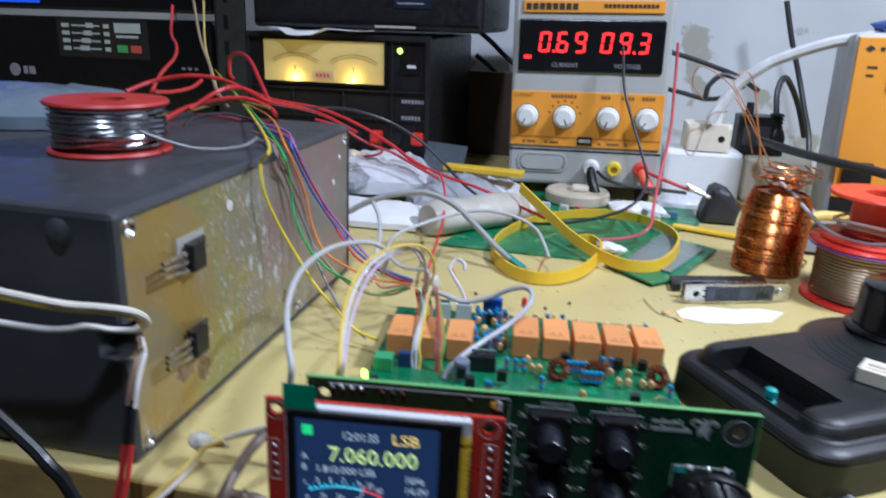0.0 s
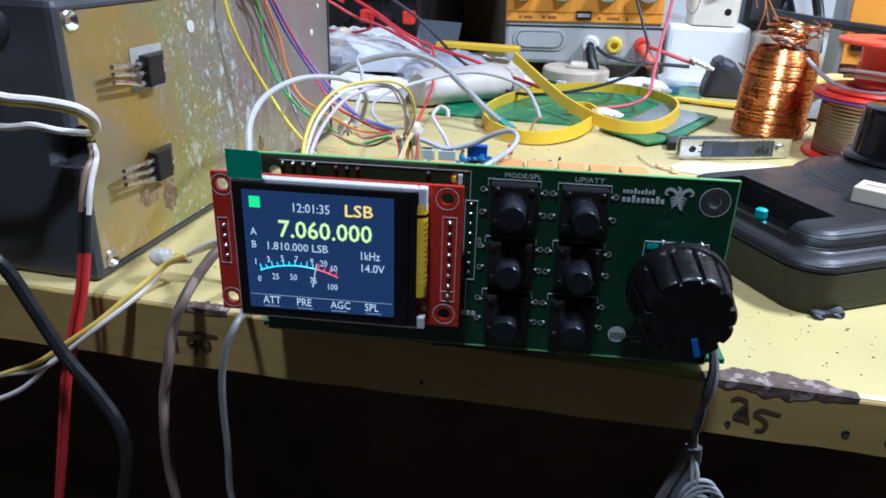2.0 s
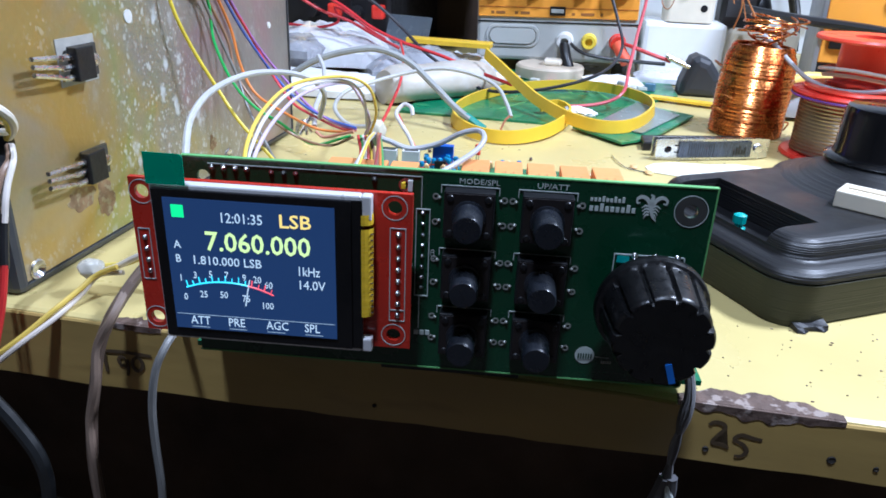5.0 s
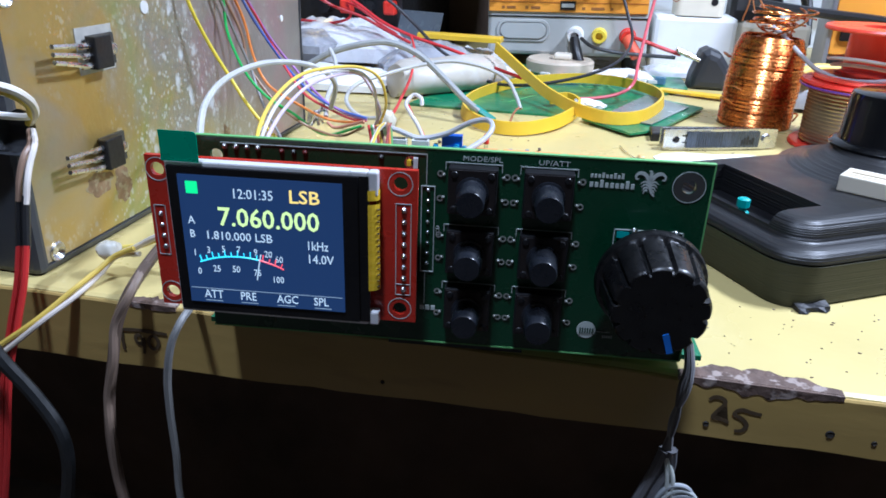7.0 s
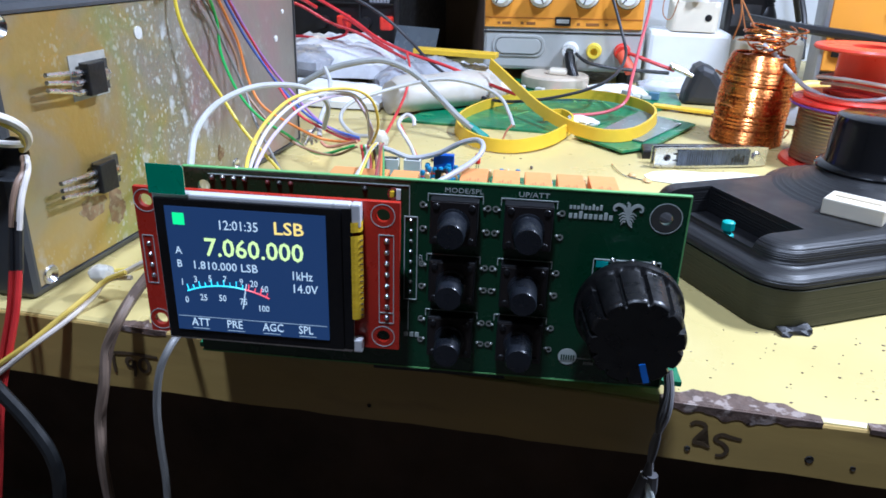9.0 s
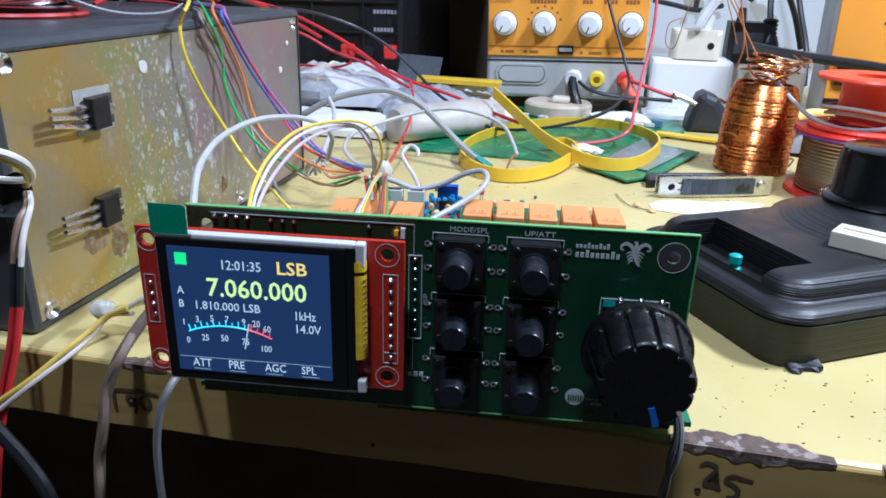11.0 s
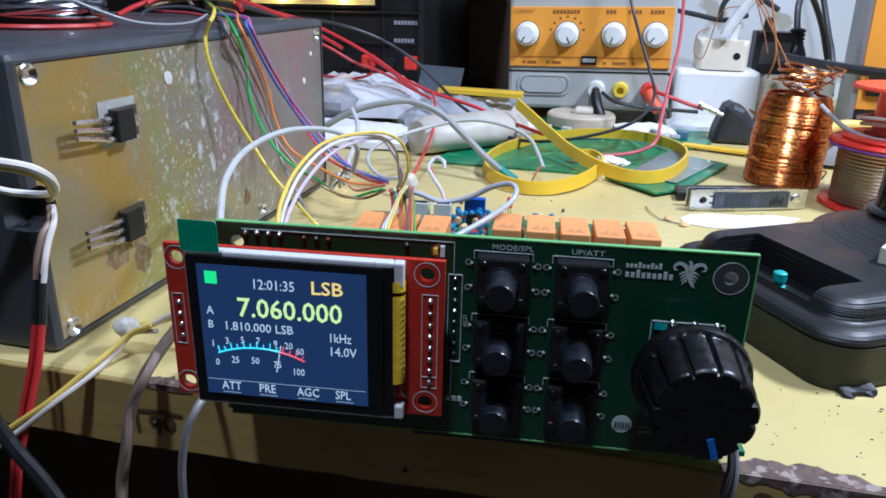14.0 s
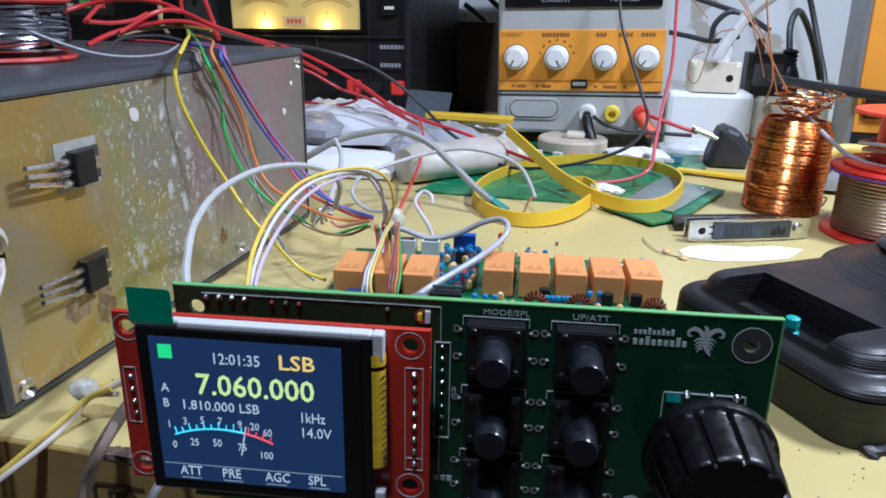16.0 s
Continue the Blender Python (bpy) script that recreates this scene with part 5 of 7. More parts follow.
lplug = thing("loose_mains_plug", "loose black mains plug lying on the workbench", "plug", pose(0.166, 0.716, 0.0, 0, 0, 4))
pl_prof = [(0.000, 0.000), (0.034, -0.001), (0.037, 0.018), (0.025, 0.033), (0.014, 0.037), (0.008, 0.034), (0.001, 0.012)]
part("body", prism([(x, z) for x, z in pl_prof], -0.022, 0.010, Matrix.Rotation(radians(90), 4, "X"), bev=0.008, seg=3), mat("rubbery_black", (0.028, 0.030, 0.035), 0.5, bump=0.1), lplug)
for dy in (-0.004, 0.012):
    part("pin", tube([(0.006, dy, 0.026), (-0.014, dy, 0.0335)], 0.0021, 10, 1, straight=True), STEEL, lplug, "bright metal pin", True)

# ---- copper coil ----
coil = thing("copper_coil", "tall coil of enamelled copper wire standing on the workbench", "coil", pose(0.2065, 0.580, 0, 0, 1.5, 0))
part("core", lathe([(0.0245, 0.0), (0.0248, 0.012), (0.0240, 0.048), (0.0190, 0.063), (0.010, 0.064), (0.010, 0.0)], 32), mat("dark_copper", (0.42, 0.14, 0.05), 0.4, metal=0.8), coil)
rngc = random.Random(3)
for layer in range(6):
    bmw = bmesh.new()
    pts = []
    turns, steps = 12, 26
    zlo = layer * 0.0107
    slack = [rngc.uniform(-0.00015, 0.00018) for _ in range(turns + 1)]
    for k in range(turns * steps):
        f = k / (turns * steps)
        z = 0.0010 + zlo + f * 0.0107
        rr = 0.0256 - 0.0055 * (z / 0.066) ** 6 + 0.0003 * math.sin(z * 260) + slack[k // steps] + (slack[k // steps + 1] - slack[k // steps]) * (k % steps) / steps + 0.0005 * noise.noise((k / steps * 0.9, layer * 7.0, 0.5))
        a = 2 * math.pi * k / steps
        pts.append((rr * math.cos(a), rr * math.sin(a), z + 0.0005 * math.sin(a + layer)))
    tube(pts, 0.00074, 6, 1, bmw, straight=True)
    part("winding", bmw, COPPER, coil, "wound copper wire", True)
for k in range(8):
    cx, cy, rr, zz, tl = rngc.uniform(-0.006, 0.006) + (0.004 if k > 5 else 0.0), rngc.uniform(-0.005, 0.005), rngc.uniform(0.010, 0.018) + (0.004 if k > 5 else 0.0), 0.066 + 0.0016 * k + (0.003 if k > 5 else 0.0), rngc.uniform(-0.5, 0.5)
    pts = [(cx + rr * math.cos(a / 10 * 2 * math.pi), cy + rr * math.sin(a / 10 * 2 * math.pi), zz + tl * rr * math.cos(a / 10 * 2 * math.pi + k) + 0.0005 * a) for a in range(12)]
    part("loose_turn", tube(pts, 0.0007, 6, 6), COPPER, coil, "loose turn of copper wire", True)
for k in range(5):
    a = rngc.uniform(0, 6.28)
    part("loose_turn", tube([(0.027 * math.cos(a), 0.027 * math.sin(a), 0.006 + 0.01 * k), (0.031 * math.cos(a + 0.3), 0.031 * math.sin(a + 0.3), 0.010 + 0.01 * k), (0.027 * math.cos(a + 0.6), 0.027 * math.sin(a + 0.6), 0.008 + 0.01 * k)], 0.0007, 6, 5), COPPER, coil, "", True)

# ---- spools ----
spool = thing("solder_spool", "spool of brownish solder wire with red flanges on the workbench", "spool", pose(0.263, 0.530, 0))
part("flange", lathe([(0.010, 0.0), (0.039, 0.0), (0.040, 0.001), (0.039, 0.003), (0.010, 0.003), (0.010, 0.0)], 40), REDPLASTIC, spool, "red plastic flange", True)
part("flange", lathe([(0.010, 0.042), (0.039, 0.042), (0.040, 0.0435), (0.039, 0.045), (0.010, 0.045), (0.010, 0.042)], 40), REDPLASTIC, spool, "red plastic flange", True)
part("label_ring", lathe([(0.0395, 0.0405), (0.0403, 0.0415), (0.0398, 0.0422)], 40), mat("purple_label", (0.16, 0.05, 0.35), 0.5), spool, "purple label edge", True)
wnd = bmesh.new()
pts = []
for k in range(16 * 24):
    a = 2 * math.pi * k / 24
    pts.append((0.0325 * math.cos(a), 0.0325 * math.sin(a), 0.0036 + 0.0380 * k / 384))
tube(pts, 0.0013, 6, 1, wnd, straight=True)
part("winding", wnd, mat("dull_solder", (0.34, 0.27, 0.19), 0.4, metal=0.85, var=0.15), spool, "brownish solder wire", True)
rspool = thing("red_spool", "empty orange-red plastic spool standing on another spool", "spool", pose(0.265, 0.530, 0.0452))
part("hub", lathe([(0.019, 0.0), (0.0185, 0.032), (0.012, 0.032), (0.012, 0.0), (0.019, 0.0)], 32), mat("orange_red", (0.80, 0.075, 0.04), 0.35), rspool, "", True)
for z0 in (0.0, 0.032):
    part("flange", lathe([(0.012, z0), (0.034, z0), (0.0348, z0 + 0.0012), (0.034, z0 + 0.0026), (0.012, z0 + 0.0026), (0.012, z0)], 40), bpy.data.materials["orange_red"], rspool, "orange-red flange", True)
for k in range(3):
    part("wire_turn", tube([((0.022 + 0.003 * k) * math.cos(a / 12 * 2 * math.pi), (0.022 + 0.003 * k) * math.sin(a / 12 * 2 * math.pi), 0.006 + 0.004 * k + 0.002 * math.sin(a)) for a in range(14)], 0.0012, 6, 6), cord_material((0.50, 0.48, 0.46) if k else (0.5, 0.05, 0.05)), rspool, "loose wire round the hub", True)
sspool = thing("silver_solder_spool", "spool of bright solder wire with red flanges on the enclosure", "spool", pose(-0.1815, 0.3030, 0.1102) @ Matrix.Scale(0.93, 4))
for z0 in (0.0, 0.0265):
    part("flange", lathe([(0.010, z0), (0.0325, z0), (0.0333, z0 + 0.0011), (0.0325, z0 + 0.0024), (0.010, z0 + 0.0024), (0.010, z0)], 40), mat("dull_red_plastic", (0.52, 0.045, 0.035), 0.4) if z0 == 0 else bpy.data.materials["dull_red_plastic"], sspool, "red plastic flange", True)
rngs = random.Random(8)
BRIGHT = mat("bright_solder", (0.42, 0.42, 0.44), 0.18, metal=1.0, var=0.15, bump=0.05)
for layer in range(5):
    pts = []
    lean, phase = rngs.uniform(0.0012, 0.0040), rngs.uniform(0, 6.28)
    for k in range(6 * 24):
        a = 2 * math.pi * k / 24
        rr = 0.0287 + 0.0005 * layer + 0.0006 * noise.noise((k * 0.11, layer * 3.1, 0.7))
        z = 0.0062 + 0.0170 * ((k / 144 + 0.21 * layer) % 1.0) + lean * math.sin(a + phase) + 0.0007 * noise.noise((k * 0.3, layer, 2.2))
        pts.append((rr * math.cos(a), rr * math.sin(a), min(0.0254, max(0.0037, z))))
    part("winding", tube(pts, 0.0009, 6, 1, straight=True), BRIGHT, sspool, "loosely wound bright solder wire", True)
part("core", lathe([(0.0275, 0.002), (0.0275, 0.027)], 32), BLACK, sspool, "", True)

# ---- things lying on the bench ----
clip = thing("nail_clipper", "shiny steel nail clipper lying on its side on the workbench", "nail clipper", pose(0.1372, 0.4745, 0.0, 0, 0, 22.5) @ Matrix.Diagonal((1.21, 1, 1.08, 1)))
lever = cut_out(loft([[(x, y0, z0), (x, y0 + 0.0014, z0), (x, y0 + 0.0014, z1), (x, y0, z1)] for x, y0, z0, z1 in ((0.0, 0.0, 0.0012, 0.0128), (0.004, 0.0, 0.0006, 0.0132), (0.030, -0.0012, 0.0006, 0.0134), (0.060, 0.0, 0.0008, 0.0132), (0.066, 0.0006, 0.0014, 0.0126))]), rod_y(0.0021, 0.0068, 0.0070, -0.01, 0.01, 16))
lv = part("lever", lever, STEEL, clip, "polished steel lever")
# engraved area enlarged and darkened to paint the lever's dark reflection
part("engraved_panel", boxes((0.0125, 0.0545, -0.00185, -0.0006, 0.0022, 0.0118)), mat("engraving_with_reflection", (0.085, 0.10, 0.14), 0.28, metal=0.7, var=0.2, scale=60, stretch=(12, 1, 1)), lv, "engraved panel with a dark reflection painted in")
part("engraved_mark", split(*[(0.0180 + 0.0013 * k, 0.0183 + 0.0013 * k, -0.00205, -0.0006, 0.0034, 0.0106) for k in range(12)], *[(0.0440 + 0.0016 * k, 0.0450 + 0.0016 * k, -0.00205, -0.0006, 0.0040, 0.0070 + 0.0012 * (k % 3)) for k in range(5)], (0.0105, 0.0130, -0.0010, -0.0003, 0.0050, 0.0056), (0.0105, 0.0130, -0.0010, -0.0003, 0.0090, 0.0096)), BLACK, lv)
part("pivot", lathe([(0.0, 0.0026), (0.0022, 0.0022), (0.0030, 0.0)], 18, facing(0.0590, 0.0, 0.0072)), STEEL, clip, "round pivot pin", True)
for s in (0.004, 0.0075):
    part("jaw", loft([[(x, y0 + s, 0.001), (x, y0 + s + 0.0016, 0.001), (x, y0 + s + 0.0016, 0.0120), (x, y0 + s, 0.0120)] for x, y0 in ((0.002, 0.003 if s > 0.005 else -0.001), (0.030, 0.0015), (0.066, -0.002 if s > 0.005 else 0.001))]), STEEL, clip, "steel jaw")
tagged(part("black_sheath", prism([(0.0, 0.0), (0.074, 0.004), (0.078, 0.026), (0.004, 0.020)], 0, 0.006, bev=0.001), BLACK, None, "flat black plastic sheath behind the nail clipper", m=pose(0.130, 0.497, 0, 0, 0, 15)), "", "sheath")
# thin white sheet imitating lamp glare thrown onto the bench by the clipper
tagged(part("paper_scrap", prism([(0.134, 0.446), (0.150, 0.443), (0.171, 0.449), (0.192, 0.460), (0.204, 0.481), (0.188, 0.483), (0.172, 0.476), (0.150, 0.473), (0.137, 0.466), (0.131, 0.456)], 0.0002, 0.0006), mat("glare_white", (0.82, 0.80, 0.66), 0.6, var=0.04, scale=60), None, "flat white patch painted for the clipper's glare on the workbench"), "", "paper")


def sheet_pcb(name, label, pts, z0, mt):
    ob = tagged(part(name, prism(pts, z0, z0 + 0.0016), mt, None, label), "", "circuit board", "blank boards")
    return ob


BLANK = mat("blank_green_board", (0.012, 0.17, 0.075), 0.35, var=0.2, scale=22, bump=0.05, second=(0.06, 0.26, 0.10), spots=0.55, width=0.06)
sheet_pcb("bare_circuit_board", "large bare green circuit board lying flat on the workbench", [(-0.058, 0.540), (0.072, 0.545), (0.128, 0.640), (0.165, 0.700), (0.162, 0.760), (-0.010, 0.775)], 0.0002, BLANK)
sheet_pcb("bare_circuit_board", "small green circuit board corner lying under the yellow loop", [(0.080, 0.535), (0.116, 0.500), (0.136, 0.520), (0.172, 0.610), (0.125, 0.640)], 0.0020, BLANK)
tagged(part("plastic_sheet", prism([(0.095, 0.545), (0.130, 0.528), (0.160, 0.600), (0.128, 0.640)], 0.0040, 0.0048), mat("smoky_sheet", (0.17, 0.22, 0.21), 0.2, var=0.1), None, "smoky grey plastic sheet on the circuit board"), "", "plastic sheet")
rl = random.Random(11)
for k in range(9):
    x, y = rl.uniform(-0.03, 0.13), rl.uniform(0.56, 0.74)
    tagged(part("board_trace", boxes((0, rl.uniform(0.015, 0.05), 0, 0.0016, 0, 0.0002)), PCBEDGE, None, "pale track on the bare green board", m=pose(x, y, 0.0019, 0, 0, rl.choice((20, 110, 65)))), "", "board trace", "board traces", "stuff")

# yellow flat band looped on the bench
band = bmesh.new()
plan = [(0.052, 0.572), (0.066, 0.586), (0.077, 0.560), (0.066, 0.505), (0.044, 0.478), (0.018, 0.480), (-0.005, 0.511), (-0.013, 0.554), (-0.002, 0.605), (0.026, 0.650), (0.066, 0.675), (0.105, 0.672), (0.133, 0.640), (0.140, 0.597), (0.126, 0.540), (0.104, 0.520), (0.078, 0.532), (0.050, 0.566), (0.030, 0.592), (0.010, 0.612), (-0.004, 0.622)]
hgt = [0.004, 0.003, 0.002, 0.002, 0.001, 0.001, 0.001, 0.001, 0.002, 0.003, 0.004, 0.004, 0.004, 0.004, 0.004, 0.004, 0.005, 0.009, 0.016, 0.026, 0.034]
pth = spline([(x, y, z) for (x, y), z in zip(plan, hgt)], 8)
rows_b = []
for i, p in enumerate(pth):
    d = (pth[min(i + 1, len(pth) - 1)] - pth[max(i - 1, 0)]).normalized()
    sd = Vector((d.y, -d.x, 0)).normalized()
    up = Vector((0, 0, 1)) + 0.15 * sd
    rows_b.append([band.verts.new(p + q) for q in (sd * 0.0009, sd * 0.0009 + up * 0.0088, -sd * 0.0009 + up * 0.0088, -sd * 0.0009)])
for a, b in zip(rows_b, rows_b[1:]):
    for k in range(4):
        band.faces.new((a[k], a[(k + 1) % 4], b[(k + 1) % 4], b[k]))
band.faces.new(rows_b[0])
band.faces.new(rows_b[-1][::-1])
YEL = mat("yellow_band", (0.80, 0.52, 0.03), 0.42, var=0.08, scale=40, bump=0.08)
tagged(part("yellow_band", band, YEL, None, "flat yellow plastic band looped on the workbench", True), "", "band")
tagged(part("yellow_strip", prism([(0.138, 0.672), (0.200, 0.655), (0.240, 0.655), (0.240, 0.668), (0.200, 0.668), (0.140, 0.684)], 0.0022, 0.0042), YEL, None, "flat yellow plastic strip on the workbench"), "", "band")
tagged(part("yellow_rule", prism([(0, 0), (0.085, -0.006), (0.085, 0.012), (0, 0.016)], 0, 0.005, bev=0.001), YEL, None, "yellow plastic piece lying behind the packets", m=pose(-0.098, 0.705, 0.031, 0, 0, 0)), "", "plastic piece")

# cream glue bottle, packets
bottle = thing("cream_bottle", "dull cream plastic bottle lying flat on the workbench", "bottle", pose(-0.078, 0.566, 0.0, 0, 0, 46))
flask = []
for x, w, hh in ((0.0, 0.010, 0.55), (0.003, 0.017, 0.85), (0.010, 0.0210, 0.95), (0.024, 0.0215, 0.96), (0.040, 0.0208, 0.93), (0.056, 0.0212, 0.97), (0.072, 0.0205, 0.95), (0.086, 0.0195, 0.94), (0.100, 0.0175, 0.90), (0.108, 0.012, 0.78), (0.112, 0.0085, 0.66)):
    turn = [2 * math.pi * k / 28 for k in range(28)]
    dent = [1 + 0.10 * noise.noise((x * 45, math.cos(q) * 1.6, math.sin(q) * 1.6)) for q in turn]
    flask.append([(x, w * dd * math.cos(q), 0.0160 * hh * (1 + (dd if math.sin(q) > 0 else 1.0) * math.sin(q))) for q, dd in zip(turn, dent)])
part("body", loft(flask), mat("dull_cream_plastic", (0.52, 0.48, 0.41), 0.38, var=0.12, scale=30, bump=0.25, bscale=60, second=(0.60, 0.58, 0.54), spots=0.52, width=0.15), bottle, "", True)
part("nozzle", lathe([(0.0075, 0.0), (0.0072, 0.006), (0.0050, 0.009), (0.0040, 0.018), (0, 0.018)], 20, Matrix.Translation((0.111, 0, 0.0115)) @ Matrix.Rotation(radians(90), 4, "Y")), CREAM, bottle, "cream nozzle", True)


def packet(name, label, cx, cy, cz, lx, ly, lz, rot, mt, seed, cat="packet"):
    bm = bmesh.new()
    r = random.Random(seed)
    n = 26
    off = Vector((r.uniform(0, 50), r.uniform(0, 50), 0))
    vs = {}
    for side in (0, 1):
        for i in range(n + 1):
            for j in range(n + 1):
                u, v = i / n - 0.5, j / n - 0.5
                edge = max(0.0, 1 - (2 * max(abs(u), abs(v))) ** 3)
                h = noise.noise(Vector((u * 4, v * 4, side * 3)) + off) * 0.45 + abs(noise.noise(Vector((u * 9, v * 9, side)) + off)) * 0.35 + (0.5 - abs(noise.noise(Vector((u * 17, v * 13, side + 4)) + off))) * 0.22
                z = lz * (0.5 + (0.5 * edge + h * 0.5 * edge) * (1 if side else -0.35)) if side else lz * 0.12
                vs[side, i, j] = bm.verts.new((u * lx * (1 + 0.06 * noise.noise(Vector((v * 6, 1, 0)) + off)), v * ly * (1 + 0.06 * noise.noise(Vector((u * 6, 5, 0)) + off)), z))
    for side in (0, 1):
        for i in range(n):
            for j in range(n):
                bm.faces.new((vs[side, i, j], vs[side, i + 1, j], vs[side, i + 1, j + 1], vs[side, i, j + 1]))
    for k in range(n):
        bm.faces.new((vs[0, k, 0], vs[0, k + 1, 0], vs[1, k + 1, 0], vs[1, k, 0]))
        bm.faces.new((vs[0, k, n], vs[0, k + 1, n], vs[1, k + 1, n], vs[1, k, n]))
        bm.faces.new((vs[0, 0, k], vs[0, 0, k + 1], vs[1, 0, k + 1], vs[1, 0, k]))
        bm.faces.new((vs[0, n, k], vs[0, n, k + 1], vs[1, n, k + 1], vs[1, n, k]))
    return tagged(part(name, bm, mt, None, label, True, pose(cx, cy, cz, 0, 0, rot)), "", cat, "packets on the bench")


BAG = mat("white_plastic_bag", (0.62, 0.63, 0.66), 0.28, var=0.12, scale=30, bump=0.4, bscale=70)
GREYBAG = mat("grey_plastic_bag", (0.34, 0.35, 0.38), 0.25, var=0.2, scale=40, bump=0.4, bscale=80)
packet("plastic_packet", "crumpled white plastic packet on the workbench", -0.175, 0.690, 0.008, 0.13, 0.10, 0.034, 12, BAG, 1)
packet("plastic_packet", "grey plastic packet lying on other packets", -0.205, 0.660, 0.020, 0.10, 0.07, 0.018, -14, GREYBAG, 2)
packet("paper_box", "flat white paper packet at the end of the enclosure", -0.150, 0.600, 0.0, 0.12, 0.075, 0.014, 4, PAPER, 3)
packet("plastic_packet", "clear grey plastic packet beside the bottle", -0.085, 0.690, 0.0, 0.10, 0.09, 0.028, 30, GREYBAG, 4)
packet("plastic_packet", "white plastic packet near the power supply", -0.050, 0.720, 0.0, 0.07, 0.06, 0.020, 50, BAG, 5)
packet("paper_piece", "small white paper piece before the power supply", 0.105, 0.725, 0.002, 0.055, 0.035, 0.008, 10, PAPER, 6)
packet("plastic_packet", "pale packet lying before the mains strip", 0.165, 0.775, 0.0, 0.08, 0.03, 0.012, 5, BAG, 7)
tagged(part("yellow_strap", tube([(0.226, 0.622, 0.0045), (0.236, 0.628, 0.024), (0.252, 0.633, 0.036), (0.280, 0.640, 0.035), (0.310, 0.646, 0.034), (0.335, 0.652, 0.006)], 0.0046, 10, 6), mat("pale_yellow", (0.72, 0.52, 0.13), 0.45, var=0.15), None, "bent pale yellow plastic strap behind coil and spools", True), "", "strap")
packet("grey_packet", "grey packet behind the spools", 0.262, 0.660, 0.0, 0.07, 0.05, 0.030, 0, GREYBAG, 9)
roll = thing("tape_roll", "flat cream roll lying before the power supply", "tape roll", pose(0.042, 0.742, 0.0))
part("body", lathe([(0.012, 0.002), (0.032, 0.002), (0.034, 0.004), (0.034, 0.013), (0.032, 0.015), (0.012, 0.015), (0.012, 0.002)], 36), mat("cream_tape", (0.55, 0.47, 0.36), 0.6, var=0.15, scale=50), roll, "", True)
part("tie", boxes((-0.006, 0.012, -0.012, 0.004, 0.015, 0.021), bev=0.002), CREAM, roll)
part("under_ring", lathe([(0.012, 0.0), (0.030, 0.0), (0.030, 0.002), (0.012, 0.002)], 30), BLACK, roll)
rj = random.Random(4)
for k in range(16):
    c = rj.choice(((0.05, 0.10, 0.35), (0.45, 0.05, 0.05), (0.55, 0.55, 0.58), (0.08, 0.08, 0.09), (0.6, 0.6, 0.55), (0.10, 0.20, 0.30)))
    x, y = rj.uniform(0.0, 0.14), rj.uniform(0.688, 0.712)
    tagged(part("small_component", boxes((0, rj.uniform(0.006, 0.016), 0, 0.006, 0, rj.uniform(0.003, 0.008)), bev=0.0008), cord_material(c), None, "small electronic component lying before the power supply", m=pose(x, y, 0.0020, 0, 0, rj.uniform(-40, 40))), "", "component", "loose components")

# tie of the wire harness, hot glue
glue = bmesh.new()
bmesh.ops.create_icosphere(glue, subdivisions=3, radius=1.0)
for v in glue.verts:
    v.co *= 1 + 0.2 * noise.noise(v.co * 2.0)
    v.co = Vector((v.co.x * 0.0055, v.co.y * 0.005, v.co.z * 0.0075))
tagged(part("glue_tie", glue, mat("hot_glue", (0.62, 0.58, 0.46), 0.3, var=0.1), None, "lump of hot glue tying the wires over the circuit board", True, pose(-0.023, 0.385, 0.0250)), "", "glue tie")
knot = bmesh.new()
bmesh.ops.create_icosphere(knot, subdivisions=3, radius=1.0)
for v in knot.verts:
    v.co *= 1 + 0.18 * noise.noise(v.co * 1.7)
    v.co = Vector((v.co.x * 0.0050, v.co.y * 0.0042, v.co.z * 0.0040))
tagged(part("glue_blob", knot, mat("clear_glue", (0.72, 0.70, 0.62), 0.3, var=0.1, trans=0.25), None, "milky blob of hot glue joining the yellow and white wires", True, pose(-0.0758, 0.2080, 0.0108)), "", "glue blob")
wad = bmesh.new()
bmesh.ops.create_icosphere(wad, subdivisions=3, radius=1.0)
for v in wad.verts:
    v.co *= 1 + 0.4 * noise.noise(v.co * 2.5)
    v.co = Vector((v.co.x * 0.013, v.co.y * 0.007, v.co.z * 0.004))
tagged(part("cotton_wad", wad, PAPER, None, "white cotton wad lying inside the yellow loop", True, pose(0.083, 0.566, 0.0075, 0, 0, -25)), "", "cotton")
for k, (x, y) in enumerate(((0.1240, 0.4520), (0.1330, 0.4420), (0.060, 0.445), (0.0450, 0.430), (-0.005, 0.440))):
    cp = part("loose_capacitor", lathe([(0, -0.0010), (0.0018, -0.0009), (0.0028, 0.0), (0.0018, 0.0009), (0, 0.0010)], 14), TAN if k < 2 else WORN, None, "tan ceramic capacitor lying on the workbench", True, pose(x, y, 0.0012, 10, 0, 40 * k) @ Matrix.Diagonal((1.0 if k < 2 else 0.5, 1.0 if k < 2 else 0.4, 1, 1)))
    tagged(cp, "", "component", "loose components")
tagged(part("component_legs", tube([(0.131, 0.443, 0.0008), (0.120, 0.448, 0.0008), (0.113, 0.462, 0.001), (0.110, 0.474, 0.0008)], 0.0004, 5, 6), SOLDER, None, "thin bent wire leg on the workbench", True), "", "wire leg")
jnt = thing("solder_joint_blob", "cluster of soldered bare wire ends above the bench", "solder joint", pose(-0.068, 0.385, 0.024))
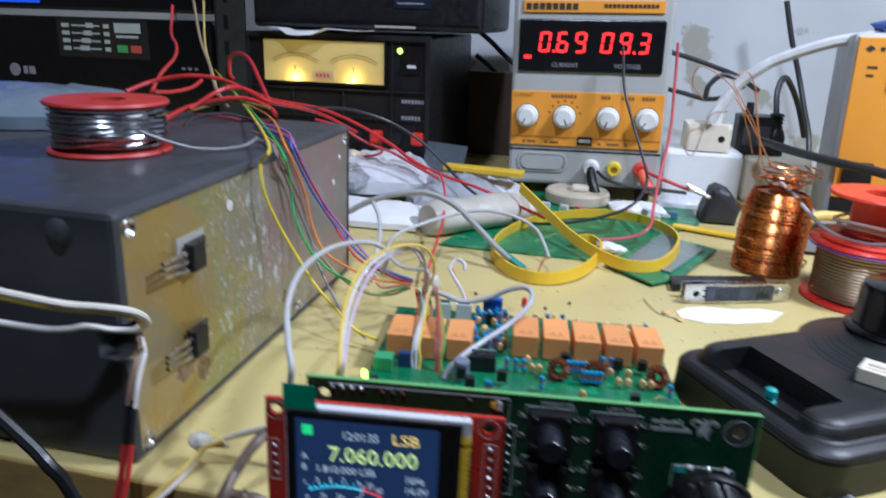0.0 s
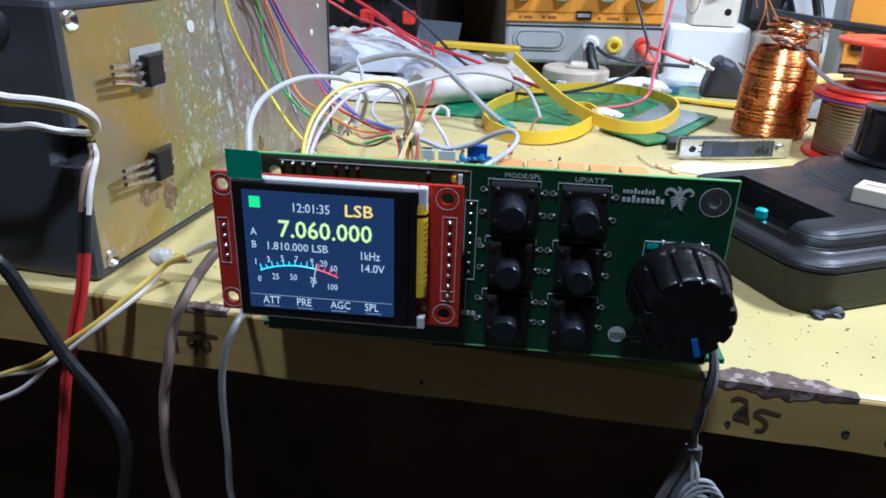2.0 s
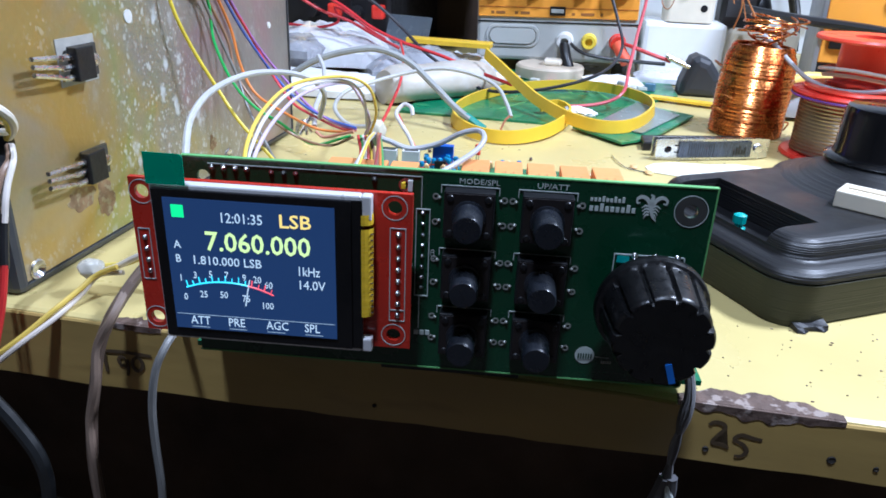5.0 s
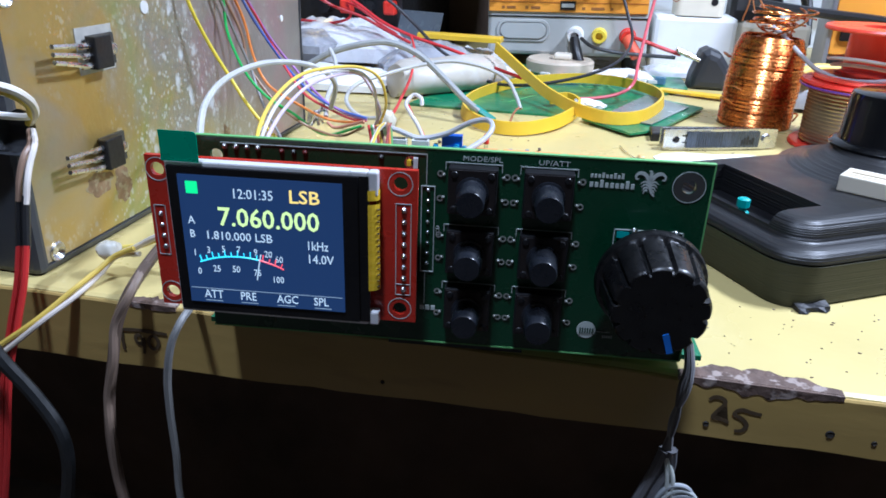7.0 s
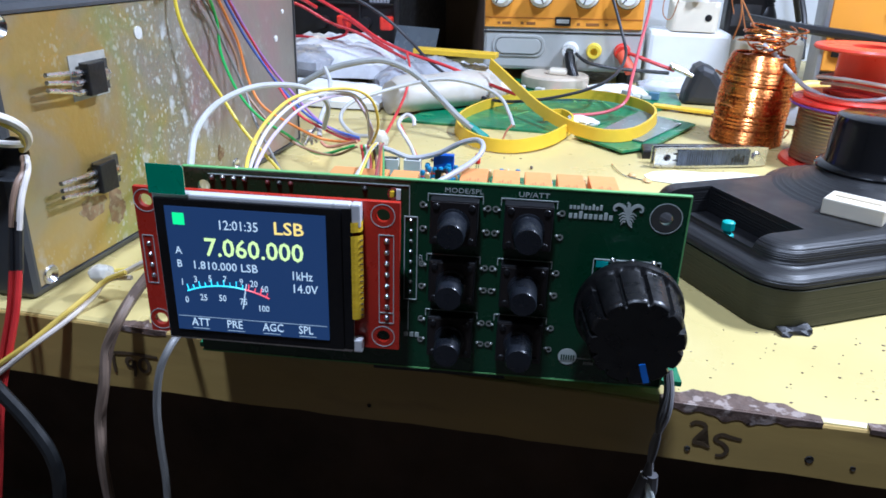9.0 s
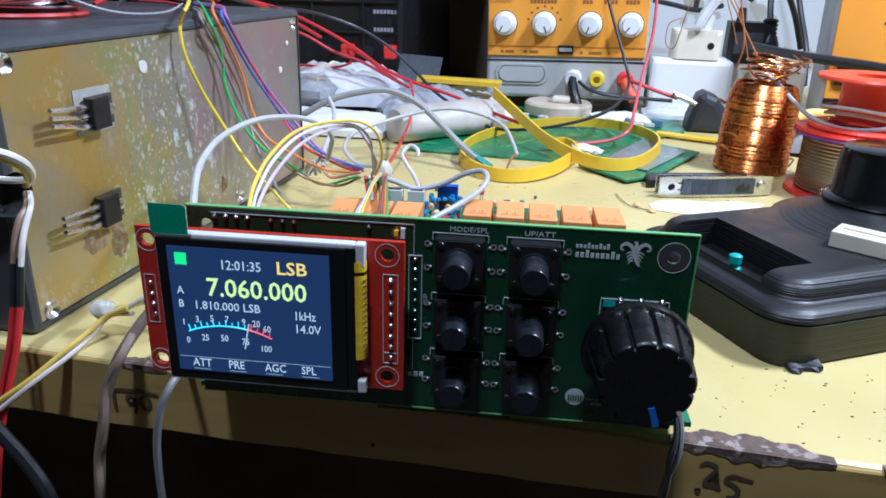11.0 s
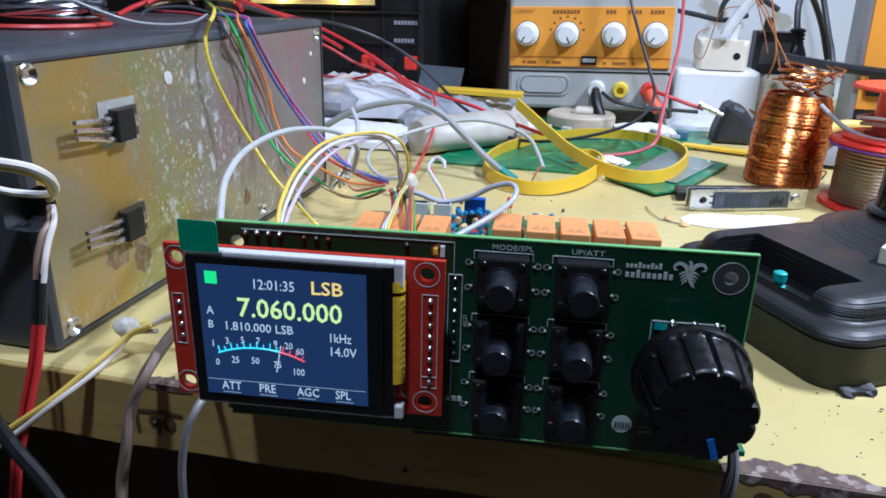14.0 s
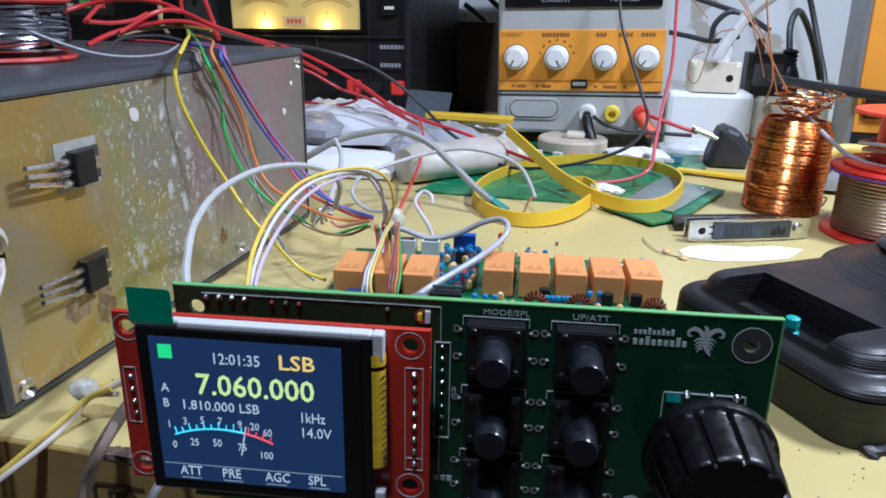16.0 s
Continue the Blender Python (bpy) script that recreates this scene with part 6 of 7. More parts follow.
for k in range(6):
    part("strand", tube([(0.004 * math.sin(k * 2), 0.002 * k - 0.005, -0.004), (0.003 * math.cos(k), 0.0, 0.003), (0.006 * math.sin(k + 1), 0.003, 0.008 * math.cos(k))], 0.0009, 6, 5), SOLDER, jnt, "", True)

# grey crumpled bag and white jar at the enclosure's far side
packet("plastic_bag", "crumpled blue-grey plastic bag lying on the enclosure", -0.315, 0.375, 0.1085, 0.13, 0.12, 0.020, 20, mat("blue_grey_bag", (0.16, 0.20, 0.24), 0.35, var=0.2, scale=20, bump=0.4, bscale=60), 21)

# ---- wear on the bench ----
def bench_pt(x, y):
    v = BENCH.inverted() @ Vector((x, y, 0))
    return v.x, v.y


for x0, x1, dp, seed in ((0.125, 0.172, 0.0085, 3), (-0.060, -0.042, 0.0028, 5), (0.185, 0.225, 0.0020, 9)):
    rr = random.Random(seed)
    a0, _ = bench_pt(x0, 0.2)
    a1, _ = bench_pt(x1, 0.2)
    n = 44
    back = [(a0 + (a1 - a0) * k / n, 0.0022 + dp * (0.62 + 0.55 * noise.noise((k * 0.23, seed, 0.5)) + 0.07 * rr.random()) * math.sin(math.pi * (k + 0.4) / (n + 0.8))) for k in range(n + 1)]
    low = [(a1 - (a1 - a0) * k / n, -0.0002) for k in range(n + 1)]
    part("worn_patch", prism(back + low, -0.002, 0.0002), WORN, bench, "bare worn wood where the paint has flaked")
    drop = [(a0 + (a1 - a0) * k / n, -0.0015 - 0.40 * dp * (0.6 + 0.6 * noise.noise((k * 0.3, seed, 4.5)) + 0.07 * rr.random()) * math.sin(math.pi * (k + 0.4) / (n + 0.8))) for k in range(n + 1)]
    part("worn_patch", prism(drop + [(a1, 0.0001), (a0, 0.0001)], 0.0, 0.0011, Matrix.Rotation(radians(90), 4, "X")), WORN, bench)
FAINT = mat("faded_marker", (0.075, 0.048, 0.022), 0.7, var=0.3, scale=90)


def marker(name, label, strokes):
    """Hand-drawn marker strokes on the front edge, each a flat ribbon with blunt ends."""
    return part(name, [feather(line, (0.0011, 0.0014, 0.0012, 0.0014, 0.0010)) for line in strokes], FAINT, bench, label, m=pose(0, -0.00105, 0))


marker("marker_figure", "faded marker figure two", [[(0.2683, -0.0070), (0.2698, -0.0058), (0.2722, -0.0062), (0.2729, -0.0078), (0.2714, -0.0104), (0.2703, -0.0131), (0.2728, -0.0135), (0.2751, -0.0144)]])
marker("marker_figure", "faded marker figure five", [[(0.2839, -0.0100), (0.2808, -0.0096), (0.2782, -0.0091), (0.2766, -0.0100), (0.2764, -0.0113), (0.2788, -0.0124), (0.2803, -0.0144), (0.2794, -0.0165), (0.2772, -0.0170)]])
marker("marker_figure", "faded marker figure nine", [[(0.0768, -0.0136), (0.0752, -0.0130), (0.0742, -0.0146), (0.0750, -0.0164), (0.0768, -0.0158), (0.0772, -0.0140), (0.0774, -0.0170), (0.0768, -0.0205)]])
marker("marker_figure", "faded marker figure nought", [[(0.0812, -0.0124), (0.0797, -0.0138), (0.0792, -0.0160), (0.0806, -0.0180), (0.0824, -0.0170), (0.0831, -0.0148), (0.0822, -0.0128), (0.0810, -0.0124)]])
marker("marker_line", "thin dark line on the front edge", [[(0.0692, -0.0124), (0.0690, -0.0150), (0.0691, -0.0200)], [(0.0692, -0.0116), (0.0760, -0.0110), (0.0868, -0.0112)]])
for hx, hz, hr in ((0.2687, -0.0160, 0.0008), (0.3040, -0.0135, 0.0011), (0.3165, -0.0145, 0.0007), (0.1650, -0.0180, 0.0006)):
    part("nail_hole", lathe([(0, 0.0), (hr * 0.7, 0.0001), (hr, 0.0003), (hr * 1.25, 0.0)], 12, facing(hx, 0.0010, hz)), INK, bench, "small dark nail hole", True)
specks = bmesh.new()
rs = random.Random(17)
for k in range(300):
    x, y = rs.uniform(-0.10, 0.32), 0.0
    x, y = (rs.uniform(0.120, 0.30), rs.uniform(0.208, 0.30)) if k < 170 else (rs.uniform(-0.09, 0.30), rs.uniform(0.21, 0.56))
    s = rs.uniform(0.00015, 0.0006) * (1.7 if rs.random() < 0.1 else 1)
    a = rs.uniform(0, 6.28)
    prism([(x + s * rs.uniform(0.5, 1.3) * math.cos(a + q), y + s * rs.uniform(0.15, 0.8) * math.sin(a + q)) for q in (0, 1.3, 2.6, 3.8, 5.1)], 0.0, 0.0003, bm=specks)
tagged(part("paint_chips", specks, WORN, None, "dark chips and dirt specks on the yellow paint"), "", "dirt", "", "stuff")

# ---- wires and cables ----
wire("cable", "thick pale grey cable arching behind the panel", [(-0.0384, 0.2160, 0.0279), (-0.0379, 0.2160, 0.0382), (-0.0363, 0.2150, 0.0487), (-0.0425, 0.2250, 0.0542), (-0.0545, 0.2500, 0.0606), (-0.0617, 0.2800, 0.0650), (-0.0601, 0.3100, 0.0669), (-0.0532, 0.3350, 0.0640), (-0.0470, 0.3500, 0.0586), (-0.0448, 0.3620, 0.0491), (-0.0511, 0.3700, 0.0339)], 0.0014, (0.50, 0.50, 0.49))
wire("wire", "yellow thin wire looping over the circuit board", [(-0.0215, 0.2210, 0.0300), (-0.0201, 0.2210, 0.0404), (-0.0177, 0.2200, 0.0510), (-0.0230, 0.2350, 0.0579), (-0.0316, 0.2650, 0.0618), (-0.0365, 0.3000, 0.0647), (-0.0339, 0.3300, 0.0638), (-0.0249, 0.3500, 0.0613), (-0.0183, 0.3600, 0.0540), (-0.0171, 0.3660, 0.0401), (-0.0229, 0.3720, 0.0267)], 0.0008, (0.80, 0.58, 0.08))
wire("wire", "white thin wire looping over the circuit board", [(-0.0217, 0.2230, 0.0286), (-0.0203, 0.2230, 0.0391), (-0.0179, 0.2220, 0.0498), (-0.0228, 0.2370, 0.0553), (-0.0309, 0.2670, 0.0596), (-0.0355, 0.3020, 0.0626), (-0.0338, 0.3310, 0.0618), (-0.0268, 0.3510, 0.0590), (-0.0222, 0.3600, 0.0500), (-0.0226, 0.3660, 0.0375), (-0.0238, 0.3710, 0.0275)], 0.0008, (0.72, 0.70, 0.70))
wire("wire", "lilac thin wire looping over the circuit board", [(-0.0216, 0.2260, 0.0272), (-0.0202, 0.2260, 0.0379), (-0.0178, 0.2250, 0.0487), (-0.0222, 0.2400, 0.0533), (-0.0288, 0.2680, 0.0568), (-0.0338, 0.3020, 0.0595), (-0.0339, 0.3310, 0.0594), (-0.0282, 0.3510, 0.0581), (-0.0252, 0.3600, 0.0512), (-0.0211, 0.3670, 0.0365), (-0.0251, 0.3710, 0.0267)], 0.0008, (0.60, 0.50, 0.62))
wire("wire", "yellow thin wire hanging from the enclosure to the circuit board", [(-0.3953, 0.7601, 0.1135), (-0.2308, 0.5236, 0.1135), (-0.0990, 0.3204, 0.1187), (-0.0980, 0.3100, 0.1086), (-0.0960, 0.3092, 0.0942), (-0.0920, 0.3154, 0.0759), (-0.0840, 0.3208, 0.0569), (-0.0740, 0.3217, 0.0412), (-0.0620, 0.3249, 0.0259), (-0.0520, 0.3274, 0.0146), (-0.0379, 0.3250, 0.0113)], 0.0009, (0.78, 0.60, 0.05))
wire("wire", "green thin wire hanging from the enclosure", [(-0.3317, 0.6685, 0.1135), (-0.1734, 0.4439, 0.1135), (-0.1000, 0.3370, 0.1115), (-0.0990, 0.3454, 0.0937), (-0.0960, 0.3428, 0.0751), (-0.0880, 0.3433, 0.0558), (-0.0780, 0.3461, 0.0429), (-0.0660, 0.3523, 0.0334), (-0.0599, 0.3800, 0.0156), (-0.0389, 0.3860, 0.0211)], 0.0008, (0.05, 0.42, 0.09))
wire("wire", "dark grey thin wire hanging from the enclosure", [(-0.1228, 0.3481, 0.1135), (-0.1090, 0.3421, 0.1135), (-0.1000, 0.3312, 0.1101), (-0.0990, 0.3394, 0.0970), (-0.0960, 0.3492, 0.0754), (-0.0900, 0.3527, 0.0565), (-0.0820, 0.3475, 0.0407), (-0.0700, 0.3406, 0.0260), (-0.0600, 0.3348, 0.0156), (-0.0484, 0.3350, 0.0063)], 0.0008, (0.22, 0.21, 0.20))
wire("wire", "brown thin wire hanging from the enclosure", [(-0.1383, 0.3760, 0.1135), (-0.1143, 0.3533, 0.1135), (-0.1000, 0.3339, 0.1099), (-0.0990, 0.3486, 0.0906), (-0.0960, 0.3571, 0.0727), (-0.0920, 0.3561, 0.0557), (-0.0780, 0.3577, 0.0369), (-0.0600, 0.3589, 0.0251), (-0.0516, 0.3840, 0.0145), (-0.0373, 0.3860, 0.0206)], 0.0008, (0.30, 0.17, 0.10))
wire("wire", "orange thin wire hanging from the enclosure", [(-0.2210, 0.5073, 0.1135), (-0.1587, 0.4380, 0.1135), (-0.1010, 0.3446, 0.1128), (-0.1000, 0.3563, 0.0953), (-0.0980, 0.3643, 0.0788), (-0.0940, 0.3650, 0.0597), (-0.0860, 0.3647, 0.0452), (-0.0700, 0.3675, 0.0351), (-0.0589, 0.3860, 0.0231), (-0.0376, 0.3870, 0.0229)], 0.0008, (0.75, 0.24, 0.05))
wire("wire", "blue thin wire hanging from the enclosure", [(-0.1504, 0.3995, 0.1135), (-0.1105, 0.3659, 0.1135), (-0.1010, 0.3523, 0.1105), (-0.1000, 0.3595, 0.0991), (-0.0980, 0.3733, 0.0804), (-0.0920, 0.3818, 0.0644), (-0.0840, 0.3878, 0.0497), (-0.0680, 0.3849, 0.0372), (-0.0528, 0.3880, 0.0290), (-0.0359, 0.3870, 0.0256)], 0.0008, (0.07, 0.12, 0.42))
wire("wire", "purple thin wire hanging from the enclosure", [(-0.1541, 0.4108, 0.1135), (-0.1215, 0.3869, 0.1135), (-0.1010, 0.3556, 0.1117), (-0.1000, 0.3649, 0.0986), (-0.0980, 0.3793, 0.0796), (-0.0920, 0.3883, 0.0632), (-0.0840, 0.3929, 0.0512), (-0.0640, 0.3871, 0.0353), (-0.0495, 0.3880, 0.0273), (-0.0359, 0.3870, 0.0249)], 0.0008, (0.36, 0.16, 0.42))
wire("wire", "red thin wire hanging from the enclosure", [(-0.1407, 0.3929, 0.1135), (-0.1088, 0.3669, 0.1135), (-0.1010, 0.3572, 0.1083), (-0.1000, 0.3707, 0.0909), (-0.0960, 0.3839, 0.0715), (-0.0920, 0.3867, 0.0613), (-0.0840, 0.3857, 0.0495), (-0.0720, 0.3826, 0.0374), (-0.0595, 0.3880, 0.0290), (-0.0463, 0.3880, 0.0244), (-0.0360, 0.3870, 0.0243)], 0.0008, (0.60, 0.05, 0.06))
wire("wire", "short red wire from the glued tie into the circuit board", [(-0.0300, 0.3740, 0.0248), (-0.0245, 0.3620, 0.0178), (-0.0250, 0.3520, 0.0089), (-0.0247, 0.3450, -0.0007)], 0.001, (0.62, 0.05, 0.05), group="tie wires")
wire("wire", "short green wire from the glued tie into the circuit board", [(-0.0287, 0.3740, 0.0249), (-0.0229, 0.3620, 0.0180), (-0.0228, 0.3520, 0.0091), (-0.0222, 0.3450, -0.0004)], 0.001, (0.10, 0.40, 0.12), group="tie wires")
wire("wire", "short white wire from the glued tie into the circuit board", [(-0.0274, 0.3740, 0.0250), (-0.0214, 0.3620, 0.0181), (-0.0207, 0.3520, 0.0094), (-0.0198, 0.3450, -0.0001)], 0.001, (0.75, 0.70, 0.66), group="tie wires")
wire("wire", "short red wire from the glued tie into the circuit board", [(-0.0262, 0.3740, 0.0251), (-0.0199, 0.3620, 0.0183), (-0.0186, 0.3520, 0.0096), (-0.0174, 0.3450, 0.0002)], 0.001, (0.55, 0.10, 0.08), group="tie wires")
wire("wire", "short yellow wire from the glued tie into the circuit board", [(-0.0249, 0.3740, 0.0253), (-0.0183, 0.3620, 0.0185), (-0.0165, 0.3520, 0.0098), (-0.0150, 0.3450, 0.0004)], 0.001, (0.78, 0.55, 0.08), group="tie wires")
# harness wires that run over the relays to the front of the circuit board
for k, (word, colour, x_end) in enumerate((("white", (0.72, 0.70, 0.68), -0.0105), ("yellow", (0.72, 0.55, 0.10), -0.0090), ("pale grey", (0.55, 0.54, 0.56), -0.0120), ("brown", (0.25, 0.12, 0.08), 0.0010), ("orange", (0.62, 0.20, 0.05), 0.0026), ("green", (0.10, 0.36, 0.10), 0.0040), ("maroon", (0.30, 0.06, 0.06), -0.0004))):
    x_tie = -0.0225 + 0.0007 * k
    sway = 0.0010 * math.sin(2.3 * k)
    wire("wire", "thin " + word + " wire running over the relays to the circuit board", [(x_tie, 0.3780, 0.0262), (x_tie + 0.35 * (x_end - x_tie), 0.3560, 0.0285 + sway), (x_tie + 0.7 * (x_end - x_tie), 0.3330, 0.0268 + sway), (x_end - 0.0010, 0.3150, 0.0236 + 0.5 * sway), (x_end, 0.3085, 0.0190), (x_end + 0.0008 + sway, 0.3060, 0.0135), (x_end + 0.0014, 0.3040, 0.0078)], 0.0007, colour, group="tie wires")
wire("wire", "short brown wire from the glued tie into the circuit board", [(-0.0236, 0.3740, 0.0254), (-0.0168, 0.3620, 0.0186), (-0.0144, 0.3520, 0.0101), (-0.0127, 0.3450, 0.0007)], 0.001, (0.25, 0.14, 0.10), group="tie wires")
wire("cable", "grey wire curling over the relays", [(-0.0211, 0.3720, 0.0262), (-0.0133, 0.3750, 0.0236), (-0.0011, 0.3780, 0.0195), (0.0137, 0.3800, 0.0229), (0.0270, 0.3800, 0.0303), (0.0370, 0.3780, 0.0333), (0.0417, 0.3700, 0.0316), (0.0397, 0.3600, 0.0275), (0.0325, 0.3400, 0.0245), (0.0232, 0.3260, 0.0205), (0.0150, 0.3120, 0.0172), (0.0092, 0.3030, 0.0125), (0.0072, 0.2990, 0.0080)], 0.0015, (0.44, 0.44, 0.46))
wire("wire", "pale pigtail wire above the white connector", [(-0.0008, 0.3860, 0.0164), (-0.0050, 0.3880, 0.0237), (-0.0104, 0.3900, 0.0303), (-0.0136, 0.3920, 0.0352), (-0.0103, 0.3960, 0.0396), (-0.0052, 0.3940, 0.0386), (-0.0040, 0.3920, 0.0348)], 0.0012, (0.66, 0.62, 0.60))
wire("wire", "red thin wire in the pigtail", [(-0.0001, 0.3880, 0.0159), (-0.0043, 0.3890, 0.0225), (-0.0087, 0.3910, 0.0279), (-0.0126, 0.3930, 0.0344)], 0.0008, (0.60, 0.06, 0.05))
wire("cable", "grey pigtail wire at the solder joint", [(-0.0926, 0.4700, 0.0509), (-0.0847, 0.4600, 0.0439), (-0.0733, 0.4300, 0.0381), (-0.0662, 0.4000, 0.0320), (-0.0608, 0.3850, 0.0248)], 0.0015, (0.50, 0.50, 0.50))
wire("wire", "tan bare strands twisted at a solder joint", [(-0.0598, 0.3840, 0.0220), (-0.0548, 0.3840, 0.0192), (-0.0440, 0.3820, 0.0224), (-0.0343, 0.3780, 0.0261)], 0.0009, (0.55, 0.24, 0.16))
wire("cable", "grey coaxial cable with stripped end", [(-0.1469, 0.5000, 0.0216), (-0.1286, 0.5000, 0.0304), (-0.1085, 0.5050, 0.0419), (-0.0888, 0.5100, 0.0484), (-0.0651, 0.5150, 0.0514), (-0.0421, 0.5150, 0.0444), (-0.0221, 0.5100, 0.0307), (-0.0038, 0.5020, 0.0179), (0.0094, 0.4970, 0.0103)], 0.0024, (0.33, 0.34, 0.33))
wire("cable_sleeve", "teal sleeve on the coaxial cable end", [(0.0058, 0.4990, 0.0122), (0.0134, 0.4970, 0.0082), (0.0205, 0.4950, 0.0046)], 0.0029, (0.02, 0.25, 0.20))
wire("cable", "thin grey cable crossing the loops", [(-0.0404, 0.4400, 0.0140), (-0.0629, 0.4500, 0.0104), (-0.0775, 0.4600, 0.0180), (-0.0740, 0.4700, 0.0275), (-0.0610, 0.4900, 0.0320), (-0.0386, 0.5100, 0.0376), (-0.0166, 0.5200, 0.0404), (0.0069, 0.5250, 0.0366), (0.0241, 0.5200, 0.0300), (0.0331, 0.5100, 0.0210), (0.0384, 0.5000, 0.0140)], 0.0014, (0.45, 0.45, 0.44))
wire("wire", "brown stripped wire end", [(0.0376, 0.5000, 0.0151), (0.0343, 0.4980, 0.0114), (0.0314, 0.4950, 0.0028)], 0.0008, (0.45, 0.18, 0.10))
wire("cable", "red cable stretching across the bench", [(-0.2099, 0.4200, 0.1173), (-0.1938, 0.4500, 0.1306), (-0.1966, 0.5200, 0.1145), (-0.1823, 0.5800, 0.1021), (-0.1634, 0.6200, 0.0853), (-0.1340, 0.6300, 0.0680), (-0.1082, 0.6300, 0.0523), (-0.0800, 0.6300, 0.0416), (-0.0421, 0.6300, 0.0317), (-0.0113, 0.6250, 0.0225), (0.0235, 0.6000, 0.0179)], 0.0015, (0.56, 0.025, 0.03))
wire("cable", "second red cable beside the meter", [(-0.2236, 0.6600, 0.0801), (-0.1981, 0.6600, 0.0750), (-0.1677, 0.6600, 0.0609), (-0.1402, 0.6600, 0.0530), (-0.1114, 0.6550, 0.0414), (-0.0885, 0.6500, 0.0332)], 0.0014, (0.56, 0.025, 0.03))
wire("cable", "red cable looping at the meter", [(-0.2308, 0.6700, 0.0409), (-0.2041, 0.6700, 0.0450), (-0.1781, 0.6700, 0.0437), (-0.1552, 0.6700, 0.0501), (-0.1577, 0.6700, 0.0629), (-0.1420, 0.6650, 0.0590), (-0.1184, 0.6600, 0.0454), (-0.1033, 0.6550, 0.0393)], 0.0013, (0.56, 0.03, 0.04))
wire("wire", "thin red wire hanging to the bench", [(-0.0816, 0.6300, 0.0420), (-0.0697, 0.6000, 0.0326), (-0.0577, 0.5500, 0.0221), (-0.0511, 0.5000, 0.0125), (-0.0438, 0.4500, 0.0084), (-0.0442, 0.4400, 0.0056)], 0.0011, (0.62, 0.05, 0.05))
wire("cable", "black cable sagging across the bench", [(-0.1936, 0.5000, 0.1153), (-0.1866, 0.5600, 0.1051), (-0.1708, 0.6200, 0.0982), (-0.1413, 0.6500, 0.0854), (-0.1096, 0.6500, 0.0695), (-0.0845, 0.6450, 0.0516), (-0.0572, 0.6300, 0.0332), (-0.0247, 0.6200, 0.0177), (0.0015, 0.6100, 0.0096), (0.0386, 0.6100, 0.0123), (0.0779, 0.6200, 0.0215), (0.1010, 0.6400, 0.0319), (0.1093, 0.6800, 0.0452), (0.1018, 0.7000, 0.0667), (0.0889, 0.7200, 0.0965), (0.0783, 0.7350, 0.1251), (0.0724, 0.7450, 0.1638)], 0.0014, (0.03, 0.03, 0.035))
wire("cable", "thin red lead hanging before the power supply", [(0.1219, 0.7000, 0.1714), (0.1239, 0.7000, 0.1359), (0.1251, 0.6900, 0.0902), (0.1203, 0.6700, 0.0543), (0.1169, 0.6400, 0.0306), (0.1144, 0.6100, 0.0179), (0.1015, 0.6000, 0.0100), (0.0763, 0.5900, 0.0067), (0.0500, 0.5900, 0.0074)], 0.0014, (0.60, 0.10, 0.12))
wire("cable", "red lead from the power supply jack", [(0.1045, 0.7550, 0.0396), (0.1202, 0.7400, 0.0372), (0.1384, 0.7350, 0.0321), (0.1562, 0.7300, 0.0277)], 0.0018, (0.60, 0.04, 0.04))
wire("cable", "black lead from the power supply jack", [(0.0564, 0.7550, 0.0369), (0.0714, 0.7400, 0.0290), (0.0930, 0.7350, 0.0257), (0.1190, 0.7350, 0.0246), (0.1516, 0.7300, 0.0248)], 0.0018, (0.03, 0.03, 0.03))
wire("cable", "thick red cable arching over the enclosure", [(-0.2594, 0.4200, 0.1259), (-0.2513, 0.4400, 0.1320), (-0.2304, 0.4500, 0.1364), (-0.2097, 0.4600, 0.1349), (-0.1875, 0.4600, 0.1277), (-0.1691, 0.4600, 0.1207), (-0.1744, 0.5200, 0.1099), (-0.1784, 0.5800, 0.0964), (-0.1632, 0.6200, 0.0773)], 0.0016, (0.52, 0.025, 0.025))
wire("cable", "thick red cable lying on the enclosure", [(-0.2174, 0.4000, 0.1107), (-0.2138, 0.4200, 0.1171), (-0.1980, 0.4400, 0.1228), (-0.1819, 0.4500, 0.1232), (-0.1645, 0.4500, 0.1180), (-0.1548, 0.4400, 0.1148)], 0.0016, (0.52, 0.025, 0.025))
wire("cable", "red cable looping up behind the enclosure", [(-0.1748, 0.4700, 0.1187), (-0.1976, 0.5000, 0.1298), (-0.2229, 0.5300, 0.1445), (-0.2439, 0.5500, 0.1484), (-0.2580, 0.5600, 0.1433), (-0.2592, 0.5600, 0.1300), (-0.2558, 0.5600, 0.1254)], 0.0016, (0.52, 0.025, 0.025))
wire("cable", "red thin cable rising behind the enclosure", [(-0.2678, 0.4600, 0.1217), (-0.2864, 0.5000, 0.1318), (-0.3065, 0.5500, 0.1414), (-0.3244, 0.5800, 0.1505), (-0.3423, 0.6000, 0.1595), (-0.3524, 0.6200, 0.1846)], 0.0014, (0.58, 0.04, 0.04))
wire("cable", "red thin cable at the spool", [(-0.2654, 0.4600, 0.1218), (-0.2631, 0.4800, 0.1204), (-0.2594, 0.5000, 0.1222), (-0.2622, 0.5200, 0.1265)], 0.0014, (0.58, 0.04, 0.04))
wire("cable", "brown twisted wire pair hanging behind the enclosure", [(-0.3165, 0.6000, 0.1899), (-0.2991, 0.5800, 0.1564), (-0.2729, 0.5500, 0.1369), (-0.2376, 0.5000, 0.1234), (-0.1970, 0.4500, 0.1152)], 0.0012, (0.34, 0.24, 0.16))
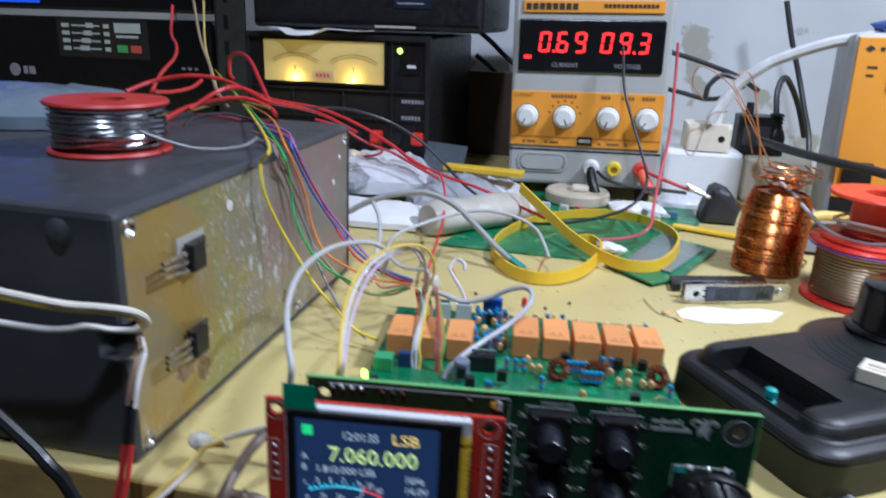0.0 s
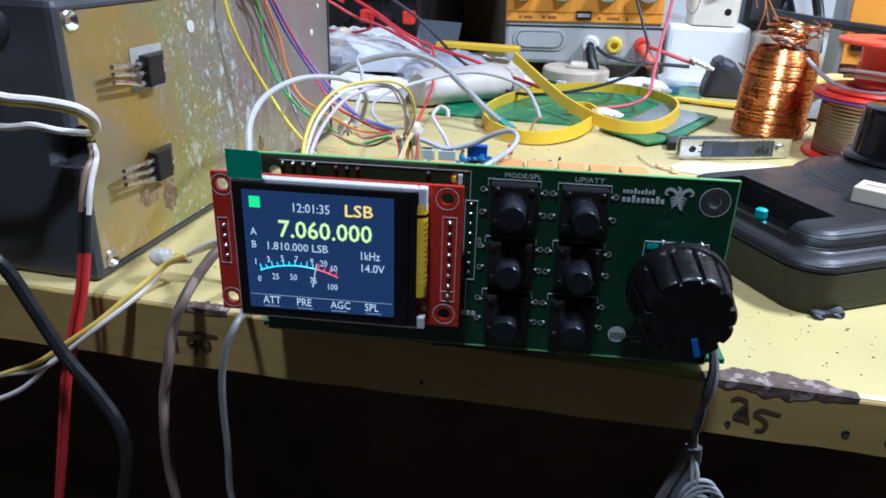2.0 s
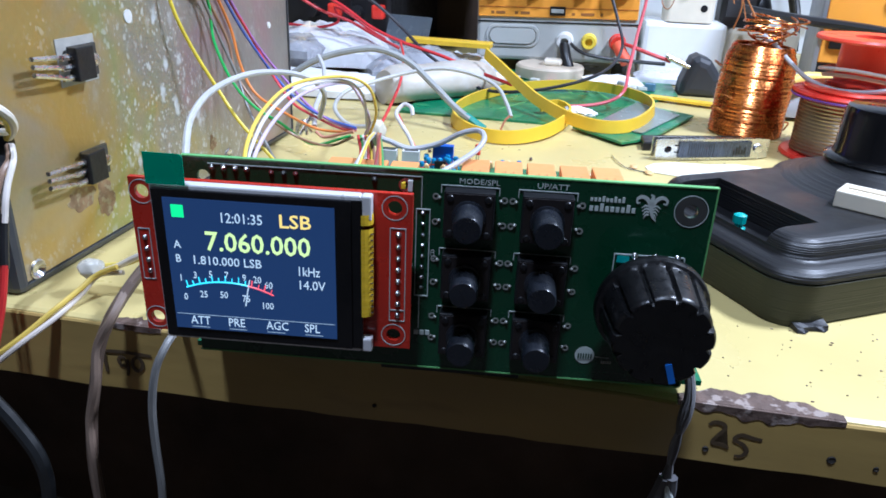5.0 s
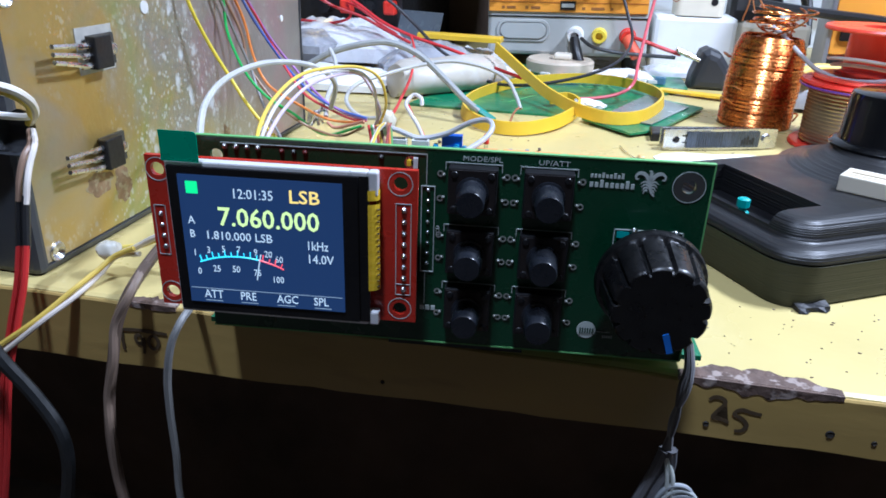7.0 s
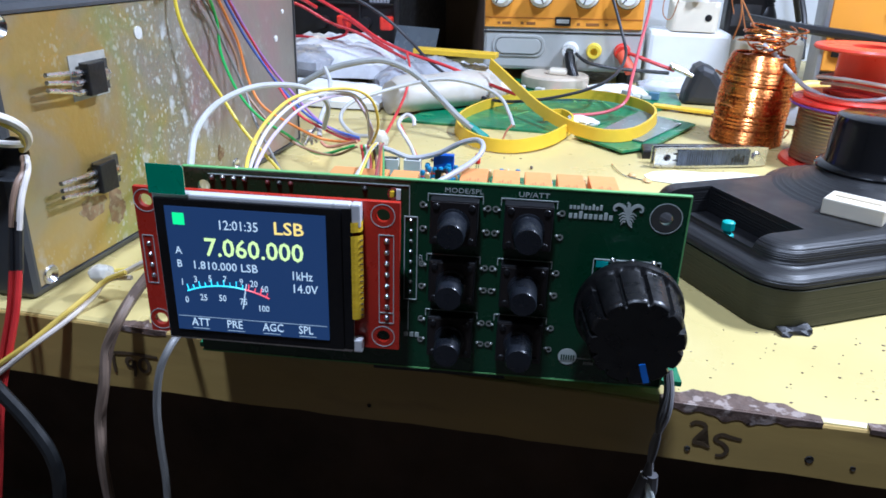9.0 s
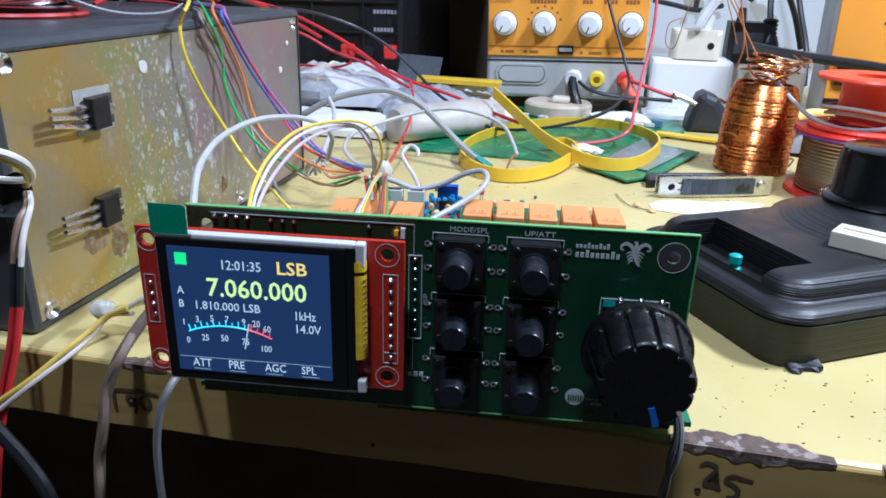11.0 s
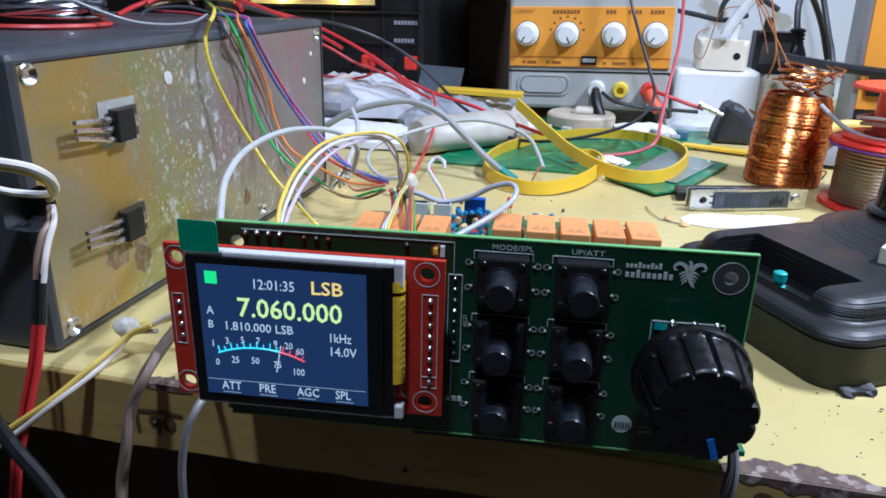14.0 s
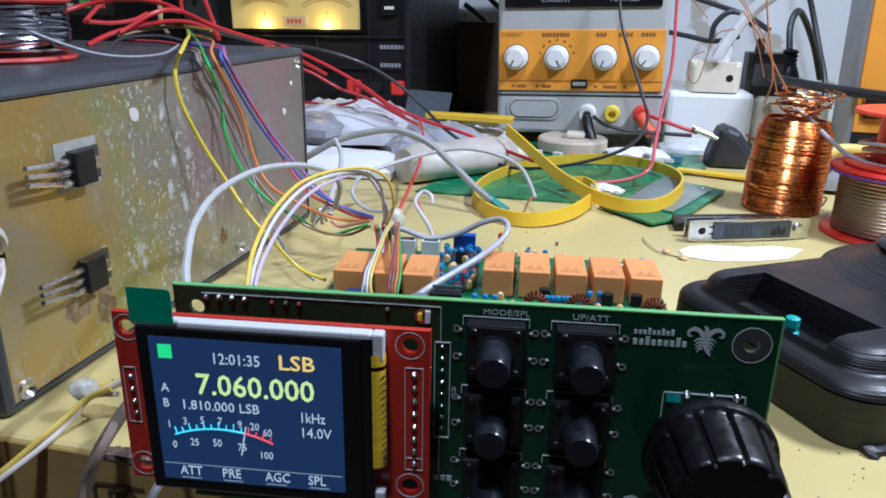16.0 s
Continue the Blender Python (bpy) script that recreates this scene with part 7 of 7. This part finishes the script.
wire("wire", "yellow wire hanging behind the enclosure", [(-0.3061, 0.6000, 0.1902), (-0.2945, 0.5800, 0.1517), (-0.2638, 0.5400, 0.1308), (-0.2231, 0.4800, 0.1193)], 0.0009, (0.55, 0.45, 0.12))
wire("wire", "dark olive wire lying on the enclosure", [(-0.2118, 0.4200, 0.1153), (-0.2028, 0.4400, 0.1190), (-0.1866, 0.4500, 0.1206), (-0.1597, 0.4400, 0.1192)], 0.001, (0.30, 0.22, 0.06))
wire("wire", "black thin wire lying on the enclosure", [(-0.1887, 0.3800, 0.1084), (-0.1937, 0.4000, 0.1148), (-0.1815, 0.4200, 0.1160), (-0.1666, 0.4300, 0.1113), (-0.1482, 0.4200, 0.1106)], 0.001, (0.04, 0.04, 0.045))
wire("wire", "dark red wire lying on the enclosure", [(-0.2125, 0.4300, 0.1123), (-0.1882, 0.4300, 0.1119), (-0.1710, 0.4300, 0.1103), (-0.1516, 0.4300, 0.1115)], 0.001, (0.35, 0.04, 0.05))
wire("solder_wire", "bright solder wire end curling off the spool", [(-0.1560, 0.2920, 0.1240), (-0.1480, 0.3010, 0.1185), (-0.1385, 0.3120, 0.1135), (-0.1290, 0.3230, 0.1118), (-0.1200, 0.3330, 0.1128), (-0.1150, 0.3400, 0.1165)], 0.0007, (0.36, 0.36, 0.37), rough=0.22)
wire("wire", "white and yellow wire running into the enclosure", [(-0.1725, 0.1720, 0.0858), (-0.1426, 0.1750, 0.0831), (-0.1183, 0.1780, 0.0802), (-0.1089, 0.1820, 0.0779), (-0.0990, 0.1860, 0.0768), (-0.0910, 0.1920, 0.0740), (-0.0895, 0.1980, 0.0690), (-0.0932, 0.2030, 0.0635), (-0.0999, 0.2070, 0.0586)], 0.0016, (0.78, 0.72, 0.62))
wire("wire", "yellow wire running into the enclosure", [(-0.1733, 0.1720, 0.0839), (-0.1433, 0.1750, 0.0812), (-0.1189, 0.1780, 0.0783), (-0.1093, 0.1820, 0.0764), (-0.0994, 0.1860, 0.0754), (-0.0925, 0.1920, 0.0725), (-0.0912, 0.1980, 0.0678), (-0.0949, 0.2030, 0.0625), (-0.1005, 0.2070, 0.0581)], 0.0013, (0.72, 0.55, 0.06))
wire("wire", "white thin wire running into the enclosure", [(-0.1777, 0.1720, 0.0731), (-0.1471, 0.1750, 0.0701), (-0.1217, 0.1780, 0.0684), (-0.1138, 0.1840, 0.0666), (-0.1080, 0.1880, 0.0669), (-0.1011, 0.1930, 0.0644), (-0.0960, 0.1980, 0.0629), (-0.0964, 0.2040, 0.0615)], 0.0013, (0.76, 0.72, 0.68))
wire("wire", "brown thin wire emerging from the enclosure", [(-0.0988, 0.2050, 0.0561), (-0.0939, 0.1990, 0.0533), (-0.0929, 0.1940, 0.0498), (-0.0935, 0.1910, 0.0431), (-0.0939, 0.1890, 0.0350)], 0.0011, (0.26, 0.17, 0.12))
wire("wire", "white thin wire emerging from the enclosure", [(-0.0973, 0.2050, 0.0563), (-0.0919, 0.1990, 0.0535), (-0.0911, 0.1940, 0.0468), (-0.0907, 0.1910, 0.0412), (-0.0909, 0.1890, 0.0342)], 0.0011, (0.74, 0.68, 0.62))
wire("cable_sleeve", "black sleeve over a soldered splice", [(-0.0942, 0.1900, 0.0368), (-0.0946, 0.1880, 0.0274), (-0.0949, 0.1860, 0.0180)], 0.0014, (0.02, 0.02, 0.022))
wire("cable", "red cable hanging down over the bench edge", [(-0.0947, 0.1860, 0.0191), (-0.0953, 0.1820, 0.0057), (-0.0981, 0.1780, -0.0095), (-0.1028, 0.1740, -0.0306), (-0.1081, 0.1720, -0.0570), (-0.1174, 0.1700, -0.0984), (-0.1263, 0.1700, -0.1330)], 0.0012, (0.56, 0.03, 0.03))
wire("cable_sleeve", "black sleeve over a soldered splice", [(-0.0912, 0.1900, 0.0371), (-0.0916, 0.1880, 0.0278), (-0.0918, 0.1860, 0.0184)], 0.0014, (0.02, 0.02, 0.022))
wire("cable", "red cable hanging down over the bench edge", [(-0.0916, 0.1860, 0.0196), (-0.0922, 0.1820, 0.0062), (-0.0950, 0.1780, -0.0090), (-0.1002, 0.1740, -0.0301), (-0.1057, 0.1720, -0.0564), (-0.1156, 0.1700, -0.0979), (-0.1248, 0.1700, -0.1325)], 0.0012, (0.56, 0.03, 0.03))
wire("cable", "grey-black cable hanging over the bench edge", [(-0.1489, 0.1480, 0.0705), (-0.1235, 0.1490, 0.0562), (-0.1031, 0.1500, 0.0393), (-0.0961, 0.1500, 0.0323), (-0.0932, 0.1520, 0.0259), (-0.0892, 0.1540, 0.0131), (-0.0818, 0.1560, -0.0063), (-0.0727, 0.1580, -0.0220), (-0.0657, 0.1580, -0.0350), (-0.0653, 0.1580, -0.0500), (-0.0717, 0.1580, -0.0756), (-0.0784, 0.1580, -0.1064)], 0.0024, (0.010, 0.011, 0.012))
wire("wire", "yellow thin wire drooping over the bench edge", [(-0.1440, 0.1650, -0.0382), (-0.1230, 0.1680, -0.0287), (-0.1104, 0.1700, -0.0233), (-0.0995, 0.1740, -0.0154), (-0.0876, 0.1800, -0.0064), (-0.0789, 0.1900, 0.0021), (-0.0749, 0.2000, 0.0066), (-0.0722, 0.2050, 0.0097), (-0.0641, 0.2070, 0.0136)], 0.001, (0.62, 0.45, 0.08))
wire("wire", "pale thin wire drooping over the bench edge", [(-0.1428, 0.1650, -0.0340), (-0.1232, 0.1680, -0.0295), (-0.1084, 0.1700, -0.0254), (-0.0973, 0.1740, -0.0170), (-0.0851, 0.1800, -0.0065), (-0.0780, 0.1900, -0.0002), (-0.0753, 0.2000, 0.0041), (-0.0724, 0.2070, 0.0089), (-0.0626, 0.2080, 0.0110)], 0.001, (0.62, 0.55, 0.48))
wire("wire", "white thin wire drooping over the bench edge", [(-0.1447, 0.1630, -0.0476), (-0.1235, 0.1660, -0.0384), (-0.1131, 0.1680, -0.0314), (-0.1043, 0.1720, -0.0221), (-0.0950, 0.1780, -0.0139)], 0.001, (0.70, 0.66, 0.62))
wire("wire", "white wire lying along the bench edge", [(-0.0745, 0.2100, 0.0086), (-0.0663, 0.2100, 0.0121), (-0.0568, 0.2080, 0.0178), (-0.0464, 0.2060, 0.0234), (-0.0401, 0.2060, 0.0265)], 0.0012, (0.76, 0.70, 0.60))
wire("wire", "yellow wire lying along the bench edge", [(-0.0723, 0.2110, 0.0109), (-0.0643, 0.2110, 0.0130), (-0.0570, 0.2090, 0.0167), (-0.0471, 0.2070, 0.0220)], 0.0011, (0.70, 0.55, 0.10))
wire("cable", "brown twisted cable hanging over the bench edge", [(-0.0421, 0.2050, 0.0244), (-0.0454, 0.2000, 0.0208), (-0.0481, 0.1920, 0.0151), (-0.0510, 0.1840, 0.0069), (-0.0541, 0.1800, -0.0033), (-0.0566, 0.1780, -0.0171), (-0.0590, 0.1760, -0.0315), (-0.0607, 0.1750, -0.0496), (-0.0608, 0.1750, -0.0691), (-0.0597, 0.1750, -0.0891), (-0.0615, 0.1750, -0.1205)], 0.0021, (0.12, 0.085, 0.065))
wire("cable", "brown strand wound round the hanging cable", [(-0.0411, 0.2040, 0.0240), (-0.0434, 0.1980, 0.0219), (-0.0483, 0.1910, 0.0146), (-0.0488, 0.1820, 0.0082), (-0.0541, 0.1790, -0.0027), (-0.0547, 0.1760, -0.0156), (-0.0588, 0.1750, -0.0307), (-0.0587, 0.1730, -0.0477), (-0.0604, 0.1740, -0.0683), (-0.0583, 0.1740, -0.0878), (-0.0612, 0.1740, -0.1194)], 0.0016, (0.20, 0.145, 0.11))
wire("cable", "grey cable hanging from the panel", [(-0.0313, 0.1950, 0.0035), (-0.0238, 0.1800, 0.0086), (-0.0227, 0.1720, 0.0073), (-0.0252, 0.1690, -0.0002), (-0.0274, 0.1680, -0.0125), (-0.0283, 0.1680, -0.0267), (-0.0283, 0.1680, -0.0439), (-0.0292, 0.1680, -0.0624), (-0.0275, 0.1680, -0.0811), (-0.0283, 0.1680, -0.1016)], 0.0013, (0.20, 0.20, 0.195))
wire("cable", "grey cable hanging below the tuning knob", [(0.1356, 0.1920, 0.0163), (0.1365, 0.1880, 0.0107), (0.1357, 0.1850, 0.0043), (0.1346, 0.1830, -0.0050), (0.1336, 0.1820, -0.0173)], 0.001, (0.15, 0.15, 0.16), group="bundle below the knob")
wire("cable", "grey cable hanging below the tuning knob", [(0.1361, 0.1920, 0.0164), (0.1372, 0.1880, 0.0109), (0.1368, 0.1850, 0.0045), (0.1340, 0.1830, -0.0051), (0.1348, 0.1820, -0.0171)], 0.001, (0.20, 0.20, 0.21), group="bundle below the knob")
wire("cable", "grey cable hanging below the tuning knob", [(0.1352, 0.1920, 0.0162), (0.1360, 0.1880, 0.0107), (0.1349, 0.1850, 0.0042), (0.1350, 0.1830, -0.0049), (0.1329, 0.1820, -0.0175)], 0.001, (0.10, 0.10, 0.105), group="bundle below the knob")
wire("cable_sleeve", "dark grey sleeve of a stripped cable end", [(0.1334, 0.1820, -0.0156), (0.1318, 0.1820, -0.0233), (0.1293, 0.1820, -0.0319), (0.1270, 0.1820, -0.0407), (0.1262, 0.1820, -0.0456)], 0.0019, (0.12, 0.12, 0.13), group="bundle below the knob")
wire("cable_sleeve", "dark grey sleeve of a stripped cable end", [(0.1352, 0.1820, -0.0152), (0.1355, 0.1820, -0.0224), (0.1330, 0.1820, -0.0309), (0.1310, 0.1820, -0.0410), (0.1303, 0.1820, -0.0460)], 0.0019, (0.12, 0.12, 0.13), group="bundle below the knob")
wire("wire", "pale stripped wire curling in the frayed bundle", [(0.1333, 0.1810, -0.0417), (0.1333, 0.1800, -0.0333), (0.1363, 0.1800, -0.0276), (0.1408, 0.1800, -0.0265), (0.1436, 0.1810, -0.0307), (0.1419, 0.1820, -0.0365)], 0.0008, (0.30, 0.32, 0.34), group="bundle below the knob")
wire("wire", "pale stripped wire curling in the frayed bundle", [(0.1346, 0.1810, -0.0420), (0.1342, 0.1800, -0.0345), (0.1378, 0.1800, -0.0290), (0.1423, 0.1800, -0.0283), (0.1451, 0.1810, -0.0325), (0.1434, 0.1820, -0.0385)], 0.0008, (0.40, 0.43, 0.42), group="bundle below the knob")
wire("wire", "pale stripped wire curling in the frayed bundle", [(0.1359, 0.1810, -0.0424), (0.1351, 0.1800, -0.0356), (0.1392, 0.1800, -0.0305), (0.1438, 0.1800, -0.0302), (0.1466, 0.1810, -0.0345), (0.1450, 0.1820, -0.0404)], 0.0008, (0.30, 0.32, 0.34), group="bundle below the knob")
wire("wire", "pale stripped wire curling in the frayed bundle", [(0.1326, 0.1810, -0.0440), (0.1333, 0.1800, -0.0375), (0.1362, 0.1800, -0.0331), (0.1409, 0.1800, -0.0332), (0.1437, 0.1810, -0.0375), (0.1420, 0.1820, -0.0436)], 0.0008, (0.40, 0.43, 0.42), group="bundle below the knob")
wire("wire", "pale stripped wire hanging from the bundle", [(0.1340, 0.1810, -0.0176), (0.1353, 0.1800, -0.0242), (0.1362, 0.1800, -0.0319), (0.1392, 0.1800, -0.0381), (0.1414, 0.1810, -0.0467)], 0.0007, (0.50, 0.53, 0.50), group="bundle below the knob")
wire("wire", "pale stripped wire hanging from the bundle", [(0.1344, 0.1810, -0.0175), (0.1368, 0.1800, -0.0239), (0.1377, 0.1800, -0.0315), (0.1407, 0.1800, -0.0377), (0.1444, 0.1810, -0.0458)], 0.0007, (0.50, 0.53, 0.50), group="bundle below the knob")
wire("cable", "white mains cable rising from the plug", [(0.1709, 0.8000, 0.0905), (0.1762, 0.8000, 0.1027), (0.1916, 0.8000, 0.1282), (0.2083, 0.7950, 0.1453), (0.2275, 0.7900, 0.1587), (0.2695, 0.7750, 0.1769), (0.3049, 0.7600, 0.1846), (0.3365, 0.7400, 0.1907), (0.3736, 0.7200, 0.1980)], 0.0058, (0.70, 0.70, 0.70))
wire("cable", "black cable running to the soldering station", [(0.2226, 0.8000, 0.0741), (0.2462, 0.7500, 0.0731), (0.2729, 0.7000, 0.0731), (0.3015, 0.6600, 0.0729), (0.3300, 0.6200, 0.0698), (0.3611, 0.5800, 0.0652)], 0.0042, (0.025, 0.025, 0.028))
wire("cable", "black cable hanging on the wall", [(0.2641, 1.0200, 0.2220), (0.2787, 1.0200, 0.1747), (0.2940, 1.0200, 0.1332), (0.3063, 1.0100, 0.0915), (0.3160, 1.0000, 0.0569), (0.3180, 0.9800, 0.0160)], 0.0034, (0.03, 0.03, 0.033))
wire("cable", "black cord looping from the upright plug", [(0.2469, 0.8600, 0.0930), (0.2452, 0.8700, 0.1202), (0.2515, 0.8800, 0.1354), (0.2642, 0.9000, 0.1254), (0.2833, 0.9300, 0.0979), (0.2993, 0.9500, 0.0624)], 0.0034, (0.03, 0.03, 0.033))
wire("cable", "black cable behind the power supply", [(0.1099, 0.9800, 0.1580), (0.1536, 0.9800, 0.1480), (0.1899, 0.9800, 0.1371), (0.2144, 0.9700, 0.1284), (0.2379, 0.9500, 0.1138)], 0.0032, (0.03, 0.03, 0.033))
wire("cable", "black cable low behind the power supply", [(0.1225, 0.9700, 0.1096), (0.1512, 0.9600, 0.1048), (0.1791, 0.9500, 0.1002), (0.2036, 0.9300, 0.1067)], 0.003, (0.03, 0.03, 0.033))
wire("cable", "black cord looping over the plug", [(0.1721, 0.9000, 0.1040), (0.1745, 0.9000, 0.1206), (0.1876, 0.9000, 0.1330), (0.2040, 0.9000, 0.1299), (0.2131, 0.9000, 0.1194)], 0.003, (0.03, 0.03, 0.033))
wire("cable", "black cable beside the meter", [(-0.1358, 1.0000, 0.1733), (-0.1111, 1.0000, 0.1557), (-0.0862, 1.0000, 0.1343), (-0.0597, 0.9900, 0.1172)], 0.0034, (0.03, 0.03, 0.033))
wire("cable", "black cable low beside the meter", [(-0.1304, 1.0000, 0.1361), (-0.1054, 1.0000, 0.1182), (-0.0842, 1.0000, 0.0963), (-0.0774, 0.9900, 0.0783)], 0.0034, (0.03, 0.03, 0.033))
wire("cable", "grey wire resting over the coil and spools", [(0.2078, 0.5850, 0.0711), (0.2150, 0.5700, 0.0656), (0.2244, 0.5550, 0.0563), (0.2341, 0.5350, 0.0489), (0.2476, 0.5150, 0.0470), (0.2667, 0.5050, 0.0497), (0.2852, 0.5000, 0.0569), (0.3038, 0.5000, 0.0665)], 0.0016, (0.42, 0.42, 0.44))
wire("copper_wire_end", "loose end of copper winding wire", [(0.1426, 0.6000, 0.1075), (0.1342, 0.6000, 0.1023), (0.1337, 0.6000, 0.0883), (0.1407, 0.6000, 0.0865), (0.1474, 0.5900, 0.1179), (0.1594, 0.5850, 0.1236)], 0.0004, (0.50, 0.20, 0.07), group="copper ends")
wire("copper_wire_end", "loose end of copper winding wire", [(0.1832, 0.5850, 0.0918), (0.1755, 0.5800, 0.1120), (0.1608, 0.5800, 0.1413), (0.1357, 0.5850, 0.1568), (0.1315, 0.6000, 0.1429), (0.1419, 0.6000, 0.1301)], 0.0004, (0.50, 0.20, 0.07), group="copper ends")
wire("copper_wire_end", "loose end of copper winding wire", [(0.1930, 0.5800, 0.0799), (0.1818, 0.5800, 0.1124), (0.1682, 0.5800, 0.1332), (0.1599, 0.5800, 0.1476), (0.1698, 0.5850, 0.1542), (0.1785, 0.5900, 0.1416)], 0.0004, (0.50, 0.20, 0.07), group="copper ends")
wire("copper_wire_end", "loose end of copper winding wire", [(0.1982, 0.5750, 0.0834), (0.1737, 0.5750, 0.1211), (0.1627, 0.5780, 0.1352)], 0.0006, (0.50, 0.20, 0.07), group="copper ends")
wire("copper_wire_end", "loose end of copper winding wire", [(0.1852, 0.5800, 0.0747), (0.1870, 0.5750, 0.0936), (0.1792, 0.5750, 0.1257), (0.1761, 0.5760, 0.1424)], 0.0006, (0.50, 0.20, 0.07), group="copper ends")

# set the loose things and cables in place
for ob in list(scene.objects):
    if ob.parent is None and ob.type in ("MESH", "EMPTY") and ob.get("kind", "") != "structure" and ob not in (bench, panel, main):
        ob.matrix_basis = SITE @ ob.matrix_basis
